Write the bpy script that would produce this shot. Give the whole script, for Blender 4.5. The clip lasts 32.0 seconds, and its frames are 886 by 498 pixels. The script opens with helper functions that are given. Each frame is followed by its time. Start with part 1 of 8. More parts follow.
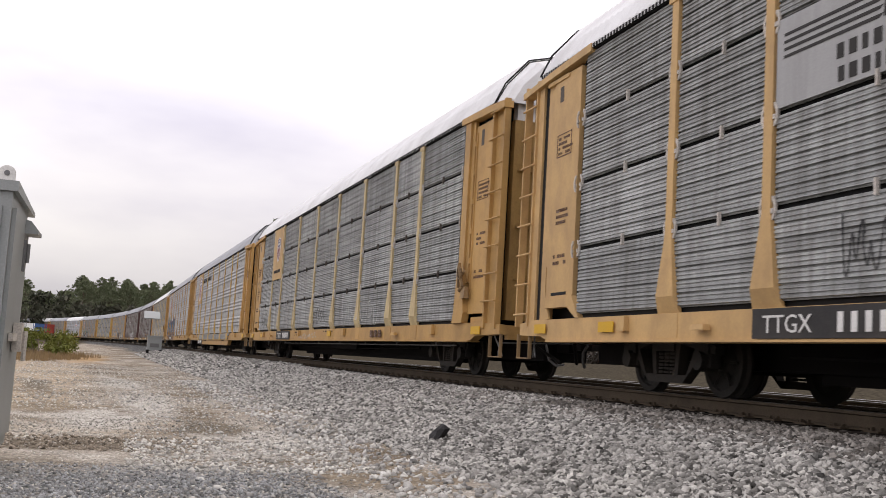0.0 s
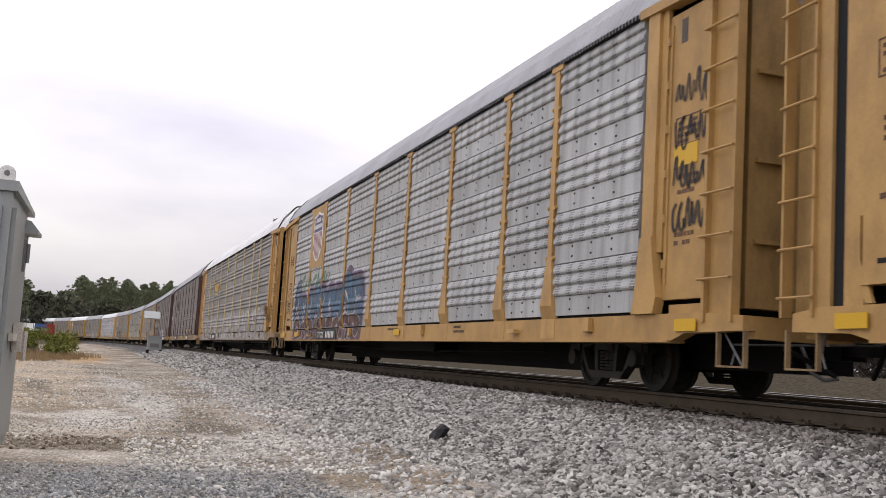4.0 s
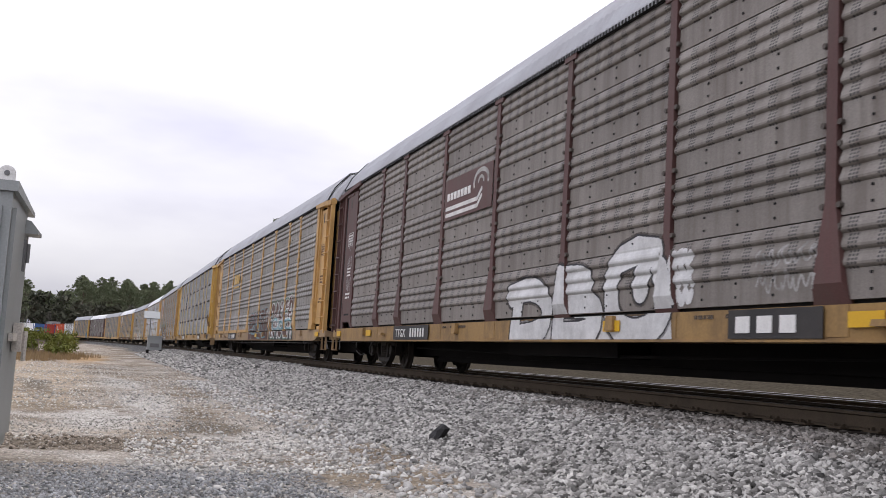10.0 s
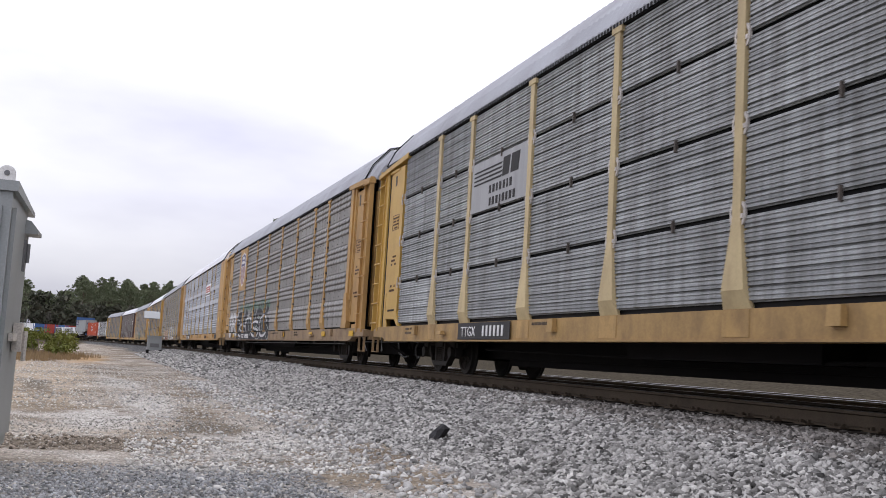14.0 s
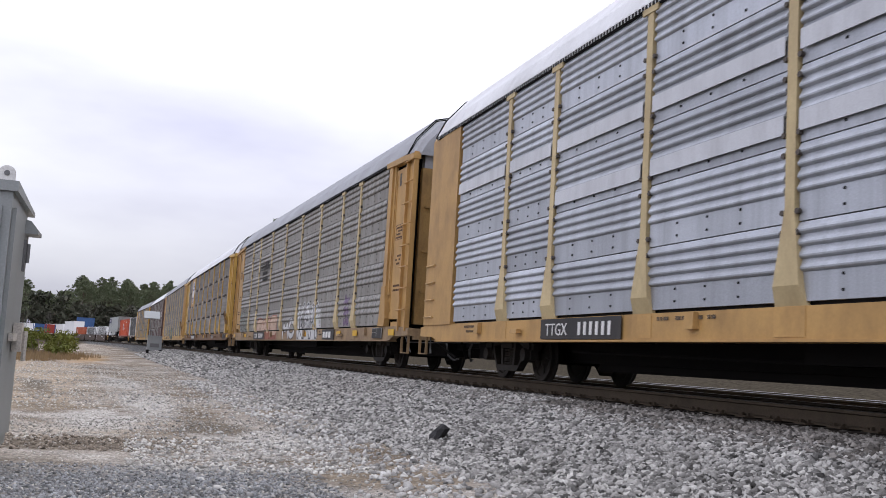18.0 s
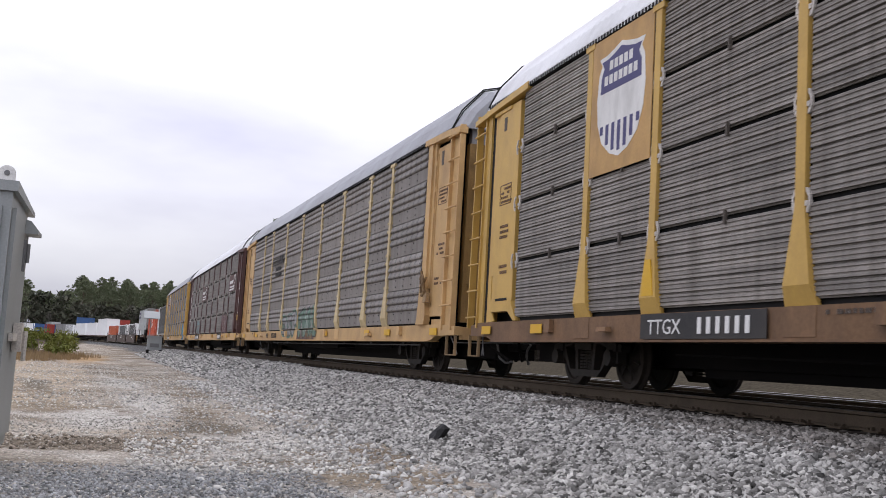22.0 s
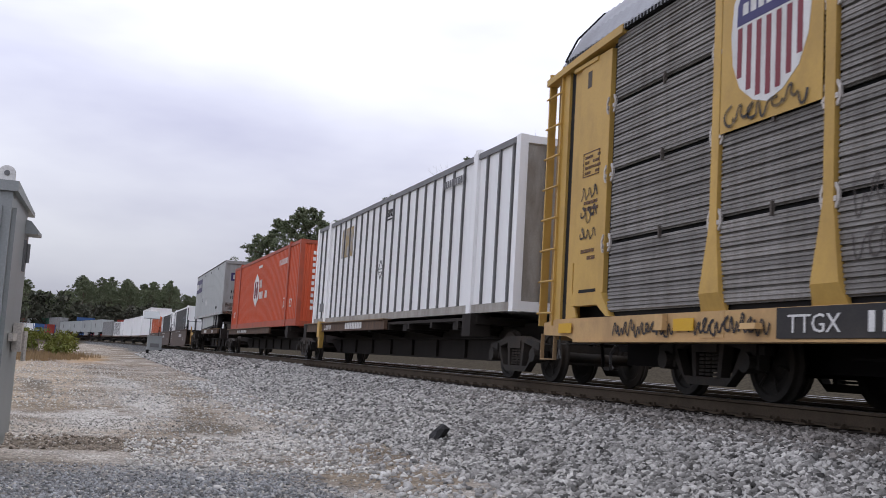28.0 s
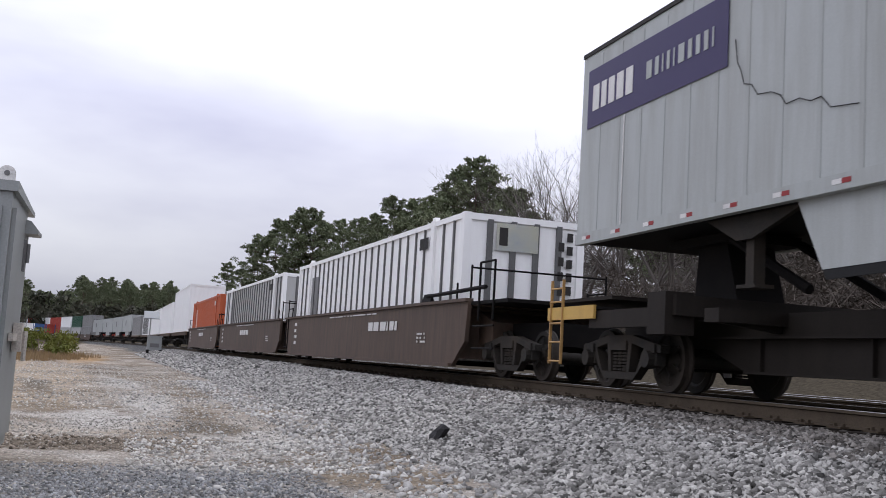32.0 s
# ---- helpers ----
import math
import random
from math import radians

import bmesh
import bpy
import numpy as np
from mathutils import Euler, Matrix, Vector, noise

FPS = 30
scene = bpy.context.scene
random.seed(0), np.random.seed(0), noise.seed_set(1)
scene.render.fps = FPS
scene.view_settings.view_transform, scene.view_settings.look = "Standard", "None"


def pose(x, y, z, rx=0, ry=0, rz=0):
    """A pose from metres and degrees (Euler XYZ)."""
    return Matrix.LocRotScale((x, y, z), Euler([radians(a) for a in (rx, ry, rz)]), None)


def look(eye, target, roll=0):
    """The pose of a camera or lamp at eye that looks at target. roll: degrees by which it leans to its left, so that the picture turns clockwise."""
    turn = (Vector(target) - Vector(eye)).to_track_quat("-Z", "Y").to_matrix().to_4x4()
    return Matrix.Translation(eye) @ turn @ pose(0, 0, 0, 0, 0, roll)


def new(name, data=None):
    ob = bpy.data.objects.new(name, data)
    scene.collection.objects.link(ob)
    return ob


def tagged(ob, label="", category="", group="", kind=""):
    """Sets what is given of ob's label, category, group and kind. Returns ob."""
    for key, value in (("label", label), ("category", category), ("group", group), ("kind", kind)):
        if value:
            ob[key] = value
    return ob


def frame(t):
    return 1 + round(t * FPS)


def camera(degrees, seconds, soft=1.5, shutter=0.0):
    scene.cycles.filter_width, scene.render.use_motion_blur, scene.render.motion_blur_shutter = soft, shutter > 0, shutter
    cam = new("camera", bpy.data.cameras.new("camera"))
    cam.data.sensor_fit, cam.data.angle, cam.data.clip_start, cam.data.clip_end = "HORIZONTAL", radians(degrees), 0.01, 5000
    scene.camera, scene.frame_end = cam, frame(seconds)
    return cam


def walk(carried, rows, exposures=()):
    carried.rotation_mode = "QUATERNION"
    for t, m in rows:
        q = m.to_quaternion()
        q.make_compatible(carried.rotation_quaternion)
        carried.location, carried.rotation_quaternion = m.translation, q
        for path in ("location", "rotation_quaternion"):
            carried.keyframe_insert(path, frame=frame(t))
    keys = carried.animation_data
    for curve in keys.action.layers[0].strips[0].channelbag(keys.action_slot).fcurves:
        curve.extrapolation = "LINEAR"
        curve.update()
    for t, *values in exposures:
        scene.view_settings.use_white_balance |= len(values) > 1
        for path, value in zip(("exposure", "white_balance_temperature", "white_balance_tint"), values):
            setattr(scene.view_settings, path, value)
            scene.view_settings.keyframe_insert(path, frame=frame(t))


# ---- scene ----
# The camera stands on the service lane beside a curved double track.
EYE = Vector((0.0, 7.638, 0.2466))
YAW, PITCH, LEAN = 0.28806, 0.10902, 3.41
cam = camera(47.1, 32.0, 0.75, 0.06)
AIM = EYE + Vector((math.cos(YAW) * math.cos(PITCH), -math.sin(YAW) * math.cos(PITCH), math.sin(PITCH)))
walk(cam, [(0, look(EYE, AIM, LEAN)), (32, look(EYE, AIM, LEAN))],
     [(0, 0.12, 7100, 10), (6, 0.17, 6840, 10), (10, 0.16, 6600, 10), (14.5, 0.14, 6420, 10), (17, 0.07, 6340, 10), (23, 0.12, 6450, 10), (25.5, 0.10, 6420, 10), (28, -0.18, 6250, 10), (29, -0.5, 6180, 10), (30, -0.12, 6330, 10), (31, -0.04, 6330, 10), (32, -0.11, 6280, 10)])

# ---- sky and light: bright overcast ----
world = bpy.data.worlds.new("world")
scene.world = world
world.use_nodes = True
wt = world.node_tree
wt.nodes.clear()
w_out = wt.nodes.new("ShaderNodeOutputWorld")
w_bg = wt.nodes.new("ShaderNodeBackground")
w_sky = wt.nodes.new("ShaderNodeTexSky")
w_sky.sky_type = "NISHITA"
w_sky.sun_disc = False
w_sky.sun_elevation = radians(48)
w_sky.sun_rotation = radians(133)
w_sky.dust_density = 6.0
w_sky.air_density = 1.0
w_co = wt.nodes.new("ShaderNodeTexCoord")
w_map = wt.nodes.new("ShaderNodeMapping")
w_map.inputs["Scale"].default_value = (1.0, 1.0, 3.2)
w_noise = wt.nodes.new("ShaderNodeTexNoise")
w_noise.inputs["Scale"].default_value = 2.2
w_noise.inputs["Detail"].default_value = 5.0
w_ramp = wt.nodes.new("ShaderNodeValToRGB")
w_ramp.color_ramp.elements[0].position = 0.3
w_ramp.color_ramp.elements[0].color = (6.3, 6.3, 7.9, 1)
w_ramp.color_ramp.elements[1].position = 0.68
w_ramp.color_ramp.elements[1].color = (10.1, 10.1, 10.9, 1)
w_sep = wt.nodes.new("ShaderNodeSeparateXYZ")
w_up = wt.nodes.new("ShaderNodeMapRange")
w_up.inputs["From Min"].default_value = -0.05
w_up.inputs["From Max"].default_value = 0.40
w_up.inputs["To Min"].default_value = 0.36
w_up.inputs["To Max"].default_value = 1.56
w_mul = wt.nodes.new("ShaderNodeMixRGB")
w_mul.blend_type = "MULTIPLY"
w_mul.inputs[0].default_value = 1.0
w_mix = wt.nodes.new("ShaderNodeMixRGB")
w_mix.inputs[0].default_value = 0.93
wt.links.new(w_co.outputs["Generated"], w_map.inputs[0])
wt.links.new(w_map.outputs[0], w_noise.inputs["Vector"])
wt.links.new(w_co.outputs["Generated"], w_sep.inputs[0])
wt.links.new(w_sep.outputs["Z"], w_up.inputs["Value"])
wt.links.new(w_noise.outputs["Fac"], w_ramp.inputs[0])
wt.links.new(w_ramp.outputs[0], w_mul.inputs[1])
wt.links.new(w_up.outputs[0], w_mul.inputs[2])
wt.links.new(w_sky.outputs[0], w_mix.inputs[1])
wt.links.new(w_mul.outputs[0], w_mix.inputs[2])
wt.links.new(w_mix.outputs[0], w_bg.inputs["Color"])
w_bg.inputs["Strength"].default_value = 0.113
wt.links.new(w_bg.outputs[0], w_out.inputs["Surface"])

sun_data = bpy.data.lights.new("sun", "SUN")
sun_data.energy = 0.7
sun_data.angle = radians(35)
sun_data.color = (1.0, 0.96, 0.9)
sun = new("sun", sun_data)
sun.matrix_world = look((40, -38, 62), (0, 0, 0))

# ---- the line of the track ----
KNOTS = [-60, 0, 50, 100, 150, 200, 260, 330, 450]
BENDS = [0.0051, 0.0024, -0.0007, 0.0002, 0.0008, 0.0011, 0.00103, 0.00105, 0.00107]
S_AXIS = np.arange(-260.0, 760.0, 1.0)
_turn = np.cumsum(np.interp(S_AXIS, KNOTS, BENDS) * (S_AXIS > -70))
_turn -= _turn[260]
X_AXIS = np.cumsum(np.cos(_turn))
Y_AXIS = np.cumsum(np.sin(_turn))
X_AXIS -= X_AXIS[260]
Y_AXIS -= Y_AXIS[260]


def on_line(s, side=0.0):
    """Place and heading on the track: s metres along, side metres towards the lane."""
    a = float(np.interp(s, S_AXIS, _turn))
    x = float(np.interp(s, S_AXIS, X_AXIS)) - side * math.sin(a)
    y = float(np.interp(s, S_AXIS, Y_AXIS)) + side * math.cos(a)
    return x, y, a


def at_line(s, side=0.0, z=0.0, turn=0.0):
    x, y, a = on_line(s, side)
    return Matrix.Translation((x, y, z)) @ Matrix.Rotation(a + turn, 4, "Z")


SPEED, EASE = 14.97, -0.0788


SURGE_T = [0, 2, 3, 4, 6, 7, 8, 9, 10, 11, 12, 13, 14, 15, 17, 19, 20, 21, 22, 32]
SURGE = [0, 0.05, 0.15, 0.08, 0, 0, -0.1, 0, 0.07, 0.15, 0.06, 0.25, 0.13, 0.05, 0, 0.04, 0.06, 0.15, 0.05, 0]


def rolled(t):
    """Metres that the train has gone by at t seconds."""
    return SPEED * t + EASE * t * (t - 32) / 10 + 7.5 * (1 - math.exp(-t / 6)) - 0.95 * math.exp(-((t - 6) / 4.2) ** 2) + 0.35 * math.exp(-((t - 20.5) / 4) ** 2) + 0.12 - float(np.interp(t, SURGE_T, SURGE))


# ---- materials ----
def mat(name, color, rough=0.7, metal=0.0, grain=0.25, scale=6.0, streak=0.0, bump=0.0, dirt=None, dirt_amount=0.0, per_object=0.0, coarse=0.6, fine=60.0, stretch=(1, 1, 1), per_island=0.0, gloss=0.28):
    """A weathered surface: two scales of variation, dirt in patches, upright streaks, relief."""
    m = bpy.data.materials.new(name)
    m.use_nodes = True
    nt = m.node_tree
    b = nt.nodes["Principled BSDF"]
    b.inputs["Roughness"].default_value = rough
    b.inputs["Specular IOR Level"].default_value = gloss
    b.inputs["Metallic"].default_value = metal
    co = nt.nodes.new("ShaderNodeTexCoord")
    mp = nt.nodes.new("ShaderNodeMapping")
    mp.inputs["Scale"].default_value = stretch
    nt.links.new(co.outputs["Object"], mp.inputs[0])
    src = mp.outputs[0]
    if per_object:
        oi = nt.nodes.new("ShaderNodeObjectInfo")
        off = nt.nodes.new("ShaderNodeVectorMath")
        off.operation = "MULTIPLY_ADD"
        off.inputs[1].default_value = (37.0, 19.0, 11.0)
        nt.links.new(oi.outputs["Random"], off.inputs[0])
        nt.links.new(mp.outputs[0], off.inputs[2])
        src = off.outputs[0]
    n1 = nt.nodes.new("ShaderNodeTexNoise")
    n1.inputs["Scale"].default_value = coarse
    n1.inputs["Detail"].default_value = 6
    n2 = nt.nodes.new("ShaderNodeTexNoise")
    n2.inputs["Scale"].default_value = fine
    n2.inputs["Detail"].default_value = 4
    for n in (n1, n2):
        nt.links.new(src, n.inputs["Vector"])
    mixf = nt.nodes.new("ShaderNodeMath")
    mixf.operation = "MULTIPLY_ADD"
    mixf.inputs[1].default_value = 0.55
    nt.links.new(n2.outputs["Fac"], mixf.inputs[0])
    half = nt.nodes.new("ShaderNodeMath")
    half.operation = "MULTIPLY"
    half.inputs[1].default_value = 0.45
    nt.links.new(n1.outputs["Fac"], half.inputs[0])
    nt.links.new(half.outputs[0], mixf.inputs[2])
    ramp = nt.nodes.new("ShaderNodeValToRGB")
    ramp.color_ramp.elements[0].position = 0.33
    ramp.color_ramp.elements[1].position = 0.67
    lo = [max(0.0, c * (1 - grain)) for c in color]
    hi = [min(1.0, c * (1 + grain)) for c in color]
    ramp.color_ramp.elements[0].color = (*lo, 1)
    ramp.color_ramp.elements[1].color = (*hi, 1)
    nt.links.new(mixf.outputs[0], ramp.inputs[0])
    col = ramp.outputs[0]
    if per_object or per_island:
        amount = per_object or per_island
        if per_object:
            rnd = oi.outputs["Random"]
        else:
            rnd = nt.nodes.new("ShaderNodeNewGeometry").outputs["Random Per Island"]
        mr = nt.nodes.new("ShaderNodeMapRange")
        mr.inputs["To Min"].default_value = 1 - amount
        mr.inputs["To Max"].default_value = 1 + amount
        nt.links.new(rnd, mr.inputs["Value"])
        mul = nt.nodes.new("ShaderNodeMixRGB")
        mul.blend_type = "MULTIPLY"
        mul.inputs[0].default_value = 1
        nt.links.new(col, mul.inputs[1])
        nt.links.new(mr.outputs[0], mul.inputs[2])
        col = mul.outputs[0]
    if dirt is not None:
        n3 = nt.nodes.new("ShaderNodeTexNoise")
        n3.inputs["Scale"].default_value = scale * 0.2
        n3.inputs["Detail"].default_value = 8
        n3.inputs["Roughness"].default_value = 0.65
        st = nt.nodes.new("ShaderNodeMapping")
        st.inputs["Scale"].default_value = (1 + 5 * streak, 1 + 5 * streak, 1 - 0.75 * min(1, streak))
        nt.links.new(src, st.inputs[0])
        nt.links.new(st.outputs[0], n3.inputs["Vector"])
        r3 = nt.nodes.new("ShaderNodeValToRGB")
        r3.color_ramp.elements[0].position = 0.42
        r3.color_ramp.elements[1].position = 0.72
        r3.color_ramp.elements[1].color = (dirt_amount, dirt_amount, dirt_amount, 1)
        nt.links.new(n3.outputs["Fac"], r3.inputs[0])
        mx = nt.nodes.new("ShaderNodeMixRGB")
        mx.inputs[2].default_value = (*dirt, 1)
        nt.links.new(r3.outputs[0], mx.inputs[0])
        nt.links.new(col, mx.inputs[1])
        col = mx.outputs[0]
    nt.links.new(col, b.inputs["Base Color"])
    if bump:
        bp = nt.nodes.new("ShaderNodeBump")
        bp.inputs["Strength"].default_value = bump
        bp.inputs["Distance"].default_value = 0.01
        nt.links.new(mixf.outputs[0], bp.inputs["Height"])
        nt.links.new(bp.outputs[0], b.inputs["Normal"])
    return m


def worn(m, low=0.45, high=1.0):
    """Lets the sheet below show where the paint is thin."""
    nt = m.node_tree
    b = nt.nodes["Principled BSDF"]
    out = nt.nodes["Material Output"]
    co = nt.nodes.new("ShaderNodeTexCoord")
    n = nt.nodes.new("ShaderNodeTexNoise")
    n.inputs["Scale"].default_value = 3.0
    n.inputs["Detail"].default_value = 9
    n.inputs["Roughness"].default_value = 0.7
    nt.links.new(co.outputs["Object"], n.inputs["Vector"])
    mr = nt.nodes.new("ShaderNodeMapRange")
    mr.inputs["From Min"].default_value = 0.35
    mr.inputs["From Max"].default_value = 0.6
    mr.inputs["To Min"].default_value = low
    mr.inputs["To Max"].default_value = high
    nt.links.new(n.outputs["Fac"], mr.inputs["Value"])
    tr = nt.nodes.new("ShaderNodeBsdfTransparent")
    mx = nt.nodes.new("ShaderNodeMixShader")
    nt.links.new(mr.outputs[0], mx.inputs[0])
    nt.links.new(tr.outputs[0], mx.inputs[1])
    nt.links.new(b.outputs[0], mx.inputs[2])
    nt.links.new(mx.outputs[0], out.inputs["Surface"])
    return m


GRIME = (0.09, 0.075, 0.06)
M_YELLOW = mat("aged_yellow_paint", (0.475, 0.285, 0.1), 0.55, 0, 0.08, 7, 0.1, 0.03, (0.2, 0.115, 0.05), 0.55, 0.1, 1.1, 30.0)
M_CREAM = mat("faded_cream_yellow_paint", (0.55, 0.355, 0.155), 0.6, 0, 0.07, 7, 0.1, 0.03, (0.24, 0.15, 0.08), 0.5, 0.08, 1.1, 30.0)
M_GOLD = mat("fresh_yellow_paint", (0.53, 0.335, 0.085), 0.5, 0, 0.06, 7, 0.1, 0.03, (0.26, 0.16, 0.05), 0.4, 0.06, 1.1, 30.0)
M_SILL = mat("dusty_tan_sill_paint", (0.31, 0.215, 0.12), 0.65, 0, 0.14, 8, 0.12, 0.05, (0.13, 0.085, 0.055), 0.8, 0.12, 0.7, 30.0)
M_TANSILL = mat("dulled_yellow_sill_paint", (0.41, 0.262, 0.1), 0.6, 0, 0.14, 8, 0.12, 0.05, (0.16, 0.1, 0.05), 0.8, 0.1, 0.7, 30.0)
M_BROWNSILL = mat("grimed_golden_sill_paint", (0.3, 0.185, 0.07), 0.65, 0, 0.16, 8, 0.12, 0.05, (0.1, 0.065, 0.04), 0.8, 0.1, 0.7, 30.0)
M_RUSTSILL = mat("rust_brown_sill_paint", (0.2, 0.115, 0.06), 0.7, 0, 0.2, 8, 0.12, 0.05, (0.09, 0.055, 0.035), 0.8, 0.1, 0.7, 30.0)
M_PALEPOST = mat("bleached_cream_post_paint", (0.54, 0.43, 0.235), 0.6, 0, 0.08, 8, 0.15, 0.03, (0.26, 0.18, 0.1), 0.5, 0.08, 1.1, 30.0)
# Darker than the trim: shade of the end recess mixed into the grimy yellow.
M_ENDDOOR = mat("grimy_shaded_door_yellow", (0.36, 0.225, 0.08), 0.65, 0, 0.12, 7, 0.2, 0.04, (0.12, 0.07, 0.035), 0.7, 0.1, 1.1, 30.0)
M_MAROON = mat("weathered_maroon_paint", (0.095, 0.045, 0.04), 0.6, 0, 0.2, 8, 0.5, 0.05, GRIME, 0.5, 0.1)
M_GREY = mat("galvanised_grey_panel", (0.29, 0.298, 0.29), 0.55, 0.15, 0.28, 5, 0.9, 0.1, (0.085, 0.078, 0.066), 0.7, 0.14)
M_WARM = mat("grimy_grey_panel", (0.205, 0.193, 0.175), 0.6, 0.1, 0.3, 5, 0.9, 0.08, GRIME, 0.6, 0.12)
M_BROWNGREY = mat("brown_grimed_grey_panel", (0.215, 0.195, 0.172), 0.6, 0.15, 0.22, 5, 0.9, 0.08, GRIME, 0.6, 0.1)
M_SILVER = mat("bright_galvanised_panel", (0.42, 0.44, 0.47), 0.42, 0.45, 0.16, 4, 0.9, 0.05, (0.2, 0.2, 0.21), 0.5, 0.16)
M_ROOF_WHITE = mat("chalky_white_roof_sheet", (0.72, 0.72, 0.72), 0.6, 0, 0.1, 5, 0, 0.05, GRIME, 0.25)
M_ROOF_GREY = mat("galvanised_roof_sheet", (0.34, 0.345, 0.36), 0.5, 0.2, 0.15, 5, 0, 0.05, GRIME, 0.3)
M_BLACK = mat("sooty_black_steel", (0.009, 0.008, 0.008), 0.75, 0, 0.3, 6, 0, 0.1, (0.02, 0.017, 0.014), 0.4, gloss=0.1)
M_DECK = mat("worn_brown_deck_paint", (0.105, 0.066, 0.043), 0.7, 0, 0.25, 8, 0.3, 0.05, (0.04, 0.03, 0.024), 0.7, 0.08, gloss=0.2)
M_RIM = mat("dull_white_wheel_rim", (0.4, 0.4, 0.39), 0.55, 0.1, 0.15, 12, 0, 0.03, (0.09, 0.08, 0.07), 0.7)
M_TRUCK = mat("grimy_cast_steel", (0.028, 0.026, 0.023), 0.7, 0.1, 0.35, 8, 0, 0.15, (0.075, 0.055, 0.04), 0.5, gloss=0.15)
M_DULLPLATE = mat("smooth_zinc_sheet", (0.36, 0.36, 0.355), 0.5, 0.1, 0.1, 4, 0.9, 0.03, (0.2, 0.2, 0.19), 0.5)
# Real dark joints, and the painted shade inside open gaps.
M_SEAM = mat("dark_joint_and_gap_shade", (0.012, 0.012, 0.012), 0.8)
M_CLIP = mat("bare_metal_clip", (0.52, 0.48, 0.43), 0.6, 0.2, 0.3)
M_RUSTCLIP = mat("rusty_clip", (0.1, 0.085, 0.072), 0.7, 0.2, 0.3)
M_HAZE = mat("grimy_rusted_yellow", (0.3, 0.2, 0.1), 0.7, 0, 0.3, 10, 0.3, 0.1, (0.08, 0.055, 0.04), 0.9)
M_WHITE = mat("white_stencil_paint", (0.72, 0.71, 0.68), 0.6, 0, 0.12, 8, 0.3, 0, GRIME, 0.3)
M_STENCIL = mat("black_stencil_paint", (0.03, 0.028, 0.026), 0.7, 0, 0.2)
M_PLATE = mat("black_marking_panel", (0.028, 0.027, 0.027), 0.6, 0, 0.25, 6, 0, 0, GRIME, 0.4)
M_TIE = mat("creosoted_timber", (0.03, 0.025, 0.02), 0.85, 0, 0.3, 10, 0, 0.4, (0.07, 0.06, 0.05), 0.5, 0.2, gloss=0.1)
M_RAILSIDE = mat("rusty_rail_side", (0.085, 0.066, 0.047), 0.85, 0.0, 0.25, 6, 0, 0.15, (0.025, 0.021, 0.017), 0.6, gloss=0.1)
M_RAILTOP = mat("polished_rail_head", (0.35, 0.34, 0.33), 0.28, 0.9, 0.1)
# Much darker than the brown of M_DECK and M_WELL.
M_SPINE = mat("very_dark_brown_paint", (0.02, 0.016, 0.013), 0.75, 0, 0.25, 6, 0.4, 0.05, (0.03, 0.025, 0.02), 0.5, 0.08, gloss=0.2)
M_WELL = mat("oxide_brown_car_paint", (0.098, 0.066, 0.048), 0.65, 0, 0.2, 6, 0.6, 0.05, (0.042, 0.034, 0.028), 0.75, 0.08, gloss=0.3)
M_ORANGE = mat("orange_container_paint", (0.52, 0.085, 0.03), 0.5, 0, 0.08, 6, 0.5, 0.04, (0.3, 0.1, 0.06), 0.3, 0.04)
M_BOXWHITE = mat("scuffed_white_sheet", (0.88, 0.88, 0.865), 0.4, 0, 0.04, 6, 0.7, 0.03, (0.5, 0.46, 0.4), 0.14, 0.03)
M_TRAILER = mat("light_grey_trailer_sheet", (0.41, 0.43, 0.415), 0.45, 0.05, 0.07, 5, 0.7, 0.04, (0.26, 0.25, 0.22), 0.45, 0.03)
M_REARDOOR = mat("road_grimed_door_sheet", (0.28, 0.282, 0.27), 0.5, 0.05, 0.1, 6, 0.4, 0.04, (0.15, 0.125, 0.1), 0.6, 0.03)
M_POSTGREY = mat("grey_steel_post", (0.17, 0.17, 0.17), 0.5, 0.2, 0.15, 6, 0.3, 0, GRIME, 0.3)
M_RUBBER = mat("tyre_rubber", (0.02, 0.02, 0.02), 0.85, 0, 0.2)
M_PURPLE = mat("purple_vinyl", (0.036, 0.026, 0.092), 0.45, 0, 0.06)
M_RED = mat("red_paint", (0.28, 0.03, 0.03), 0.5, 0, 0.08)
M_DARKPOST = mat("dark_grey_post", (0.13, 0.13, 0.128), 0.55, 0.1, 0.2, 6, 0.3, 0, GRIME, 0.3)
M_CABINET = mat("dull_aluminium_sheet", (0.29, 0.305, 0.30), 0.45, 0.35, 0.1, 4, 0.6, 0.03, (0.25, 0.25, 0.23), 0.35)


# ---- building helpers ----
def box(bm, x0, x1, y0, y1, z0, z1, taper=0.0):
    v = [bm.verts.new(p) for p in ((x0, y0, z0), (x1, y0, z0), (x1, y1, z0), (x0, y1, z0),
                                   (x0 + taper, y0 + taper, z1), (x1 - taper, y0 + taper, z1), (x1 - taper, y1 - taper, z1), (x0 + taper, y1 - taper, z1))]
    for q in ((3, 2, 1, 0), (4, 5, 6, 7), (0, 1, 5, 4), (1, 2, 6, 5), (2, 3, 7, 6), (3, 0, 4, 7)):
        bm.faces.new([v[i] for i in q])


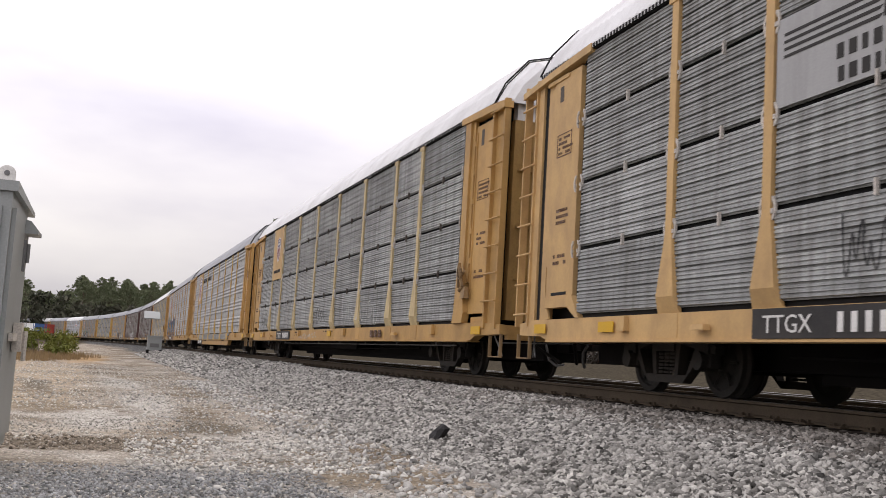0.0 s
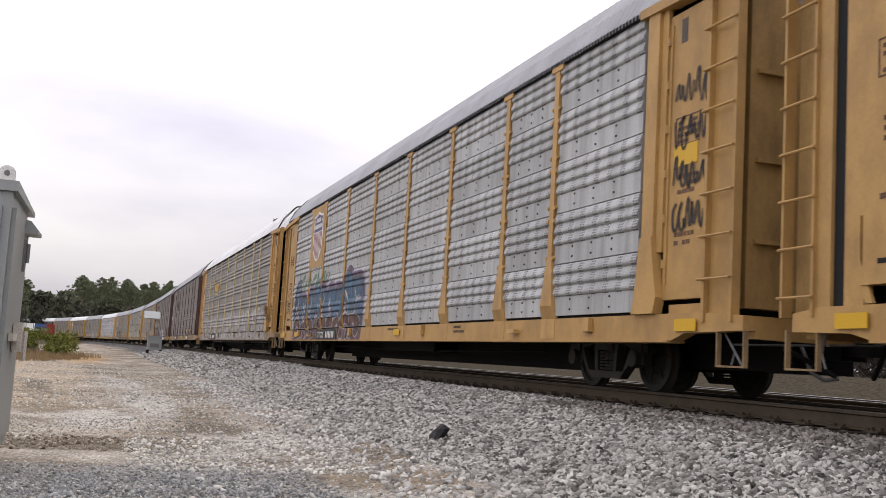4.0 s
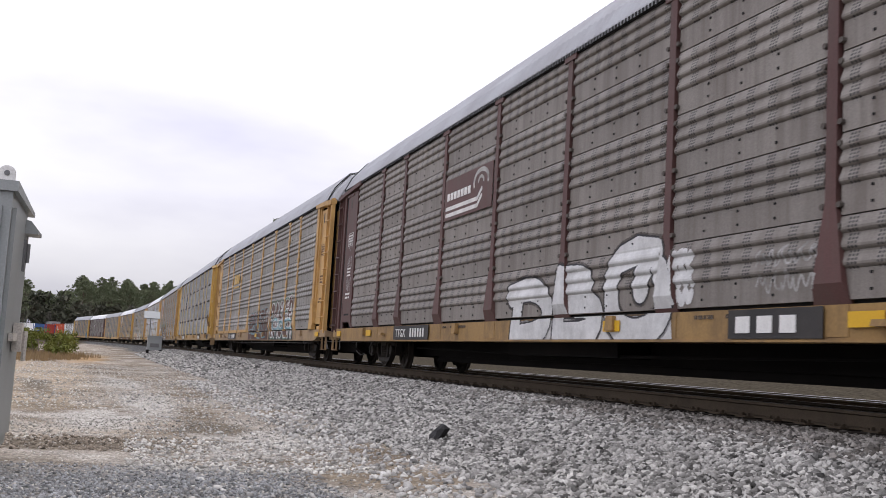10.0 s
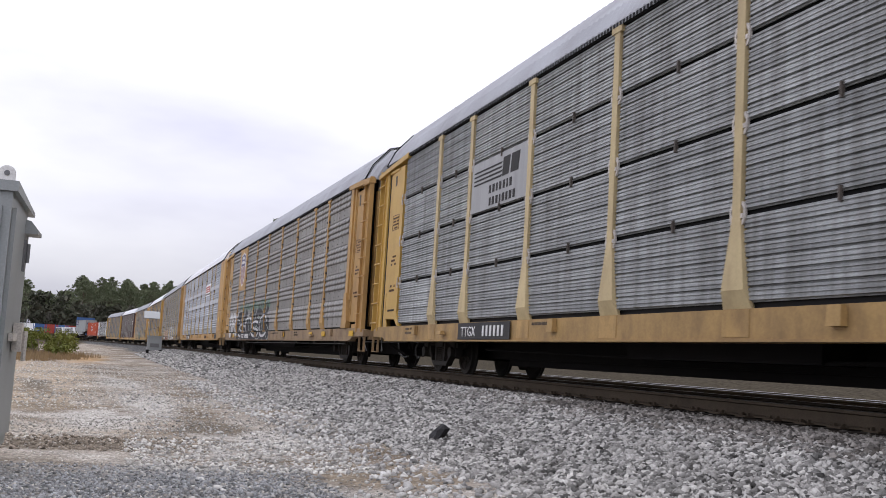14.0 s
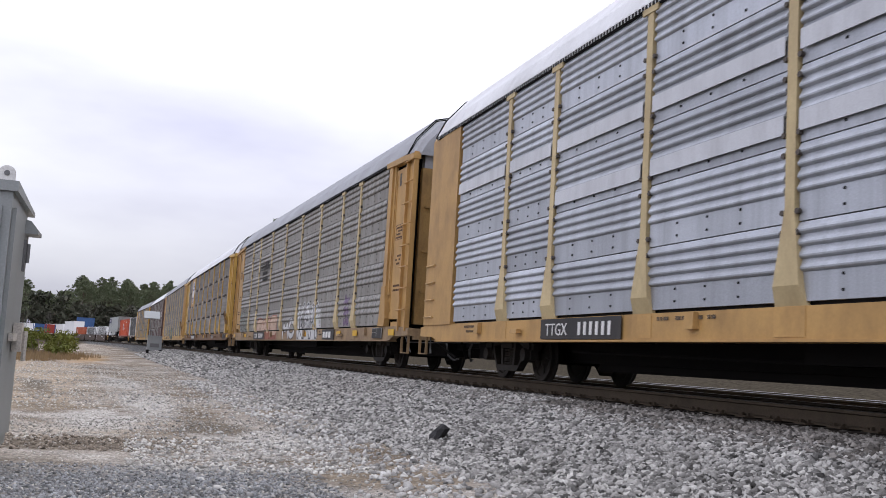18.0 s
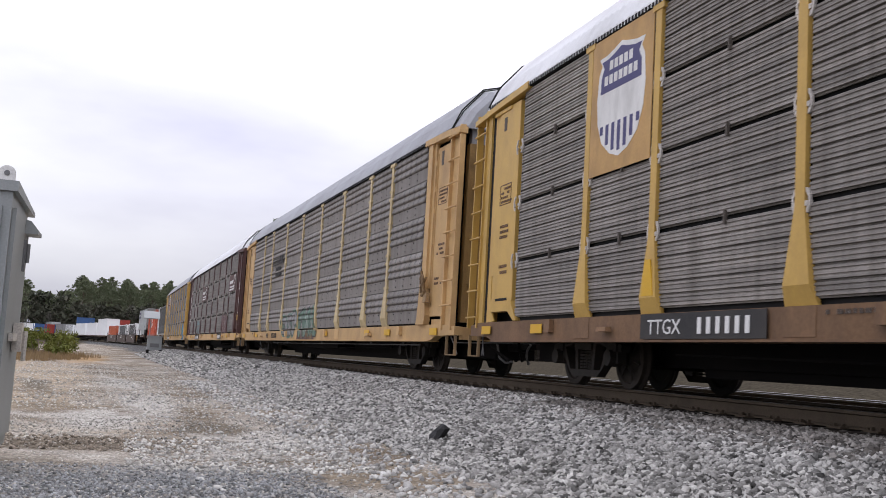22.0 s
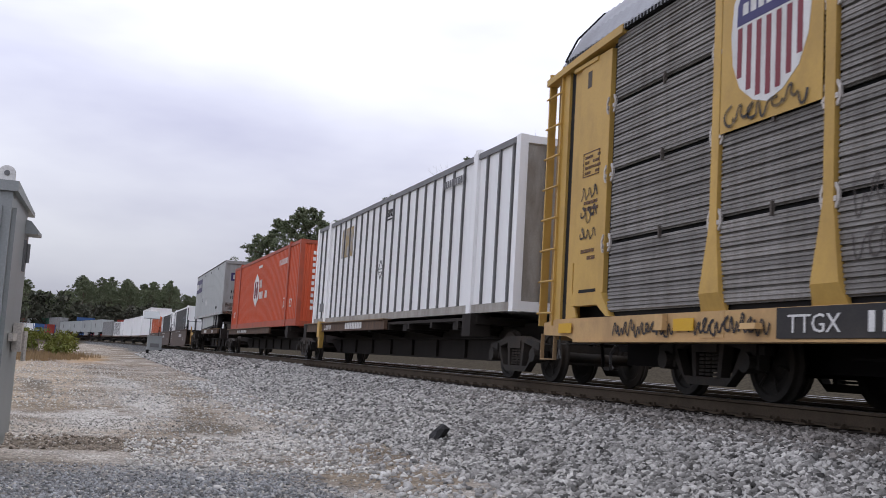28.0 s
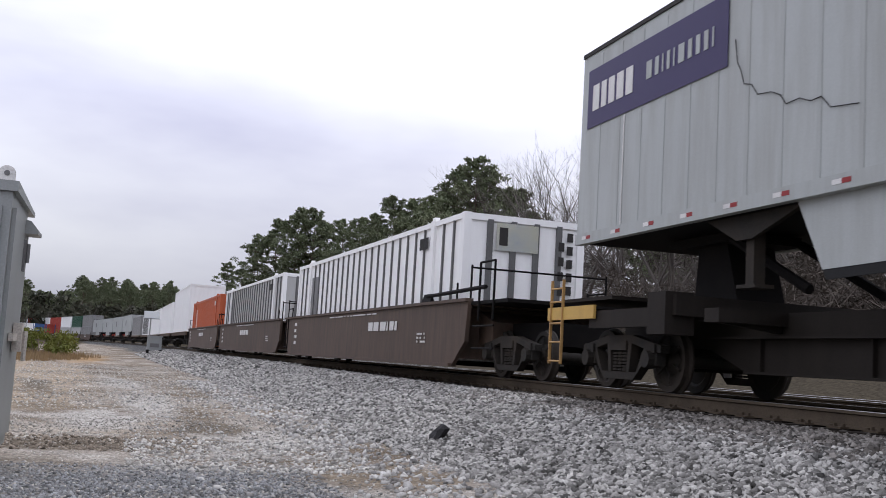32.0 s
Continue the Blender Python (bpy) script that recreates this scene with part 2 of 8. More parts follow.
def bar(bm, a, b, r, n=6):
    """A round bar from a to b."""
    a, b = Vector(a), Vector(b)
    m = (b - a).to_track_quat("Z", "Y").to_matrix()
    rings = [[bm.verts.new(p + m @ Vector((r * math.cos(6.2832 * i / n), r * math.sin(6.2832 * i / n), 0))) for i in range(n)] for p in (a, b)]
    for i in range(n):
        bm.faces.new((rings[0][i], rings[0][(i + 1) % n], rings[1][(i + 1) % n], rings[1][i]))
    bm.faces.new(rings[0][::-1])
    bm.faces.new(rings[1])


def slab(bm, outline, y0, y1, axis="y"):
    """A plate with a drawn outline: (x, z) points swept from y0 to y1, or (y, z) points along x."""
    def p(a, b, c):
        return (a, c, b) if axis == "y" else (c, a, b)
    f = [bm.verts.new(p(a, b, y0)) for a, b in outline]
    g = [bm.verts.new(p(a, b, y1)) for a, b in outline]
    n = len(outline)
    for i in range(n):
        bm.faces.new((f[i], f[(i + 1) % n], g[(i + 1) % n], g[i]))
    bm.faces.new(f[::-1])
    bm.faces.new(g)
    return bm


def done(bm, name):
    bmesh.ops.recalc_face_normals(bm, faces=bm.faces)
    me = bpy.data.meshes.new(name)
    bm.to_mesh(me)
    bm.free()
    return me


def part(name, bm, material, parent, label="", m=None, smooth=False):
    """Links a bmesh or a mesh as one part under a thing."""
    me = bm if isinstance(bm, bpy.types.Mesh) else done(bm, name)
    if smooth:
        for f in me.polygons:
            f.use_smooth = True
    if material is not None and not me.materials:
        me.materials.append(material)
    ob = new(name, me)
    ob.parent = parent
    if m is not None:
        ob.matrix_basis = m
    if label:
        ob["label"] = label
    return ob


STORE = {}


def kept(key, material, make):
    """The mesh kept under key and material, made at the first call."""
    k = (key, material.name)
    if k not in STORE:
        bm = bmesh.new()
        make(bm)
        STORE[k] = done(bm, key if isinstance(key, str) else key[0])
        STORE[k].materials.append(material)
    return STORE[k]


def perforated(m, colour=(0.03, 0.03, 0.03)):
    """Adds columns of small vent holes to a panel material."""
    nt = m.node_tree
    b = nt.nodes["Principled BSDF"]
    old = b.inputs["Base Color"].links[0].from_socket
    co = nt.nodes.new("ShaderNodeTexCoord")
    sep = nt.nodes.new("ShaderNodeSeparateXYZ")
    nt.links.new(co.outputs["Object"], sep.inputs[0])

    def math2(op, a, v):
        n = nt.nodes.new("ShaderNodeMath")
        n.operation = op
        nt.links.new(a, n.inputs[0])
        if hasattr(v, "is_linked"):
            nt.links.new(v, n.inputs[1])
        else:
            n.inputs[1].default_value = v
        return n.outputs[0]
    dx = math2("SUBTRACT", math2("FRACT", math2("DIVIDE", sep.outputs["X"], 0.046), 0), 0.5)
    dz = math2("SUBTRACT", math2("FRACT", math2("DIVIDE", sep.outputs["Z"], 0.037), 0), 0.5)
    r2 = math2("ADD", math2("MULTIPLY", dx, dx), math2("MULTIPLY", dz, dz))
    hole = math2("LESS_THAN", r2, 0.12)
    column = math2("LESS_THAN", math2("FRACT", math2("DIVIDE", sep.outputs["X"], 0.368), 0), 0.376)
    rows = math2("GREATER_THAN", sep.outputs["Z"], 0.25)
    f = math2("MULTIPLY", math2("MULTIPLY", hole, column), rows)
    f = math2("MULTIPLY", f, 0.85)
    mx = nt.nodes.new("ShaderNodeMixRGB")
    mx.inputs[2].default_value = (*colour, 1)
    nt.links.new(f, mx.inputs[0])
    nt.links.new(old, mx.inputs[1])
    nt.links.new(mx.outputs[0], b.inputs["Base Color"])
    return m


def banded(m, low=0.76, high=1.28):
    """Slat-by-slat grime: long flat bands of lighter and darker weathering."""
    nt = m.node_tree
    b = nt.nodes["Principled BSDF"]
    old = b.inputs["Base Color"].links[0].from_socket
    co = nt.nodes.new("ShaderNodeTexCoord")
    oi = nt.nodes.new("ShaderNodeObjectInfo")
    off = nt.nodes.new("ShaderNodeVectorMath")
    off.operation = "MULTIPLY_ADD"
    off.inputs[1].default_value = (17.0, 5.0, 9.0)
    nt.links.new(oi.outputs["Random"], off.inputs[0])
    nt.links.new(co.outputs["Object"], off.inputs[2])
    mp = nt.nodes.new("ShaderNodeMapping")
    mp.inputs["Scale"].default_value = (0.35, 1.0, 13.0)
    nt.links.new(off.outputs[0], mp.inputs[0])
    n = nt.nodes.new("ShaderNodeTexNoise")
    n.inputs["Scale"].default_value = 1.0
    n.inputs["Detail"].default_value = 3
    n.inputs["Roughness"].default_value = 0.7
    nt.links.new(mp.outputs[0], n.inputs["Vector"])
    mr = nt.nodes.new("ShaderNodeMapRange")
    mr.inputs["From Min"].default_value = 0.36
    mr.inputs["From Max"].default_value = 0.64
    mr.inputs["To Min"].default_value = low
    mr.inputs["To Max"].default_value = high
    nt.links.new(n.outputs["Fac"], mr.inputs["Value"])
    mul = nt.nodes.new("ShaderNodeMixRGB")
    mul.blend_type = "MULTIPLY"
    mul.inputs[0].default_value = 1
    nt.links.new(old, mul.inputs[1])
    nt.links.new(mr.outputs[0], mul.inputs[2])
    nt.links.new(mul.outputs[0], b.inputs["Base Color"])
    return m


for m in (M_GREY, M_WARM, M_BROWNGREY):
    banded(m)
M_DOTGREY = perforated(mat("perforated_grey_panel", (0.42, 0.425, 0.418), 0.5, 0.15, 0.2, 5, 0.9, 0.08, GRIME, 0.5, 0.1))
M_DOTWARM = perforated(mat("perforated_grimy_panel", (0.262, 0.252, 0.228), 0.55, 0.15, 0.22, 5, 0.9, 0.08, (0.1, 0.076, 0.058), 0.65, 0.1))
M_DOTBROWN = perforated(mat("perforated_brown_panel", (0.225, 0.205, 0.182), 0.6, 0.1, 0.22, 5, 0.9, 0.08, (0.095, 0.072, 0.058), 0.65, 0.1))

# ---- rail trucks ----
RADIUS = 0.42
WHEELSETS = []


def lathe(bm, profile, n, y_sign=1):
    """Turns (radius, y) points about the y axis."""
    rings = []
    for r, y in profile:
        rings.append([bm.verts.new((r * math.cos(6.28319 * i / n), y, r * math.sin(6.28319 * i / n))) for i in range(n)] if r > 0 else [bm.verts.new((0, y, 0))])
    for a, b in zip(rings, rings[1:]):
        for i in range(n):
            j = (i + 1) % n
            if len(a) == 1:
                bm.faces.new((a[0], b[j], b[i]))
            elif len(b) == 1:
                bm.faces.new((a[i], a[j], b[0]))
            else:
                bm.faces.new((a[i], a[j], b[j], b[i]))


def make_wheelset(bm):
    for sgn in (1, -1):
        lathe(bm, [(0, 0.84 * sgn), (0.085, 0.84 * sgn), (0.1, 0.80 * sgn), (0.2, 0.74 * sgn), (0.33, 0.77 * sgn), (0.345, 0.80 * sgn), (0.415, 0.80 * sgn),
                   (0.42, 0.74 * sgn), (0.452, 0.705 * sgn), (0.445, 0.675 * sgn), (0.34, 0.675 * sgn), (0.3, 0.70 * sgn), (0.1, 0.68 * sgn), (0.085, 0.6 * sgn), (0.08, 0.0)], 28)
        for k in range(6):
            a = 6.28319 * k / 6
            bar(bm, (0.14 * math.cos(a), 0.785 * sgn, 0.14 * math.sin(a)), (0.31 * math.cos(a), 0.795 * sgn, 0.31 * math.sin(a)), 0.016, 5)


def make_truck(bm):
    for sgn in (1, -1):
        y0, y1 = (0.93, 1.06) if sgn > 0 else (-1.06, -0.93)
        # cast side frame: compression member, tension member, pedestals
        slab(bm, [(-1.14, 0.5), (-1.14, 0.60), (-0.72, 0.67), (-0.35, 0.74), (0.35, 0.74), (0.72, 0.67), (1.14, 0.60), (1.14, 0.5), (0.7, 0.56), (0.34, 0.63), (-0.34, 0.63), (-0.7, 0.56)], y0, y1)
        slab(bm, [(-0.42, 0.14), (0.42, 0.14), (0.5, 0.24), (-0.5, 0.24)], y0, y1)
        for s2 in (1, -1):
            slab(bm, [(s2 * a, b) for a, b in ((0.5, 0.24), (0.42, 0.14), (0.62, 0.3), (0.82, 0.53), (0.70, 0.57))], y0, y1)
            slab(bm, [(s2 * a, b) for a, b in ((0.22, 0.22), (0.30, 0.22), (0.36, 0.64), (0.26, 0.64))], y0, y1)
            box(bm, s2 * 0.89 - 0.14, s2 * 0.89 + 0.14, y0, y1 + 0.03 * sgn, 0.5, 0.62)
            bar(bm, (s2 * 0.89, y0, RADIUS), (s2 * 0.89, y1 + 0.09 * sgn, RADIUS), 0.115, 10)
            box(bm, s2 * 0.89 - 0.16, s2 * 0.89 - 0.1, y0, y1, 0.34, 0.55)
            box(bm, s2 * 0.89 + 0.1, s2 * 0.89 + 0.16, y0, y1, 0.34, 0.55)
        for k in (-0.14, 0.0, 0.14):
            for j in range(6):
                z = 0.255 + 0.045 * j
                bar(bm, (k, (y0 + y1) / 2, z), (k, (y0 + y1) / 2, z + 0.03), 0.068, 8)
        box(bm, -0.24, 0.24, y0 + 0.01, y1 + 0.025 * sgn, 0.53, 0.66)
    box(bm, -0.22, 0.22, -0.95, 0.95, 0.42, 0.64)
    for s2 in (1, -1):
        box(bm, s2 * 0.4 - 0.04, s2 * 0.4 + 0.04, -0.85, 0.85, 0.3, 0.42)
        bar(bm, (s2 * 0.5, 0.7, 0.38), (s2 * 0.2, 0, 0.5), 0.03)


def truck(parent, x):
    t = part("truck", kept("truck", M_TRUCK, make_truck), None, parent, "grimy cast-steel rail truck with coil springs", pose(x, 0, 0))
    for s2 in (1, -1):
        WHEELSETS.append(part("wheelset", kept("wheelset", M_TRUCK, make_wheelset), None, t, "", pose(s2 * 0.89, 0, RADIUS)))
    return t


# ---- enclosed auto carriers ----
EDGE, LADDER, HALF = 11.72, 13.60, 13.72
POSTS = [-9.05, -7.12, -4.28, -1.42, 1.42, 4.28, 7.12, 9.05]
BAYS = [-EDGE] + POSTS + [EDGE]
SIDE = 1.55
FLOOR, EAVE = 0.985, 4.82


def make_panel(width, height, style):
    def make(bm):
        prof = []
        if style == "slat":
            n = 18
            p = height / n
            for i in range(n):
                if i % 3:
                    prof += [(i * p, 0.004), (i * p + 0.2 * p, 0.004), (i * p + 0.34 * p, 0.014), (i * p + 0.86 * p, 0.009)]
                else:
                    prof += [(i * p, -0.016), (i * p + 0.32 * p, -0.016), (i * p + 0.42 * p, 0.014), (i * p + 0.86 * p, 0.009)]
        else:
            flat = height * 0.36
            prof = [(0, 0.004), (flat, 0.004)]
            n = 3 if style == "vent" else 4
            p = (height - flat) / n
            for i in range(n):
                for q, d in ((0.03, 0.0), (0.12, 0.022), (0.22, 0.034), (0.36, 0.036), (0.55, 0.027), (0.74, 0.014), (0.92, 0.003)):
                    prof.append((flat + (i + q) * p, d))
        prof.append((height, 0.0))
        a = [bm.verts.new((0.0, y, z)) for z, y in prof]
        b = [bm.verts.new((width, y, z)) for z, y in prof]
        for i in range(len(prof) - 1):
            bm.faces.new((a[i], a[i + 1], b[i + 1], b[i]))
        c = [bm.verts.new(p) for p in ((0, -0.035, 0), (width, -0.035, 0), (width, -0.035, height), (0, -0.035, height))]
        bm.faces.new((c[0], c[1], b[0], a[0]))
        bm.faces.new((c[3], c[2], b[-1], a[-1]))
        bm.faces.new([c[0]] + a + [c[3]])
        bm.faces.new([c[1]] + b + [c[2]])
        bm.faces.new(c)
    return make


def make_post(narrow, wide, cap):
    def make(bm):
        for sgn in (1,):
            h = narrow / 2
            w = wide / 2
            slab(bm, [(-h, 1.9), (h, 1.9), (h, EAVE - 0.02), (-h, EAVE - 0.02)], SIDE - 0.02, SIDE + 0.042)
            # flared foot, kicked in at the bottom
            rows = [(-h, h, 1.9, 0.042), (-w, w, 1.14, 0.07), (-w - 0.05, w + 0.05, 0.95, 0.0)]
            front = [[bm.verts.new((a, SIDE + y, z)), bm.verts.new((b, SIDE + y, z))] for a, b, z, y in rows]
            back = [[bm.verts.new((a, SIDE - 0.03, z)), bm.verts.new((b, SIDE - 0.03, z))] for a, b, z, y in rows]
            for i in range(2):
                bm.faces.new((front[i][0], front[i][1], front[i + 1][1], front[i + 1][0]))
                bm.faces.new((front[i][0], front[i + 1][0], back[i + 1][0], back[i][0]))
                bm.faces.new((front[i][1], front[i + 1][1], back[i + 1][1], back[i][1]))
            bm.faces.new((back[0][0], back[0][1], back[2][1], back[2][0]))
            if cap:
                box(bm, -cap, cap, SIDE - 0.02, SIDE + 0.055, EAVE - 0.1, EAVE + 0.015)
    return make


def make_roof(pitch=0.18):
    ring = [(1.60, 4.80), (1.60, 4.86), (1.42, 5.20), (1.0, 5.68), (0.0, 5.95)]
    ring = ring + [(-y, z) for y, z in ring[-2::-1]]

    def make(bm):
        n = int(2 * 13.25 / pitch)
        last = None
        for i in range(n * 2 + 1):
            x = -13.25 + i * pitch / 2
            lift = 0.028 if i % 2 else 0.0
            row = [bm.verts.new((x, y * (1 + lift * 0.25), z + (lift if 0 < k < 8 else 0))) for k, (y, z) in enumerate(ring)]
            if last:
                for k in range(len(ring) - 1):
                    bm.faces.new((last[k], last[k + 1], row[k + 1], row[k]))
            last = row
    return make


def make_hood(bm):
    """Plain end sheet of the roof, closed below by an upright sheet over the end doors."""
    ring = [(1.585, 4.79), (1.585, 4.86), (1.41, 5.19), (0.99, 5.66), (0.0, 5.93)]
    ring = ring + [(-y, z) for y, z in ring[-2::-1]]
    rows = []
    for x, drop, inset in ((0, 0, 0), (0.3, 0.06, 0.03), (0.42, 0.16, 0.1)):
        rows.append([bm.verts.new((x, y * (1 - inset), z - drop * max(0.0, z - 4.7))) for y, z in ring])
    for a, b in zip(rows, rows[1:]):
        for k in range(len(ring) - 1):
            bm.faces.new((a[k], a[k + 1], b[k + 1], b[k]))
    bm.faces.new(rows[-1])
    box(bm, 0.1, 0.3, -1.3, 1.3, 4.45, 4.9)


def make_hood_seam(bm):
    """Black rubber strip where the end sheet meets the roof."""
    ring = [(1.62, 4.84), (1.44, 5.22), (1.01, 5.7), (0.0, 5.97), (-1.01, 5.7), (-1.44, 5.22), (-1.62, 4.84)]
    for (a, b), (c, d) in zip(ring, ring[1:]):
        bar(bm, (0, a, b), (0, c, d), 0.016, 5)


def make_near_ladder(bm):
    """Ladder at the leading end: two stiles, a sheet behind them and eight rungs."""
    box(bm, 13.13, 13.64, SIDE - 0.05, SIDE - 0.03, 0.86, 4.8)
    for x in (13.1, 13.62):
        box(bm, x, x + 0.055, SIDE - 0.07, SIDE + 0.04, 0.84, 4.84)
    for i in range(8):
        z = 1.31 + i * 0.48
        bar(bm, (13.05, SIDE + 0.06, z), (13.66, SIDE + 0.06, z), 0.016, 6)
        for x in (13.07, 13.65):
            bar(bm, (x, SIDE - 0.02, z), (x, SIDE + 0.06, z), 0.014, 5)


def make_far_ladder(bm):
    """Ladder at the trailing end: a broad inner stile, a thin outer one and eight rungs."""
    box(bm, 13.2, 13.43, SIDE - 0.09, SIDE + 0.0, 0.86, 4.82)
    box(bm, 13.41, 13.45, SIDE - 0.09, SIDE + 0.035, 0.86, 4.82)
    box(bm, 13.9, 13.94, SIDE - 0.09, SIDE + 0.03, 0.86, 4.82)
    for i in range(8):
        z = 1.05 + i * 0.48
        bar(bm, (13.4, SIDE + 0.05, z), (13.96, SIDE + 0.05, z), 0.016, 6)
        for x in (13.42, 13.93):
            bar(bm, (x, SIDE - 0.03, z), (x, SIDE + 0.05, z), 0.014, 5)


def make_far_ladder_sheet(bm):
    box(bm, 13.45, 13.9, SIDE - 0.16, SIDE - 0.13, 0.9, 4.7)


def make_near_panel(bm):
    """Recessed corner sheet between the end post and the ladder."""
    box(bm, 12.16, 13.12, SIDE - 0.13, SIDE - 0.03, 1.12, 4.62)
    box(bm, 12.3, 13.12, SIDE - 0.15, SIDE - 0.05, 0.95, 1.06)
    box(bm, 12.22, 12.25, SIDE - 0.03, SIDE - 0.01, 1.3, 4.5)
    for z in (1.55, 2.1, 2.65, 3.2, 3.75, 4.3):
        bar(bm, (12.2, SIDE - 0.01, z - 0.05), (12.2, SIDE - 0.01, z + 0.05), 0.026, 6)


def make_far_panel(bm):
    """Flat corner sheet at the trailing end, with a shallow fold and a step towards the ladder."""
    box(bm, EDGE + 0.06, 12.74, SIDE - 0.1, SIDE + 0.012, 1.28, 4.66)
    slab(bm, [(EDGE + 0.06, 1.28), (12.74, 1.28), (12.74, 1.12), (EDGE + 0.2, 1.12), (EDGE - 0.1, 0.955), (EDGE - 0.2, 0.955)], SIDE - 0.1, SIDE + 0.03)
    box(bm, 12.76, 13.03, SIDE - 0.12, SIDE - 0.02, 0.95, 4.6)
    slab(bm, [(12.78, 1.75), (12.84, 1.75), (12.84, 1.3), (12.7, 0.96), (12.6, 0.96), (12.78, 1.36)], SIDE - 0.02, SIDE + 0.012)


def make_far_slit_shade(bm):
    """Shallow block, painted dark as the shade between the corner sheet and the ladder."""
    box(bm, 13.03, 13.2, SIDE - 0.12, SIDE - 0.04, 0.95, 4.7)


def make_sheet_slot(bm):
    # Thin plate on the closed sheet, dark like the shade in a hole.
    box(bm, 12.4, 12.53, SIDE + 0.008, SIDE + 0.0155, 4.26, 4.5)


def make_foot_slot(bm):
    # No opening here: a dark plate stands in for the slot's shade.
    box(bm, 12.0, 12.55, SIDE + 0.008, SIDE + 0.0155, 1.3, 1.345)


def make_near_slot(bm):
    # Same for the near end: a dark plate paints the hole's shade.
    box(bm, 12.42, 12.55, SIDE - 0.034, SIDE - 0.0265, 4.22, 4.52)


def make_modern_corner(bm):
    """Flush end: flat sheet that bends round towards the doors and up to the roof."""
    ring = [(EDGE, SIDE + 0.04), (12.78, SIDE + 0.045), (12.8, SIDE + 0.035), (13.5, SIDE + 0.035), (13.57, SIDE - 0.03), (13.57, SIDE - 0.5), (13.3, SIDE - 0.5), (EDGE, SIDE - 0.08)]
    lo = [bm.verts.new((x, y, 0.94)) for x, y in ring]
    mid = [bm.verts.new((x, y, 4.8)) for x, y in ring]
    top = [bm.verts.new((x, y - 0.2, 5.2)) for x, y in ring]
    for a, b in ((lo, mid), (mid, top)):
        for i in range(len(ring)):
            j = (i + 1) % len(ring)
            bm.faces.new((a[i], a[j], b[j], b[i]))
    bm.faces.new(lo)
    bm.faces.new(top)


def make_edge_post(bm):
    box(bm, EDGE + 0.03, EDGE + 0.3, SIDE - 0.06, SIDE + 0.045, 1.9, EAVE - 0.03)
    box(bm, EDGE + 0.3, EDGE + 0.44, SIDE - 0.06, SIDE + 0.0, 1.7, EAVE - 0.03)
    slab(bm, [(EDGE + 0.03, 1.9), (EDGE + 0.3, 1.9), (EDGE + 0.46, 1.15), (EDGE + 0.4, 0.955), (EDGE - 0.12, 0.955), (EDGE - 0.06, 1.15)], SIDE - 0.06, SIDE + 0.07)


def make_header(bm):
    slab(bm, [(EDGE - 0.15, EAVE - 0.07), (13.1, EAVE - 0.12), (13.7, EAVE - 0.15), (13.7, EAVE - 0.03), (13.0, EAVE + 0.02), (EDGE - 0.15, EAVE + 0.05)], SIDE - 0.1, SIDE + 0.075)


def make_far_header(bm):
    slab(bm, [(EDGE - 0.35, EAVE - 0.07), (12.9, EAVE - 0.13), (13.95, EAVE - 0.2), (13.95, EAVE - 0.1), (12.8, EAVE - 0.02), (EDGE - 0.35, EAVE + 0.05)], SIDE - 0.1, SIDE + 0.075)
    box(bm, 12.2, 13.0, SIDE - 0.1, SIDE + 0.03, 4.6, 4.66)


def make_end_leaf(deep):
    """One leaf of the recessed folding end door, with stiffeners."""
    def make(bm):
        box(bm, 0.0, deep, -0.325, 0.325, 1.0, 4.5)
        for z in (1.7, 2.6, 3.6):
            box(bm, deep - 0.01, deep + 0.05, -0.24, 0.24, z, z + 0.05)
    return make


def make_deck(bm):
    """Flat car: side sills, end sills and centre sill."""
    for sgn in (1, -1):
        slab(bm, [(-13.85, 0.74), (-12.75, 0.72), (-12.45, 0.63), (12.6, 0.63), (12.9, 0.7), (13.75, 0.72), (13.75, 0.9), (13.3, 0.95), (-13.0, 0.95), (-13.85, 0.9)], sgn * 1.40, sgn * 1.56)
        box(bm, -12.45, 12.6, min(sgn * 1.36, sgn * 1.6), max(sgn * 1.36, sgn * 1.6), 0.61, 0.635)
    for x in (-13.85, 13.6):
        box(bm, x, x + 0.15, -1.4, 1.4, 0.66, 0.9)


def make_underframe(bm):
    box(bm, -13.2, 13.2, -0.42, 0.42, 0.34, 0.9)
    box(bm, -7.9, 7.9, -0.3, 0.3, 0.22, 0.4)
    box(bm, -13.2, 13.2, -1.40, 1.40, 0.86, 0.945)
    for x in np.arange(-12, 12.1, 2.0):
        box(bm, x - 0.06, x + 0.06, -1.38, 1.38, 0.64, 0.86)
    box(bm, -2.0, 2.0, -0.95, 0.95, 0.42, 0.66)
    for sgn in (1, -1):
        bar(bm, (sgn * 7.6, 0.9, 0.5), (sgn * 2.0, 0.9, 0.44), 0.025)
        box(bm, sgn * 13.2 - 0.5, sgn * 13.2 + 0.5, -0.17, 0.17, 0.5, 0.82)
        box(bm, sgn * 13.85 - 0.22, sgn * 13.85 + 0.22, -0.13, 0.13, 0.55, 0.85)
        bar(bm, (sgn * 13.4, 0.75, 0.62), (sgn * 13.95, 0.45, 0.32), 0.03)


def make_stirrup(bm):
    for x in (13.38, 13.86):
        box(bm, x - 0.011, x + 0.011, 1.5, 1.555, 0.37, 0.74)
    box(bm, 13.369, 13.871, 1.5, 1.555, 0.35, 0.37)


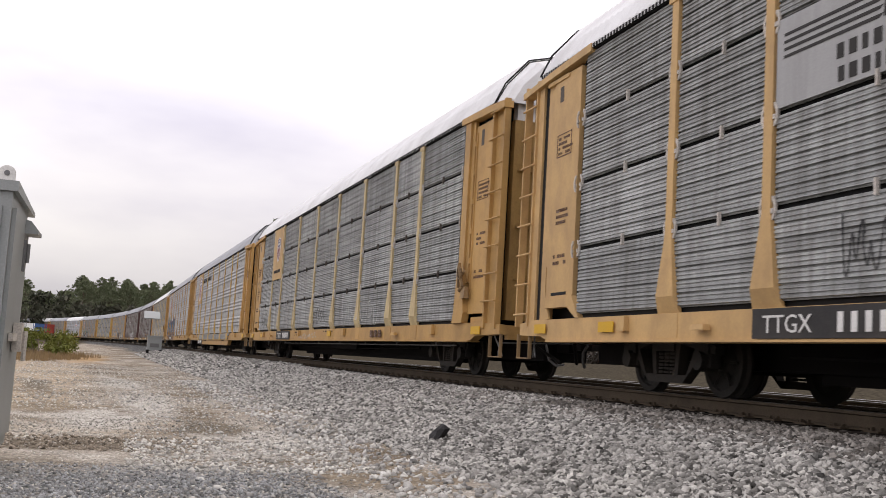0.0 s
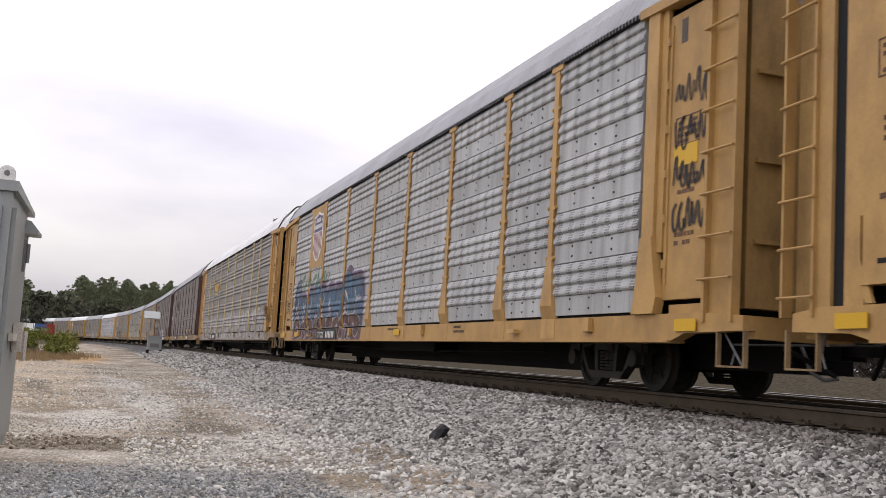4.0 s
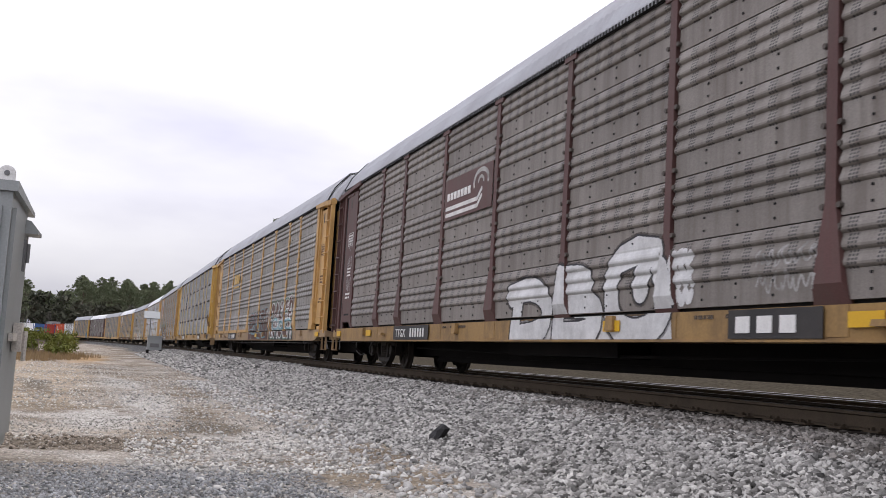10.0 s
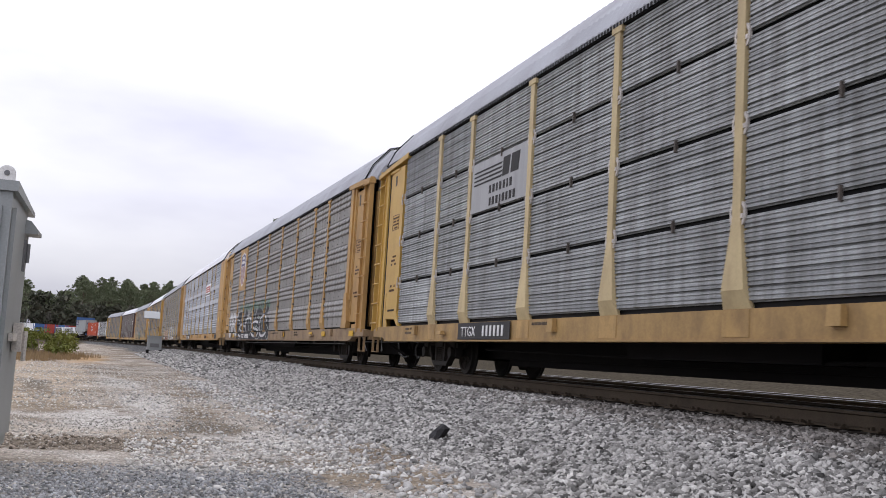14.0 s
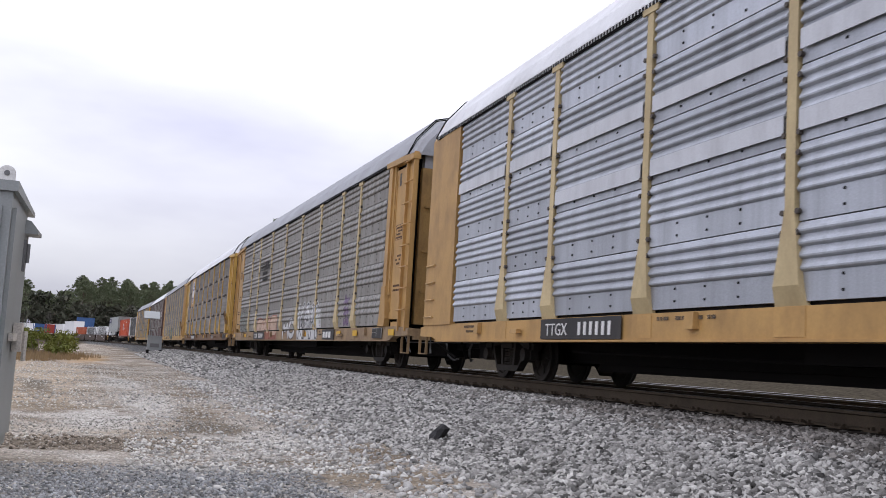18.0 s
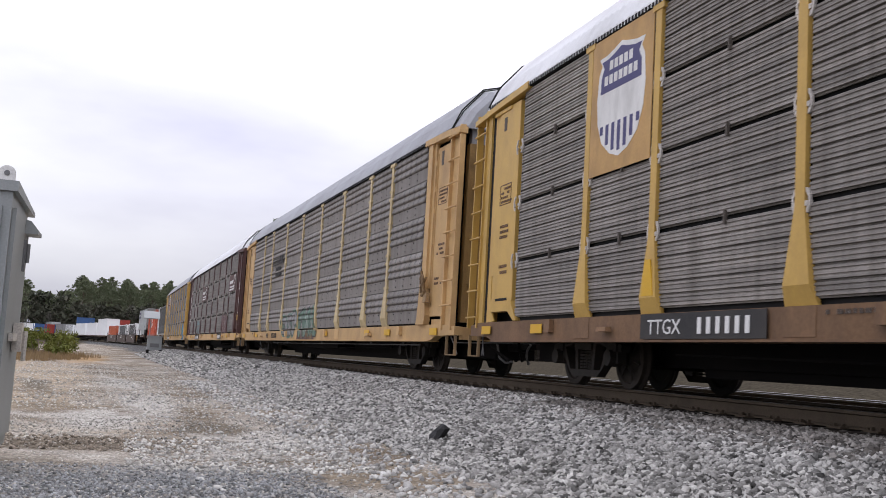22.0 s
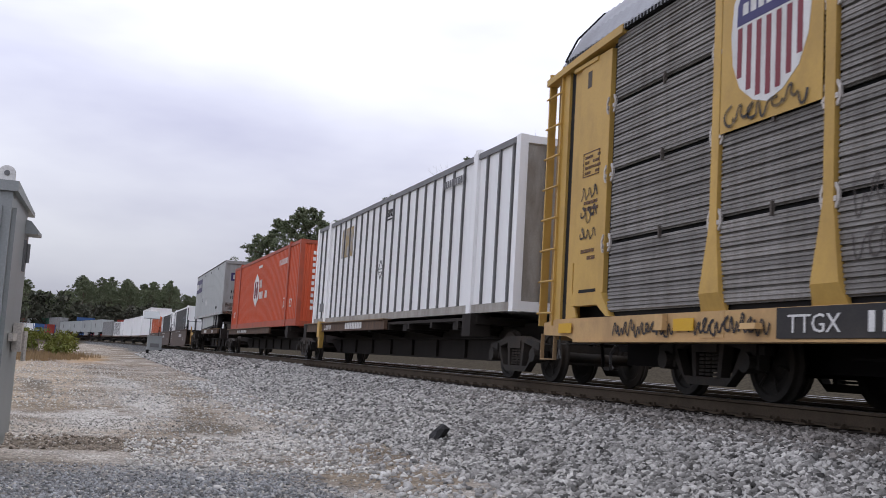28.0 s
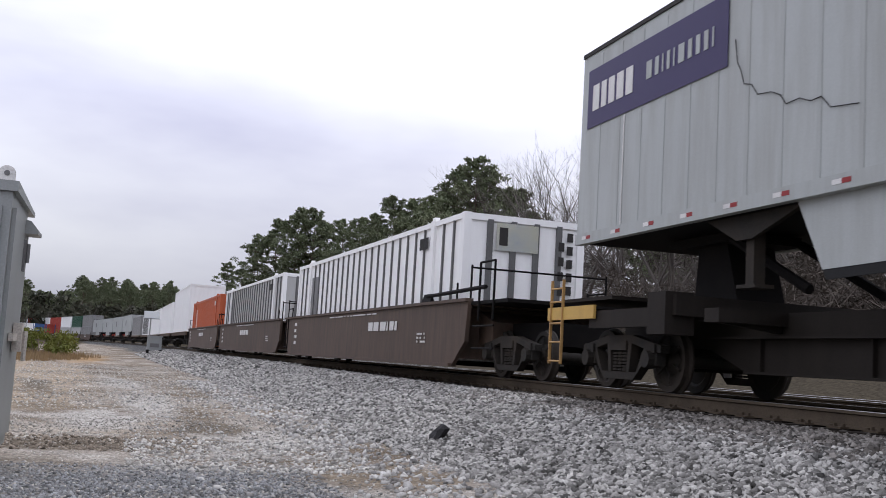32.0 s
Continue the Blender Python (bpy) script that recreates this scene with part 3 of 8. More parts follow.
def make_hose(bm):
    """Air hose and its bracket below the coupler."""
    pts = [(13.45, 0.5, 0.62), (13.56, 0.52, 0.5), (13.6, 0.5, 0.36), (13.72, 0.42, 0.27), (13.86, 0.34, 0.3)]
    for a, b in zip(pts, pts[1:]):
        bar(bm, a, b, 0.022, 6)
    bar(bm, (13.38, 1.45, 0.72), (13.5, 1.4, 0.52), 0.013)
    bar(bm, (13.5, 1.4, 0.52), (13.44, 1.4, 0.38), 0.013)
    bar(bm, (13.5, 1.4, 0.52), (13.6, 1.38, 0.38), 0.013)
    bar(bm, (13.42, 1.4, 0.6), (13.6, 0.2, 0.66), 0.014)


def make_core(bm):
    # Near-black core: its colour gives the shade seen in the panel gaps.
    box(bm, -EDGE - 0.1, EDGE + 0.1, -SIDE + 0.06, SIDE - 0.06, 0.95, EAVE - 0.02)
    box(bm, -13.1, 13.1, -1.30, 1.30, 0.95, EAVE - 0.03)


def make_far_side(bm):
    prof = []
    n = 38
    p = (EAVE - FLOOR) / n
    for i in range(n):
        prof += [(FLOOR + i * p, -SIDE), (FLOOR + (i + 0.5) * p, -SIDE - 0.03)]
    a = [bm.verts.new((-13.0, y, z)) for z, y in prof]
    b = [bm.verts.new((13.0, y, z)) for z, y in prof]
    for i in range(len(prof) - 1):
        bm.faces.new((a[i], b[i], b[i + 1], a[i + 1]))


def make_clips(levels):
    def make(bm):
        for z in levels:
            for x in BAYS:
                for s2 in (1, -1):
                    c = x + s2 * 0.075
                    slab(bm, [(c, z - 0.125), (c + s2 * 0.03, z - 0.115), (c + s2 * 0.062, z - 0.05), (c + s2 * 0.062, z + 0.05), (c + s2 * 0.03, z + 0.115), (c, z + 0.125), (c, z + 0.085), (c + s2 * 0.035, z + 0.035), (c + s2 * 0.035, z - 0.035), (c, z - 0.085)], SIDE, SIDE + 0.03)
                    box(bm, c + s2 * 0.018 - 0.018, c + s2 * 0.018 + 0.018, SIDE, SIDE + 0.04, z - 0.055, z - 0.005)
    return make


def make_hasps(levels):
    def make(bm):
        for z in levels:
            for a, b in zip(BAYS, BAYS[1:]):
                c = a + (b - a) * 0.45
                box(bm, c - 0.013, c + 0.013, SIDE + 0.005, SIDE + 0.045, z - 0.075, z + 0.075)
    return make


def make_post_bolts(levels):
    """Round heads in pairs on both sides of each post, above and below every seam."""
    def make(bm):
        for z in levels:
            for x in POSTS:
                for s2 in (1, -1):
                    for dz in (0.1, -0.1):
                        c = x + s2 * 0.115
                        slab(bm, [(c + 0.03 * math.cos(a), z + dz + 0.03 * math.sin(a)) for a in np.arange(0, 6.2, 0.9)], SIDE, SIDE + 0.05)
    return make


def make_bolts(levels):
    def make(bm):
        for z in levels:
            for a, b in zip(BAYS, BAYS[1:]):
                for f in (0.3, 0.52, 0.74):
                    c = a + (b - a) * f
                    for dz in (0.09, 0.235):
                        box(bm, c - 0.012, c + 0.012, SIDE, SIDE + 0.016, z + dz - 0.012, z + dz + 0.012)
    return make


def make_serration(bm):
    """Dark notched edge under the roof sheets."""
    box(bm, -13.2, 13.2, SIDE - 0.05, SIDE + 0.035, EAVE - 0.03, EAVE - 0.005)
    x = -13.2
    while x < 13.2:
        box(bm, x, x + 0.05, SIDE + 0.03, SIDE + 0.064, EAVE - 0.02, EAVE + 0.032)
        x += 0.09


CARRIERS = []


def auto_carrier(number, style, trim, panel, roof, label, sill=None, posts=None):
    car = tagged(new("auto_carrier"), label, "railcar", "auto carriers of the train")
    end = trim
    sill = sill or trim
    part("side_sill", kept("side_sill", sill, make_deck), None, car, "")
    part("underframe", kept("underframe", M_BLACK, make_underframe), None, car, "sooty black underframe")
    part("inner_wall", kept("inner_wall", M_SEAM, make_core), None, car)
    part("far_wall", kept("far_wall", panel, make_far_side), None, car)
    part("roof", kept("roof", roof, make_roof()), None, car, "corrugated metal roof")
    part("eave_strip", kept("eave_strip", M_SEAM, make_serration), None, car)
    for x in (-10.4, -3.0, 3.1, 10.1) if number != 2 else (-10.4, 10.1):
        part("tie_down_box", kept("tie_down_box", sill, lambda bm: box(bm, -0.1, 0.1, 1.56, 1.64, 0.75, 0.94, 0.01)), None, car, "", pose(x, 0, 0))
    for x in POSTS:
        part("post_plate", kept("post_plate", sill, lambda bm: box(bm, -0.24, 0.24, 1.56, 1.567, 0.66, 0.945)), None, car, "", pose(x, 0, 0))
    for x in (-7.9, 8.2):
        part("rope_hook", kept("rope_hook", sill, lambda bm: box(bm, -0.12, 0.16, 1.585, 1.68, 0.74, 0.8, 0.01)), None, car, "", pose(x, 0, 0))
    flip = Matrix.Rotation(math.pi, 4, "Z")
    mirror = Matrix.Diagonal((-1, 1, 1, 1))
    for sgn in (1, -1):
        place = Matrix.Translation((sgn * 13.25, 0, 0)) @ (Matrix.Identity(4) if sgn > 0 else flip)
        part("roof_hood", kept("roof_hood", M_ROOF_WHITE if roof is M_ROOF_WHITE else M_ROOF_GREY, make_hood), None, car, "", place)
        part("hood_seam", kept("hood_seam", M_SEAM, make_hood_seam), None, car, "black rubber seam", pose(sgn * 13.25, 0, 0))
        place = Matrix.Translation((sgn * 13.4, 0, 0)) @ (Matrix.Identity(4) if sgn > 0 else flip)
        for k in range(4):
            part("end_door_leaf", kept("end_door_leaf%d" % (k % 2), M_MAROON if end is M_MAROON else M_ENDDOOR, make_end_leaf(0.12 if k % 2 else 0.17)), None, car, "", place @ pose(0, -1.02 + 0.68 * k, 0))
        side = (Matrix.Identity(4) if sgn > 0 else mirror)
        part("stirrup", kept("stirrup" if sgn > 0 else "stirrup_b", M_HAZE, lambda bm, s=side: (make_stirrup(bm), bm.transform(s))), None, car, "grimy step stirrup")
        part("air_hose", kept("air_hose" if sgn > 0 else "air_hose_b", M_POSTGREY, lambda bm, s=side: (make_hose(bm), bm.transform(s))), None, car, "")
        if style == "ridge":
            part("corner_panel", kept("modern_corner" if sgn > 0 else "modern_corner_b", end, lambda bm, s=side: (make_modern_corner(bm), bm.transform(s))), None, car, "smooth flush yellow end panel")
            part("corner_strip", kept("modern_strip" if sgn > 0 else "modern_strip_b", M_WHITE, lambda bm, s=side: (box(bm, 13.57, 13.6, 1.04, 1.47, 1.0, 4.6), bm.transform(s))), None, car)
            for z in (1.15, 1.6, 2.2, 2.75, 3.3, 3.9, 4.35):
                part("hasp", kept("end_hasp", M_RUSTCLIP, lambda bm: box(bm, -0.02, 0.02, 1.28, 1.5, -0.05, 0.05)), None, car, "", pose(sgn * 13.6, 0, z))
            part("grab_ladder", kept("grab_ladder" if sgn > 0 else "grab_ladder_b", M_CREAM, lambda bm, s=side: ([bar(bm, (12.85, SIDE + 0.07, z), (13.4, SIDE + 0.07, z), 0.016) for z in (1.1, 1.45, 1.8, 2.15)], [bar(bm, (x, SIDE + 0.0, z), (x, SIDE + 0.07, z), 0.014) for x in (12.87, 13.38) for z in (1.1, 1.45, 1.8, 2.15)], bm.transform(s))), None, car)
            continue
        if sgn < 0:
            pieces = (("corner_panel", make_near_panel, end), ("edge_post", make_edge_post, end), ("header", make_header, end), ("ladder", make_near_ladder, end), ("panel_slot", make_near_slot, M_RUSTCLIP))
        else:
            pieces = (("corner_panel", make_far_panel, end), ("header", make_far_header, end), ("ladder", make_far_ladder, end), ("ladder_sheet", make_far_ladder_sheet, M_MAROON if end is M_MAROON else M_ENDDOOR), ("ladder_slit", make_far_slit_shade, M_SEAM), ("panel_slot", make_sheet_slot, M_RUSTCLIP), ("foot_slot", make_foot_slot, M_SEAM))
        for name, make, material in pieces:
            part(name, kept(name + ("" if sgn > 0 else "_near"), material, lambda bm, make=make, s=side: (make(bm), bm.transform(s))), None, car)
    levels = 4 if style == "slat" else 5
    pitch = (EAVE - 0.02 - FLOOR) / levels
    gap = 0.055 if style == "slat" else 0.012
    for a, b in zip(BAYS, BAYS[1:]):
        for k in range(levels):
            w, h = round(b - a - 0.21, 3), round(pitch - gap, 3)
            me = kept(("panel", style, w), panel, make_panel(w, h, style))
            part("panel", me, None, car, "", pose(a + 0.105, SIDE, FLOOR + k * pitch + gap / 2))
    for x in POSTS:
        part("post", kept(("post", style), posts or trim, make_post(0.145, 0.4, 0.19 if style != "slat" else 0.14)), None, car, "", pose(x, 0, 0))
    seams = [FLOOR + k * pitch for k in range(1, levels)]
    if style == "slat":
        part("seam_clip", kept("seam_clip", M_CLIP, make_clips(seams)), None, car, "small bare metal clips beside the posts")["kind"] = "stuff"
        part("seam_hasp", kept("seam_hasp", M_CLIP if number == 0 else M_RUSTCLIP, make_hasps(seams)), None, car, "dark hasps across the seams")["kind"] = "stuff"
    else:
        part("bolt", kept("bolt", M_SEAM, make_bolts([FLOOR] + seams)), None, car, "dark bolt heads")["kind"] = "stuff"
        part("post_bolt", kept("post_bolt", M_PALEPOST if number in (4, 13) else (trim if number in (2, 3, 7) else M_RUSTCLIP), make_post_bolts(seams)), None, car, "bolt heads beside the posts")["kind"] = "stuff"
    if number in (1, 4, 7, 9, 13):
        part("brake_pipe", kept("brake_pipe", M_POSTGREY, lambda bm: (bar(bm, (-11.4, 1.42, 0.545), (6.5, 1.42, 0.53), 0.013, 6), [box(bm, x - 0.012, x + 0.012, 1.405, 1.435, 0.53, 0.62) for x in np.arange(-10.2, 6.4, 2.75)])), None, car, "thin pale pipe slung below the side sill")
    if number == 7:
        for a, b in list(zip(BAYS, BAYS[1:]))[5:]:
            w = round(b - a - 0.44, 3)
            part("base_rail", kept(("base_rail", w), trim, lambda bm, w=w: box(bm, 0, w, SIDE, SIDE + 0.042, 0.953, 1.075)), None, car, "", pose(a + 0.22, 0, 0))
    if number == 2:
        part("drop_sill", kept("drop_sill", sill, lambda bm: slab(bm, [(-8.0, 0.66), (-7.4, 0.36), (7.4, 0.36), (8.0, 0.66)], 1.40, 1.555)), None, car)
        part("skirt_panel", kept("skirt_panel", M_GREY, lambda bm: slab(bm, [(-8.1, 0.94), (-7.5, 0.655), (7.5, 0.655), (8.1, 0.94)], 1.56, 1.592)), None, car, "plain grey skirt below the panels")
        for x in POSTS:
            if abs(x) < 7.4:
                part("post_foot", kept("post_foot", M_GOLD, lambda bm: slab(bm, [(-0.25, 0.95), (0.25, 0.95), (0.3, 0.6), (-0.3, 0.6)], 1.56, 1.604)), None, car, "", pose(x, 0, 0))
    truck(car, 9.95)
    truck(car, -9.95)
    CARRIERS.append((car, 1.58 + 28.42 * number + {5: 0.15, 15: 0.35}.get(number, 0.0)))
    return car


FLEET = [
    (0, "slat", M_CREAM, M_GREY, M_ROOF_WHITE, "yellow auto carrier with grey slatted panels and black lettering plate"),
    (1, "slat", M_YELLOW, M_GREY, M_ROOF_WHITE, "yellow auto carrier with grey slatted panels and chalky scrawls", None, M_PALEPOST),
    (2, "vent", M_YELLOW, M_DOTGREY, M_ROOF_GREY, "yellow auto carrier with perforated grey panels and a striped shield", None, M_GOLD),
    (3, "vent", M_YELLOW, M_DOTGREY, M_ROOF_GREY, "yellow auto carrier with a shield and large blue graffiti"),
    (4, "vent", M_YELLOW, M_DOTWARM, M_ROOF_WHITE, "yellow auto carrier with grimy panels and a band of white graffiti", M_SILL, M_PALEPOST),
    (5, "vent", M_MAROON, M_DOTBROWN, M_ROOF_GREY, "maroon auto carrier with brownish perforated panels and tan sills", M_SILL),
    (6, "vent", M_MAROON, M_DOTBROWN, M_ROOF_GREY, "maroon auto carrier with a white emblem and bubble graffiti", M_BROWNSILL),
    (7, "vent", M_YELLOW, M_DOTWARM, M_ROOF_GREY, "yellow auto carrier with a yellow emblem and pale blue graffiti", M_SILL, M_CREAM),
    (8, "slat", M_GOLD, M_GREY, M_ROOF_GREY, "yellow auto carrier with grey slatted panels and a black emblem", M_TANSILL, M_PALEPOST),
    (9, "vent", M_YELLOW, M_DOTWARM, M_ROOF_GREY, "yellow auto carrier with a shield and black and white graffiti", M_SILL),
    (10, "ridge", M_YELLOW, M_SILVER, M_ROOF_WHITE, "yellow auto carrier with bright silver corrugated panels", None, M_PALEPOST),
    (11, "vent", M_YELLOW, M_DOTWARM, M_ROOF_GREY, "yellow auto carrier with grimy panels and peach graffiti", M_SILL, M_PALEPOST),
    (12, "slat", M_GOLD, M_BROWNGREY, M_ROOF_WHITE, "yellow auto carrier with grimy slatted panels and a small shield", M_RUSTSILL),
    (13, "vent", M_CREAM, M_DOTBROWN, M_ROOF_GREY, "cream-yellow auto carrier with brownish panels and green graffiti", None, M_PALEPOST),
    (14, "slat", M_MAROON, M_BROWNGREY, M_ROOF_WHITE, "maroon auto carrier with slatted panels and white emblems", M_CREAM),
    (15, "slat", M_GOLD, M_WARM, M_ROOF_GREY, "yellow auto carrier with dark slatted panels and a striped shield", M_CREAM),
]
for row in FLEET:
    auto_carrier(*row)
PLATFORMS = []


# ---- ground ----
def line_distance(px, py):
    """Signed distance from the track, plus towards the lane, and the place along it."""
    pts = np.stack([px.ravel(), py.ravel()], 1)
    best = np.full(len(pts), 1e9)
    where = np.zeros(len(pts), int)
    for i in range(0, len(S_AXIS), 2):
        d = (pts[:, 0] - X_AXIS[i]) ** 2 + (pts[:, 1] - Y_AXIS[i]) ** 2
        m = d < best
        best[m] = d[m]
        where[m] = i
    nx, ny = -np.sin(_turn[where]), np.cos(_turn[where])
    tx, ty = np.cos(_turn[where]), np.sin(_turn[where])
    dx, dy = pts[:, 0] - X_AXIS[where], pts[:, 1] - Y_AXIS[where]
    side = dx * nx + dy * ny
    along = S_AXIS[where] + dx * tx + dy * ty
    far = np.abs(dx * tx + dy * ty) > 3
    side = np.where(far, np.sign(side + 1e-9) * np.sqrt(best), side)
    return side.reshape(px.shape), along.reshape(px.shape)


PROFILE_SIDE = [-3000, -60, -30, -19, -13, -9.5, -7.2, -6.1, 2.0, 4.4, 6.0, 9.0, 14.0, 3000]
PROFILE_Z = [2.0, 1.5, 0.2, 0.2, 0.5, -0.25, -0.5, -0.22, -0.22, -0.72, -0.78, -0.78, -0.7, -0.7]


def ground_z(side):
    return np.interp(side, PROFILE_SIDE, PROFILE_Z)


def axis_steps(lo, hi, c, fine, grow):
    out = [c]
    step = fine
    while out[-1] < hi:
        out.append(out[-1] + step)
        step *= grow
    step = fine
    low = [c]
    while low[-1] > lo:
        low.append(low[-1] - step)
        step *= grow
    return np.array(sorted(set(low + out)))


def ground_material():
    """Soil, pale crushed stone, clay and ballast, shared out by the zones stored on the ground."""
    m = bpy.data.materials.new("lane_ground")
    m.use_nodes = True
    nt = m.node_tree
    b = nt.nodes["Principled BSDF"]
    b.inputs["Roughness"].default_value = 0.95
    b.inputs["Specular IOR Level"].default_value = 0.0
    co = nt.nodes.new("ShaderNodeTexCoord")

    def noise_(scale, detail, rough=0.6):
        n = nt.nodes.new("ShaderNodeTexNoise")
        n.inputs["Scale"].default_value = scale
        n.inputs["Detail"].default_value = detail
        n.inputs["Roughness"].default_value = rough
        nt.links.new(co.outputs["Object"], n.inputs["Vector"])
        return n.outputs["Fac"]

    def ramp_(fac, p0, c0, p1, c1):
        n = nt.nodes.new("ShaderNodeValToRGB")
        n.color_ramp.elements[0].position, n.color_ramp.elements[0].color = p0, (*c0, 1)
        n.color_ramp.elements[1].position, n.color_ramp.elements[1].color = p1, (*c1, 1)
        nt.links.new(fac, n.inputs[0])
        return n.outputs[0]

    def mix_(fac, a, c, kind="MIX"):
        n = nt.nodes.new("ShaderNodeMixRGB")
        n.blend_type = kind
        if isinstance(fac, float):
            n.inputs[0].default_value = fac
        else:
            nt.links.new(fac, n.inputs[0])
        nt.links.new(a, n.inputs[1])
        nt.links.new(c, n.inputs[2])
        return n.outputs[0]
    soil = ramp_(noise_(0.7, 9), 0.36, (0.20, 0.168, 0.13), 0.66, (0.42, 0.37, 0.30))
    pale = ramp_(noise_(1.6, 8), 0.38, (0.30, 0.278, 0.245), 0.64, (0.53, 0.50, 0.45))
    clay = ramp_(noise_(1.3, 8), 0.35, (0.22, 0.145, 0.08), 0.65, (0.45, 0.31, 0.17))
    vor = nt.nodes.new("ShaderNodeTexVoronoi")
    vor.inputs["Scale"].default_value = 17.0
    nt.links.new(co.outputs["Object"], vor.inputs["Vector"])
    bal = ramp_(vor.outputs["Color"], 0.1, (0.028, 0.028, 0.027), 0.9, (0.22, 0.218, 0.21))
    vor2 = nt.nodes.new("ShaderNodeTexVoronoi")
    vor2.inputs["Scale"].default_value = 42.0
    nt.links.new(co.outputs["Object"], vor2.inputs["Vector"])
    grit = ramp_(vor2.outputs["Color"], 0.1, (0.10, 0.102, 0.103), 0.9, (0.34, 0.345, 0.345))
    at = nt.nodes.new("ShaderNodeAttribute")
    at.attribute_name = "zones"
    sep = nt.nodes.new("ShaderNodeSeparateColor")
    nt.links.new(at.outputs["Color"], sep.inputs[0])
    patch = ramp_(noise_(0.55, 9, 0.7), 0.42, (0, 0, 0), 0.6, (1, 1, 1))
    col = mix_(patch, soil, pale)
    speck = ramp_(noise_(34, 6, 0.75), 0.38, (0.5, 0.48, 0.46), 0.62, (1.3, 1.3, 1.3))
    col = mix_(0.9, col, speck, "MULTIPLY")
    damp = ramp_(noise_(0.28, 9, 0.72), 0.40, (0.52, 0.47, 0.42), 0.56, (1.0, 1.0, 1.0))
    col = mix_(0.85, col, damp, "MULTIPLY")
    soils = nt.nodes.new("ShaderNodeAttribute")
    soils.attribute_name = "soils"
    kinds = nt.nodes.new("ShaderNodeSeparateColor")
    nt.links.new(soils.outputs["Color"], kinds.inputs[0])

    def ragged(amount, scale):
        """A zone with a frayed edge."""
        n = nt.nodes.new("ShaderNodeMath")
        n.operation = "ADD"
        nt.links.new(amount, n.inputs[0])
        nt.links.new(noise_(scale, 8, 0.72), n.inputs[1])
        return ramp_(n.outputs[0], 0.72, (0, 0, 0), 0.98, (1, 1, 1))
    tan = ramp_(noise_(2.1, 9, 0.7), 0.34, (0.24, 0.19, 0.135), 0.66, (0.44, 0.375, 0.29))
    sand = ramp_(noise_(5.0, 9, 0.75), 0.34, (0.28, 0.265, 0.235), 0.66, (0.54, 0.515, 0.47))
    brown = ramp_(noise_(6.0, 9, 0.75), 0.34, (0.13, 0.108, 0.085), 0.66, (0.32, 0.268, 0.2))
    rut = ramp_(noise_(11.0, 9, 0.75), 0.34, (0.085, 0.072, 0.056), 0.66, (0.25, 0.215, 0.17))
    col = mix_(ragged(soils.outputs["Alpha"], 0.9), col, tan)
    col = mix_(ragged(kinds.outputs["Red"], 1.7), col, sand)
    col = mix_(ragged(kinds.outputs["Blue"], 1.9), col, rut)
    col = mix_(ragged(kinds.outputs["Green"], 2.2), col, brown)
    col = mix_(0.75, col, ramp_(vor2.outputs["Color"], 0.1, (0.6, 0.58, 0.56), 0.9, (1.35, 1.35, 1.35)), "MULTIPLY")
    col = mix_(sep.outputs["Green"], col, clay)
    col = mix_(sep.outputs["Blue"], col, grit)
    col = mix_(sep.outputs["Red"], col, bal)
    # Dark soil colour that carries shade, laid where z_shade_ground is set.
    shade_ground = ramp_(noise_(9, 8, 0.7), 0.36, (0.035, 0.031, 0.024), 0.68, (0.1, 0.085, 0.062))
    col = mix_(at.outputs["Alpha"], col, shade_ground)
    nt.links.new(col, b.inputs["Base Color"])
    bp = nt.nodes.new("ShaderNodeBump")
    bp.inputs["Strength"].default_value = 0.7
    bp.inputs["Distance"].default_value = 0.03
    nt.links.new(noise_(22, 6), bp.inputs["Height"])
    nt.links.new(bp.outputs[0], b.inputs["Normal"])
    return m


M_GROUND = ground_material()
gx = axis_steps(-2500, 2800, 14, 0.28, 1.035)
gy = axis_steps(-2500, 2500, 5, 0.22, 1.045)
GX, GY = np.meshgrid(gx, gy, indexing="ij")
GS, GA = line_distance(GX, GY)
GZ = ground_z(GS)
GZ = GZ + 0.006 * np.sin(GX * 0.9 + 1.3 * np.sin(GY * 0.7)) * (GS > 4.4) * (GS < 40)
nx_, ny_ = GX.shape
idx = np.arange(nx_ * ny_).reshape(nx_, ny_)
quads = np.stack([idx[:-1, :-1], idx[1:, :-1], idx[1:, 1:], idx[:-1, 1:]], -1).reshape(-1, 4)
gm = bpy.data.meshes.new("ground")
gm.from_pydata(np.stack([GX, GY, GZ], -1).reshape(-1, 3).tolist(), [], quads.tolist())
gm.materials.append(M_GROUND)
wob = 0.35 * np.sin(GX * 1.7) + 0.3 * np.sin(GY * 2.3 + GX * 0.6)
z_bal = np.clip((4.5 + wob - GS) / 0.7, 0, 1) * np.clip((GS + 2.6) / 0.6, 0, 1)
# Across the track it paints shade; out of view it cuts bounced light.
z_shade_ground = np.maximum.reduce([np.clip((-2.0 - GS) / 0.6, 0, 1), np.clip((GY - 17) / 3, 0, 1), np.clip((4.2 + 2 * wob - GX) / 2.5, 0, 1) * np.clip((GS - 5.5 - 2 * wob) / 2.0, 0, 1)])
z_clay = np.clip(1.25 - np.hypot((GX - 58) / 15, (GY - 9.9 - wob * 0.5) / 1.0), 0, 1)
z_grit = np.clip((9.0 + 0.6 * wob - GX) / 0.7, 0, 1) * np.clip((GS - 5.4 - 0.8 * wob) / 1.2, 0, 1) * 0.75


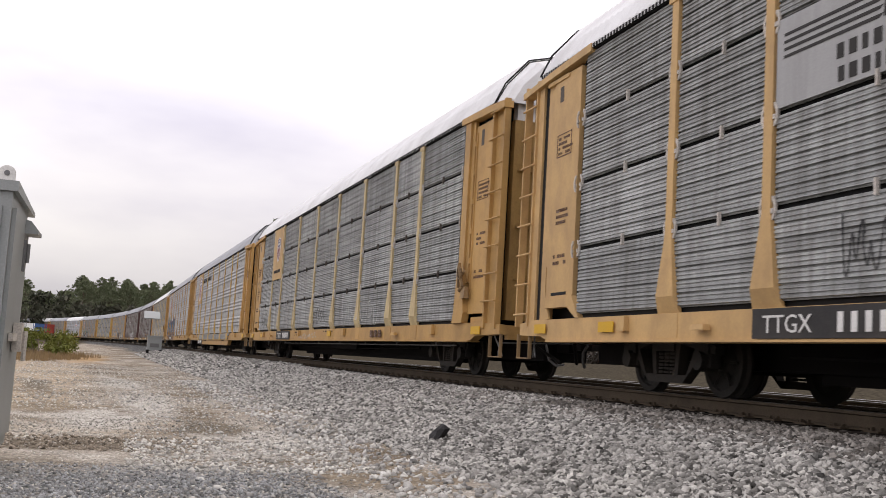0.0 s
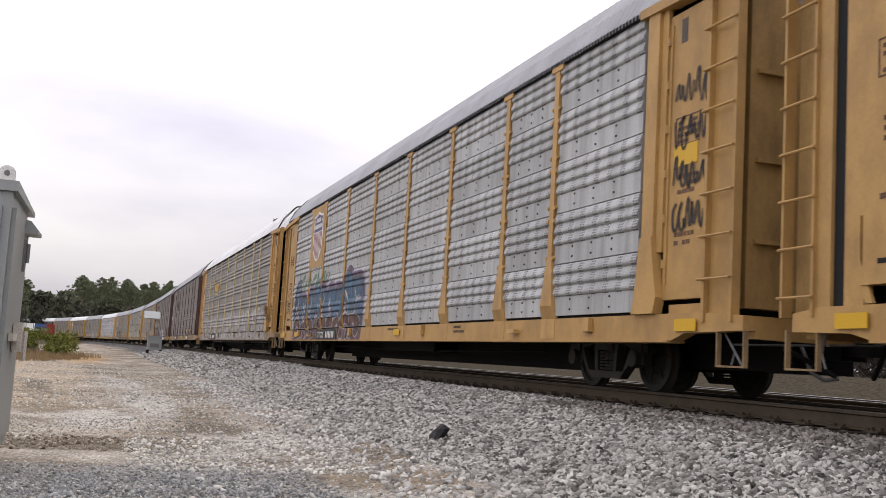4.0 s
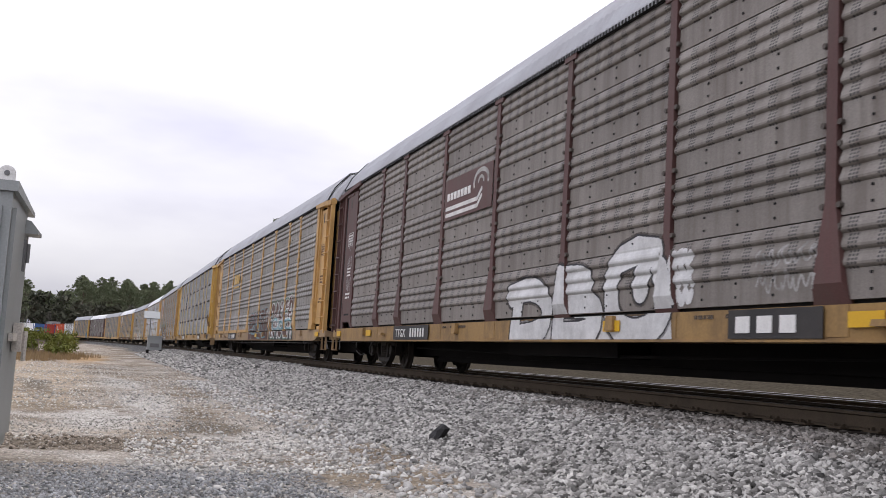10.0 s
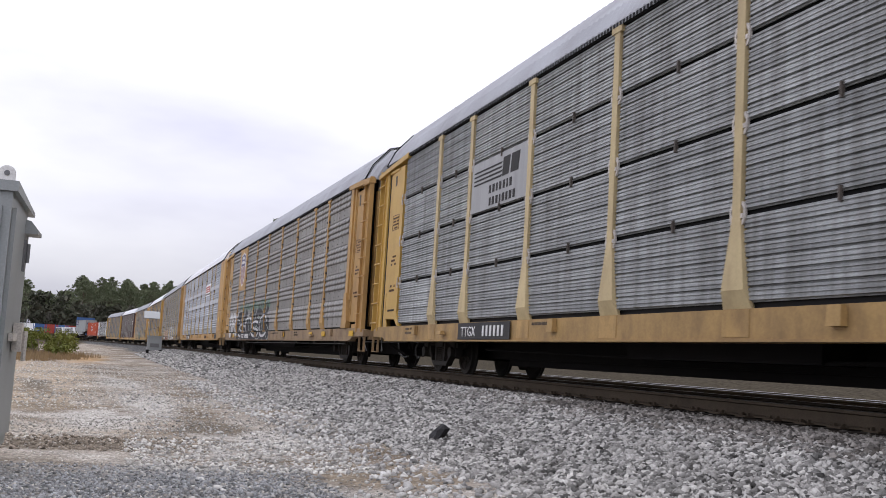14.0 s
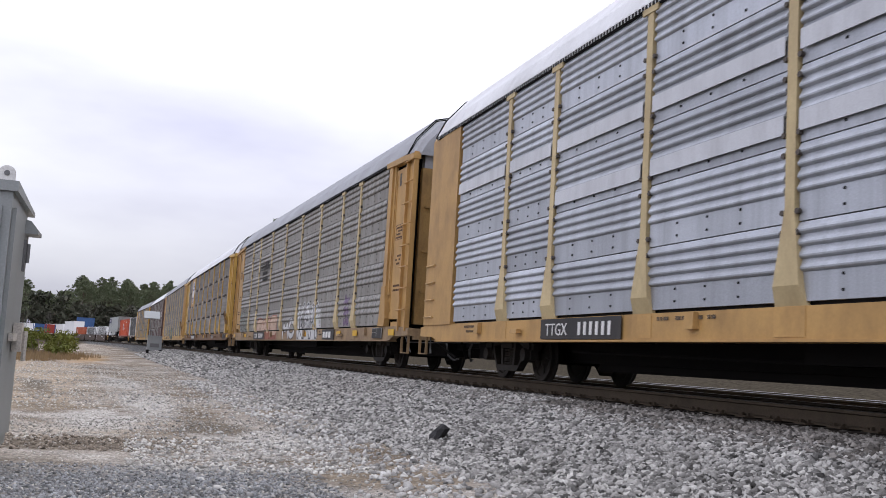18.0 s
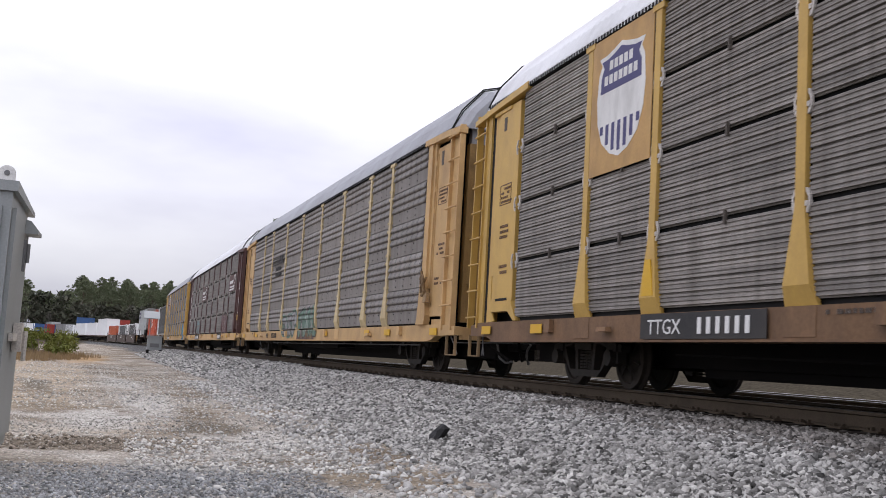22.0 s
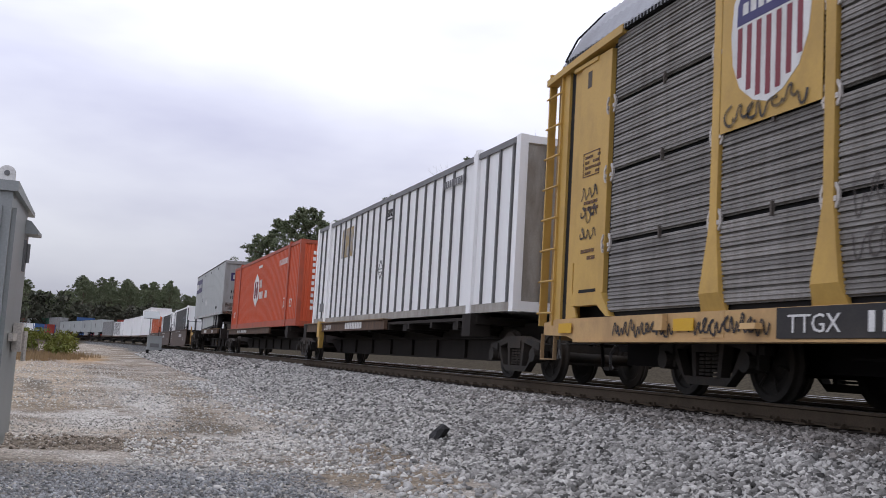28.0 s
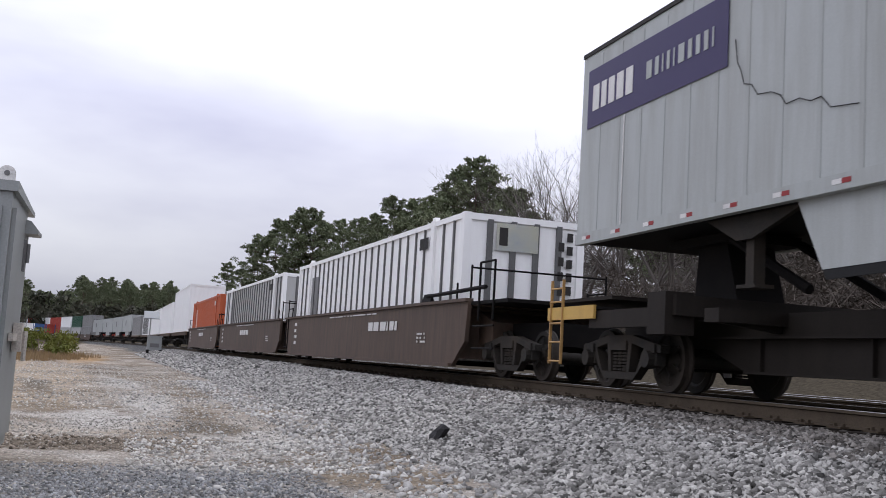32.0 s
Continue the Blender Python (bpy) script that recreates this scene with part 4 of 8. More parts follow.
def blob(cx, cy, rx, ry, turn=0.0):
    """A soft round patch on the ground, 1 in its middle."""
    c, n = math.cos(turn), math.sin(turn)
    u, v = (GX - cx) * c + (GY - cy) * n, (GY - cy) * c - (GX - cx) * n
    return np.clip(1.3 - np.hypot(u / rx, v / ry), 0, 1) * 0.8


z_sand = np.maximum.reduce([0.5 * blob(9.9, 6.5, 0.7, 0.9, 0.15), 0.8 * blob(12.2, 6.1, 1.8, 0.9), 0.8 * blob(14.3, 8.0, 2.3, 0.7), 0.75 * blob(18.5, 7.3, 5.0, 0.6), 0.6 * blob(27.0, 7.9, 8.0, 0.8, 0.06)])
z_brown = np.maximum.reduce([blob(8.5, 5.5, 1.1, 0.75, 0.2), blob(31.0, 7.9, 2.2, 0.4, 0.1), blob(16.5, 8.9, 1.4, 0.6)])
z_rut = np.maximum.reduce([1.15 * blob(10.9, 7.75, 0.75, 1.5, 0.34), blob(13.4, 6.6, 1.3, 0.5), blob(24.0, 9.6, 4.0, 0.35, 0.1)])
z_tan = np.maximum(blob(33.0, 10.3, 14.0, 1.6, 0.08), blob(18.0, 9.3, 3.0, 0.9))
soils = gm.attributes.new("soils", "FLOAT_COLOR", "POINT")
soils.data.foreach_set("color", np.stack([z_sand, z_brown, z_rut, z_tan], -1).reshape(-1).astype(np.float32))
z_grit = z_grit * (1 - np.clip(1.6 * blob(8.5, 5.5, 1.1, 0.75, 0.2), 0, 1))
zones = gm.attributes.new("zones", "FLOAT_COLOR", "POINT")
zones.data.foreach_set("color", np.stack([z_bal, z_clay, z_grit, z_shade_ground], -1).reshape(-1).astype(np.float32))
for f in gm.polygons:
    f.use_smooth = True
ground = tagged(new("ground", gm), "pale dirt and grey gravel ground beside the track", "ground", kind="structure")


# ---- rails and ties ----
def sweep(bm, ring, s0, s1, side, step=2.0):
    last = None
    for s in np.arange(s0, s1 + step, step):
        x, y, a = on_line(s, side)
        row = [bm.verts.new((x - p * math.sin(a), y + p * math.cos(a), z)) for p, z in ring]
        if last:
            for k in range(len(ring)):
                j = (k + 1) % len(ring)
                bm.faces.new((last[k], last[j], row[j], row[k]))
        last = row


RAIL = [(-0.07, -0.18), (0.07, -0.18), (0.07, -0.165), (0.012, -0.15), (0.012, -0.045), (0.036, -0.035), (0.036, -0.006), (-0.036, -0.006), (-0.036, -0.035), (-0.012, -0.045), (-0.012, -0.15), (-0.07, -0.165)]
HEAD = [(0.034, -0.0055), (0.03, 0.0), (-0.03, 0.0), (-0.034, -0.0055)]
for mid in (0.0, -4.3):
    for off in (0.755, -0.755):
        bm = bmesh.new()
        sweep(bm, RAIL, -60, 560, mid + off)
        rail = tagged(new("rail", done(bm, "rail")), "rusty steel rail with a polished head", "rail", kind="structure")
        rail.data.materials.append(M_RAILSIDE)
        bm = bmesh.new()
        sweep(bm, HEAD, -60, 560, mid + off)
        part("rail_head", bm, M_RAILTOP, rail, "bright worn running surface")


def make_tie(bm):
    box(bm, -0.11, 0.11, -1.3, 1.3, -0.3, -0.185, 0.008)


def make_tie_plate(bm):
    """Rolled plate under the near rail with its spikes and a rail anchor."""
    box(bm, -0.1, 0.1, 0.58, 0.93, -0.186, -0.166)
    for x in (-0.06, 0.06):
        for y in (0.655, 0.855):
            box(bm, x - 0.012, x + 0.012, y - 0.02, y + 0.02, -0.17, -0.135, 0.003)
    box(bm, 0.12, 0.15, 0.66, 0.85, -0.2, -0.15)


tie_bed = tagged(new("sleeper_row"), "weathered timber sleepers half sunk in ballast", "sleepers", kind="structure")
for s in np.arange(-6, 60, 0.52):
    sleeper = part("sleeper", kept("sleeper", M_TIE, make_tie), None, tie_bed, "", at_line(s))
    if s < 45:
        part("tie_plate", kept("tie_plate", M_RAILSIDE, make_tie_plate), None, sleeper)


# ---- containers, trailers and the cars that carry them ----
def text_mesh(words, size, depth=0.004):
    cu = bpy.data.curves.new("lettering", "FONT")
    cu.body = words
    cu.size = size
    cu.extrude = depth
    cu.resolution_u = 2
    ob = bpy.data.objects.new("lettering", cu)
    me = bpy.data.meshes.new_from_object(ob)
    bpy.data.objects.remove(ob)
    return me


def lettering(parent, words, size, x, y, z, material, name="lettering", squeeze=1.0):
    """Lettering on the lane side: it starts at x and runs towards the front of the train."""
    me = text_mesh(words, size)
    me.transform(Matrix.Diagonal((squeeze, 1, 1, 1)))
    m = Matrix.Translation((x, y, z)) @ Matrix.Rotation(math.pi, 4, "Z") @ Matrix.Rotation(math.pi / 2, 4, "X")
    return part(name, me, material, parent, "", m)


def bars(parent, x, y, z, widths, height, gap, material, name="marking"):
    """Unreadable writing as plain upright bars, running towards the front of the train."""
    ob = None
    for w in widths:
        ob = part(name, kept((name, round(w, 3), round(height, 3)), material, lambda bm, w=w: box(bm, -w, 0, -0.004, 0.006, 0, height)), None, parent, "", pose(x, y, z))
        x -= w + gap
    return ob


def rows_of_bars(parent, x, y, z, width, lines, pitch, material, seed=1, name="marking"):
    """Unreadable small writing: each word is a plain bar."""
    r = random.Random(seed)
    tall = round(pitch * 0.5, 3)
    for k in range(lines):
        xx = x
        while xx > x - width:
            w = r.choice((0.05, 0.08, 0.11))
            if r.random() < 0.8:
                part(name, kept(("word_bar", w, tall, material.name), material, lambda bm: box(bm, -w, 0, -0.004, 0.004, 0, tall)), None, parent, "", pose(xx, y, z - k * pitch))
            xx -= w + 0.025


def make_container_shell(length, height, style, half=1.28):
    def make(bm):
        h = length / 2 - 0.06
        if style == "corrugated":
            n = int(length / 0.28)
            p = 2 * h / n
            xs = []
            for i in range(n):
                xs += [(-h + i * p, -0.035), (-h + (i + 0.32) * p, -0.035), (-h + (i + 0.5) * p, 0.0), (-h + (i + 0.82) * p, 0.0)]
            xs.append((h, -0.035))
        else:
            xs = [(-h, -0.02), (h, -0.02)]
        for sgn in (1, -1):
            a = [bm.verts.new((x, sgn * (half + y), 0.1)) for x, y in xs]
            b = [bm.verts.new((x, sgn * (half + y), height - 0.08)) for x, y in xs]
            for i in range(len(xs) - 1):
                bm.faces.new((a[i], a[i + 1], b[i + 1], b[i]))
        ys = []
        n = 9
        p = 2 * (half - 0.05) / n
        for i in range(n):
            ys += [(-half + 0.05 + i * p, -0.05), (-half + 0.05 + (i + 0.35) * p, -0.05), (-half + 0.05 + (i + 0.5) * p, -0.015), (-half + 0.05 + (i + 0.85) * p, -0.015)]
        ys.append((half - 0.05, -0.05))
        if style != "corrugated":
            ys = [(-half + 0.05, -0.02), (half - 0.05, -0.02)]
        for sgn in (1, -1):
            a = [bm.verts.new((sgn * (length / 2 + d), y, 0.1)) for y, d in ys]
            b = [bm.verts.new((sgn * (length / 2 + d), y, height - 0.08)) for y, d in ys]
            for i in range(len(ys) - 1):
                bm.faces.new((a[i], a[i + 1], b[i + 1], b[i]))
        box(bm, -h, h, -half + 0.03, half - 0.03, height - 0.1, height - 0.03)
        box(bm, -h, h, -half + 0.03, half - 0.03, 0.04, 0.12)
    return make


def container(label, length, height, style, body, frame_mat, post_mat=None, post_at=None, posts=24, simple=False, pitch=0.0, phase=0.0, thick=0.064, top_mat=None, foot_mat=None):
    """A freight container: shell, rails, corner posts and outer side posts. Its base is at z = 0."""
    c = tagged(new("freight_container"), label, "container")
    key = "%s%.1f%.1f" % (style, length, height)
    part("shell", kept("shell" + key, body, make_container_shell(length, height, style)), None, c)
    L = length / 2
    for sgn in (1, -1):
        def rail_(bm, z0, z1):
            box(bm, -L + 0.12, L - 0.12, 1.215, 1.30, z0, z1)
        part("top_rail", kept("top_rail%.1f%.1f" % (length, height), top_mat or frame_mat, lambda bm: rail_(bm, height - 0.11, height)), None, c, "", Matrix.Diagonal((1, sgn, 1, 1)) if sgn > 0 else Matrix.Rotation(math.pi, 4, "Z"))
        part("bottom_rail", kept("bottom_rail%.1f%s" % (length, style), foot_mat or frame_mat, lambda bm: rail_(bm, 0.0, 0.16 if style == "smooth" else 0.24)), None, c, "", Matrix.Identity(4) if sgn > 0 else Matrix.Rotation(math.pi, 4, "Z"))
        part("end_header", kept("end_header%.1f%.1f" % (length, height), frame_mat, lambda bm: box(bm, L - 0.1, L + 0.02, -1.22, 1.22, height - 0.13, height)), None, c, "", Matrix.Identity(4) if sgn > 0 else Matrix.Rotation(math.pi, 4, "Z"))
        part("end_sill", kept("end_sill%.1f" % length, frame_mat, lambda bm: box(bm, L - 0.1, L + 0.02, -1.22, 1.22, 0, 0.17)), None, c, "", Matrix.Identity(4) if sgn > 0 else Matrix.Rotation(math.pi, 4, "Z"))
        for s2 in (1, -1):
            part("corner_post", kept("corner_post%.1f" % height, frame_mat, lambda bm: box(bm, -0.09, 0.09, -0.075, 0.075, -0.01, height + 0.01)), None, c, "", pose(sgn * (L - 0.06), s2 * 1.235, 0))
    if post_mat is not None and not simple:
        places = [-L + i * length / posts for i in range(1, posts)]
        if pitch:
            places = [phase + pitch * k for k in range(-40, 40) if abs(phase + pitch * k) < L - 0.3]
        for x in places:
            part("side_post", kept("side_post%.1f%.3f" % (height, thick), post_mat, lambda bm: box(bm, -thick / 2, thick / 2, 1.25, 1.30, 0.15, height - 0.1)), None, c, "", pose(x, 0, 0))
        for y in (-0.75, -0.25, 0.25, 0.75):
            part("end_post", kept("end_post%.1f" % height, post_mat, lambda bm: box(bm, -0.03, 0.02, -0.06, 0.06, 0.15, height - 0.1)), None, c, "", pose(-L, y, 0))
    if post_at is not None:
        for x in post_at:
            part("lifting_post", kept("lifting_post%.1f" % height, frame_mat, lambda bm: (box(bm, -0.11, 0.11, 1.24, 1.325, 0, height + 0.02), box(bm, -0.09, 0.09, 1.2, 1.3, height, height + 0.09))), None, c, "", pose(x, 0, 0))
    return c


def ride(thing, place, half, lift=0.0):
    """Sets a thing on the train: its middle is place metres behind the head's mark."""
    if lift:
        for o in thing.children:
            o.matrix_basis = Matrix.Translation((0, 0, lift)) @ o.matrix_basis
    PLATFORMS.append((thing, place, half))


def make_spine(L):
    def make(bm):
        slab(bm, [(-L, 0.62), (-L + 1.1, 0.6), (-L + 2.0, 0.30), (L - 2.0, 0.30), (L - 1.1, 0.6), (L, 0.62), (L, 1.02), (-L, 1.02)], -0.34, 0.34)
        for x in (-L + 2.6, -L + 6.0, 0, L - 6.0, L - 2.6):
            box(bm, x - 0.15, x + 0.15, -1.25, 1.25, 0.86, 1.02)
            slab(bm, [(0.34, 0.78), (1.2, 0.86), (0.34, 0.86)], x - 0.05, x + 0.05, "x")
            slab(bm, [(-0.34, 0.78), (-1.2, 0.86), (-0.34, 0.86)], x - 0.05, x + 0.05, "x")
        box(bm, -L + 2.0, L - 2.0, 0.34, 0.42, 0.3, 0.33)
        box(bm, -L + 1.2, L - 1.2, 0.34, 0.46, 0.72, 0.75)
        for x in np.arange(-L + 2.4, L - 2.3, 1.9):
            box(bm, x - 0.012, x + 0.012, 0.34, 0.4, 0.33, 0.72)
    return make


def spine_car(place, L, label, first=False, deck=(-6.6, 7.0), low=0.0, rim=None):
    """The deck stands low metres under its usual height; rim is the stretch with a side channel."""
    s = tagged(new("spine_car"), label, "railcar", "intermodal cars of the train")
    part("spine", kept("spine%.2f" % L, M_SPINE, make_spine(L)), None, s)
    a, b = rim or deck
    key = "%.2f%.2f%.2f" % (a, b, low)
    def edge(bm):
        box(bm, a, b, 1.30, 1.38, 1.0 - low, 1.24 - low)
        box(bm, a, b, 1.22, 1.42, 1.225 - low, 1.245 - low)
        box(bm, a, b, 1.24, 1.40, 1.0 - low, 1.015 - low)
    for sgn in (1, -1):
        side = Matrix.Identity(4) if sgn > 0 else pose(a + b, 0, 0, 0, 0, 180)
        part("deck_rim", kept("deck_rim" + key, M_HAZE, lambda bm: box(bm, a, b, 1.21, 1.43, 1.246 - low, 1.262 - low)), None, s, "rust-streaked tan deck rim", side)
        part("deck_edge", kept("deck_edge" + key, M_DECK, edge), None, s, "", side)
    def floor_(bm):
        box(bm, deck[0], deck[1], -1.29, 1.29, 1.12 - low, 1.18 - low)
        for x in np.arange(deck[0] + 0.5, deck[1], 1.6):
            box(bm, x - 0.06, x + 0.06, -1.29, 1.29, 1.0 - low, 1.12 - low)
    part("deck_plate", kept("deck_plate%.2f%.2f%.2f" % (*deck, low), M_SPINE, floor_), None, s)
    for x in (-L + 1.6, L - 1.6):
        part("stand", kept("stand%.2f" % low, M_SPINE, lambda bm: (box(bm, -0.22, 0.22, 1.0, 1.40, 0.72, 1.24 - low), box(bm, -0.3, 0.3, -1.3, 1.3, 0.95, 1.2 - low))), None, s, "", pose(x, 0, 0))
    if first:
        part("corner_guide", kept("corner_guide", M_GOLD, lambda bm: (box(bm, -0.15, 0.15, 1.30, 1.46, 0.72, 1.2), slab(bm, [(-0.15, 0.72), (0.15, 0.72), (0.05, 0.4), (-0.05, 0.4)], 1.3, 1.42))), None, s, "chipped yellow corner guide", pose(5.24, 0, 0))
    truck(s, L)
    if first:
        truck(s, -L)
    return s


# three-unit spine car with container, container and road trailer
s1 = spine_car(453.2, 9.1, "brown articulated spine car with a white container on it", True, (-7.2, 7.6), 0.1, (-1.83, 7.6))
ride(s1, 453.2, 9.1)
s2 = spine_car(471.9, 9.5, "brown articulated spine car under an orange container", False, (-4.0, 8.2), 0.1)
ride(s2, 471.9, 9.5)
s3 = spine_car(490.4, 9.0, "brown articulated spine car carrying a road trailer", False, (-5.6, 3.2))
ride(s3, 490.4, 9.0)
bars(s1, 2.1, 1.385, 0.945, [0.13] * 4 + [0.12] * 6, 0.17, 0.06, M_WHITE)
lettering(s2, "TWIN 28'-ALL PURPOSE SPINE CAR", 0.17, 4.8, 1.385, 0.955, M_WHITE, squeeze=1.12)
bars(s3, 1.6, 1.385, 1.05, [0.1] * 10, 0.17, 0.05, M_WHITE)
lettering(s3, "2-28/1-57", 0.2, -2.6, 1.385, 1.05, M_WHITE, squeeze=1.1)
lettering(s1, "2-28/1-57", 0.2, 4.7, 1.385, 0.945, M_WHITE, squeeze=1.1)

M_FOOTRAIL = mat("road_grimed_pale_rail", (0.36, 0.34, 0.30), 0.55, 0.1, 0.15, 6, 0.3, 0.03, (0.13, 0.1, 0.075), 0.7)
white1 = container("white sheet-sided container with grey posts, scuffed", 16.4, 3.05, "smooth", M_BOXWHITE, M_BOXWHITE, M_DARKPOST, (-6.1, 6.45), 26, False, 0.622, 5.18, 0.06, M_POSTGREY, M_FOOTRAIL)
ride(white1, 452.0, 6.0, 1.155)
orange = container("orange corrugated container with a white hexagon emblem", 16.5, 3.02, "corrugated", M_ORANGE, mat("scuffed_orange_frame", (0.40, 0.075, 0.035), 0.55, 0, 0.12, 8, 0.3, 0.03, (0.14, 0.06, 0.04), 0.7), None, (-6.2, 6.2))
ride(orange, 471.2, 6.0, 1.155)


def hexagon(parent, x, y, z, r, stretch, material, name="emblem"):
    bm = bmesh.new()
    slab(bm, [(x + r * stretch * math.sin(math.radians(60 * k)), z + r * math.cos(math.radians(60 * k))) for k in range(6)], y, y + 0.006)
    return part(name, bm, material, parent)


M_DARKRED = mat("dark_red_print", (0.16, 0.02, 0.025), 0.6, 0, 0.1)
hexagon(orange, 1.15, 1.285, 2.79, 0.72, 1.1, M_WHITE)
bm = bmesh.new()
for dx in (-0.36, -0.16, 0.16, 0.36):
    box(bm, 1.15 + dx - 0.07, 1.15 + dx + 0.07, 1.291, 1.297, 2.79 - 0.36, 2.79 + 0.36)
box(bm, 0.95, 1.35, 1.291, 1.297, 2.79 - 0.09, 2.79 + 0.09)
part("emblem_bars", bm, M_DARKRED, orange)
bars(orange, 0.25, 1.287, 2.84, [0.05, 0.05, 0.06, 0.05], 0.36, 0.08, M_WHITE)
bars(orange, 0.25, 1.287, 2.38, [0.12, 0.07, 0.1, 0.06, 0.05, 0.09], 0.3, 0.07, M_WHITE)
bars(orange, -1.15, 1.287, 2.38, [0.05, 0.06, 0.06, 0.1], 0.3, 0.08, M_WHITE)
bars(orange, -4.2, 1.287, 3.5, [0.07] * 4 + [0.06] * 6, 0.22, 0.12, M_WHITE)
bars(orange, 0.9, 1.287, 3.72, [0.06] * 9, 0.11, 0.05, M_WHITE)
lettering(orange, "53'", 0.42, -6.75, 1.288, 1.22 + 0.62, M_WHITE)
lettering(orange, "53'", 0.36, 7.6, 1.288, 1.22 + 0.5, M_WHITE)
lettering(orange, "D", 0.36, -5.5, 1.288, 1.22 + 0.62, M_WHITE)
bars(orange, -5.48, 1.287, 1.22 + 0.95, [0.24], 0.04, 0.05, M_WHITE)
# front end: upright row of characters and a small emblem
bm = bmesh.new()
for k in range(10):
    z = 1.22 + 2.45 - k * 0.215
    box(bm, -8.262, -8.252, 0.74, 0.84, z, z + 0.13)
part("marking", bm, M_WHITE, orange)
bm = bmesh.new()
slab(bm, [(0.12 + 0.28 * math.sin(math.radians(60 * k)), 1.22 + 2.3 + 0.3 * math.cos(math.radians(60 * k))) for k in range(6)], -8.262, -8.254, "x")
part("emblem", bm, M_WHITE, orange)
me = text_mesh("53'", 0.4)
part("lettering", me, M_WHITE, orange, "", Matrix.Translation((-8.258, 0.3, 1.22 + 1.2)) @ Matrix.Rotation(-math.pi / 2, 4, "Z") @ Matrix.Rotation(math.pi / 2, 4, "X"))

lettering(white1, "53/102", 0.27, 0.14, 1.27, 3.7, M_STENCIL, squeeze=0.55)
bars(white1, 0.14, 1.27, 3.62, [0.5], 0.035, 0.05, M_STENCIL)
bm = bmesh.new()
box(bm, 3.6, 4.9, 1.268, 1.275, 3.02, 3.86)
part("decal", bm, mat("faded_tan_decal", (0.33, 0.24, 0.10), 0.6, 0, 0.35, 12, 0, 0, (0.35, 0.42, 0.55), 0.8), white1, "worn tan and blue square decal")
# diamond placard drawn in thin grey lines
bm = bmesh.new()
for a, b, c, d in ((0, 0.24, 0.22, 0), (0.22, 0, 0, -0.24), (0, -0.24, -0.22, 0), (-0.22, 0, 0, 0.24), (-0.17, 0.02, 0.17, 0.02), (-0.1, -0.06, 0.1, -0.06)):
    bar(bm, (0.515 + a, 1.264, 2.42 + b), (0.515 + c, 1.264, 2.42 + d), 0.012, 4)
part("placard", bm, M_POSTGREY, white1, "diamond placard holder in thin grey lines")
bars(white1, -4.2, 1.312, 3.78, [0.08] * 10, 0.15, 0.05, M_POSTGREY)
# Added sheet over the white end: its grey holds both grime and shade.
bm = bmesh.new()
box(bm, -8.187, -8.183, -1.16, 1.16, 1.33, 4.06)
part("end_sheet", bm, M_FOOTRAIL, white1, "road-grimed grey end sheet, darkened for the end's shade")
bars(white1, 7.2, 1.312, 1.22 + 0.3, [0.5], 0.25, 0.06, M_POSTGREY)


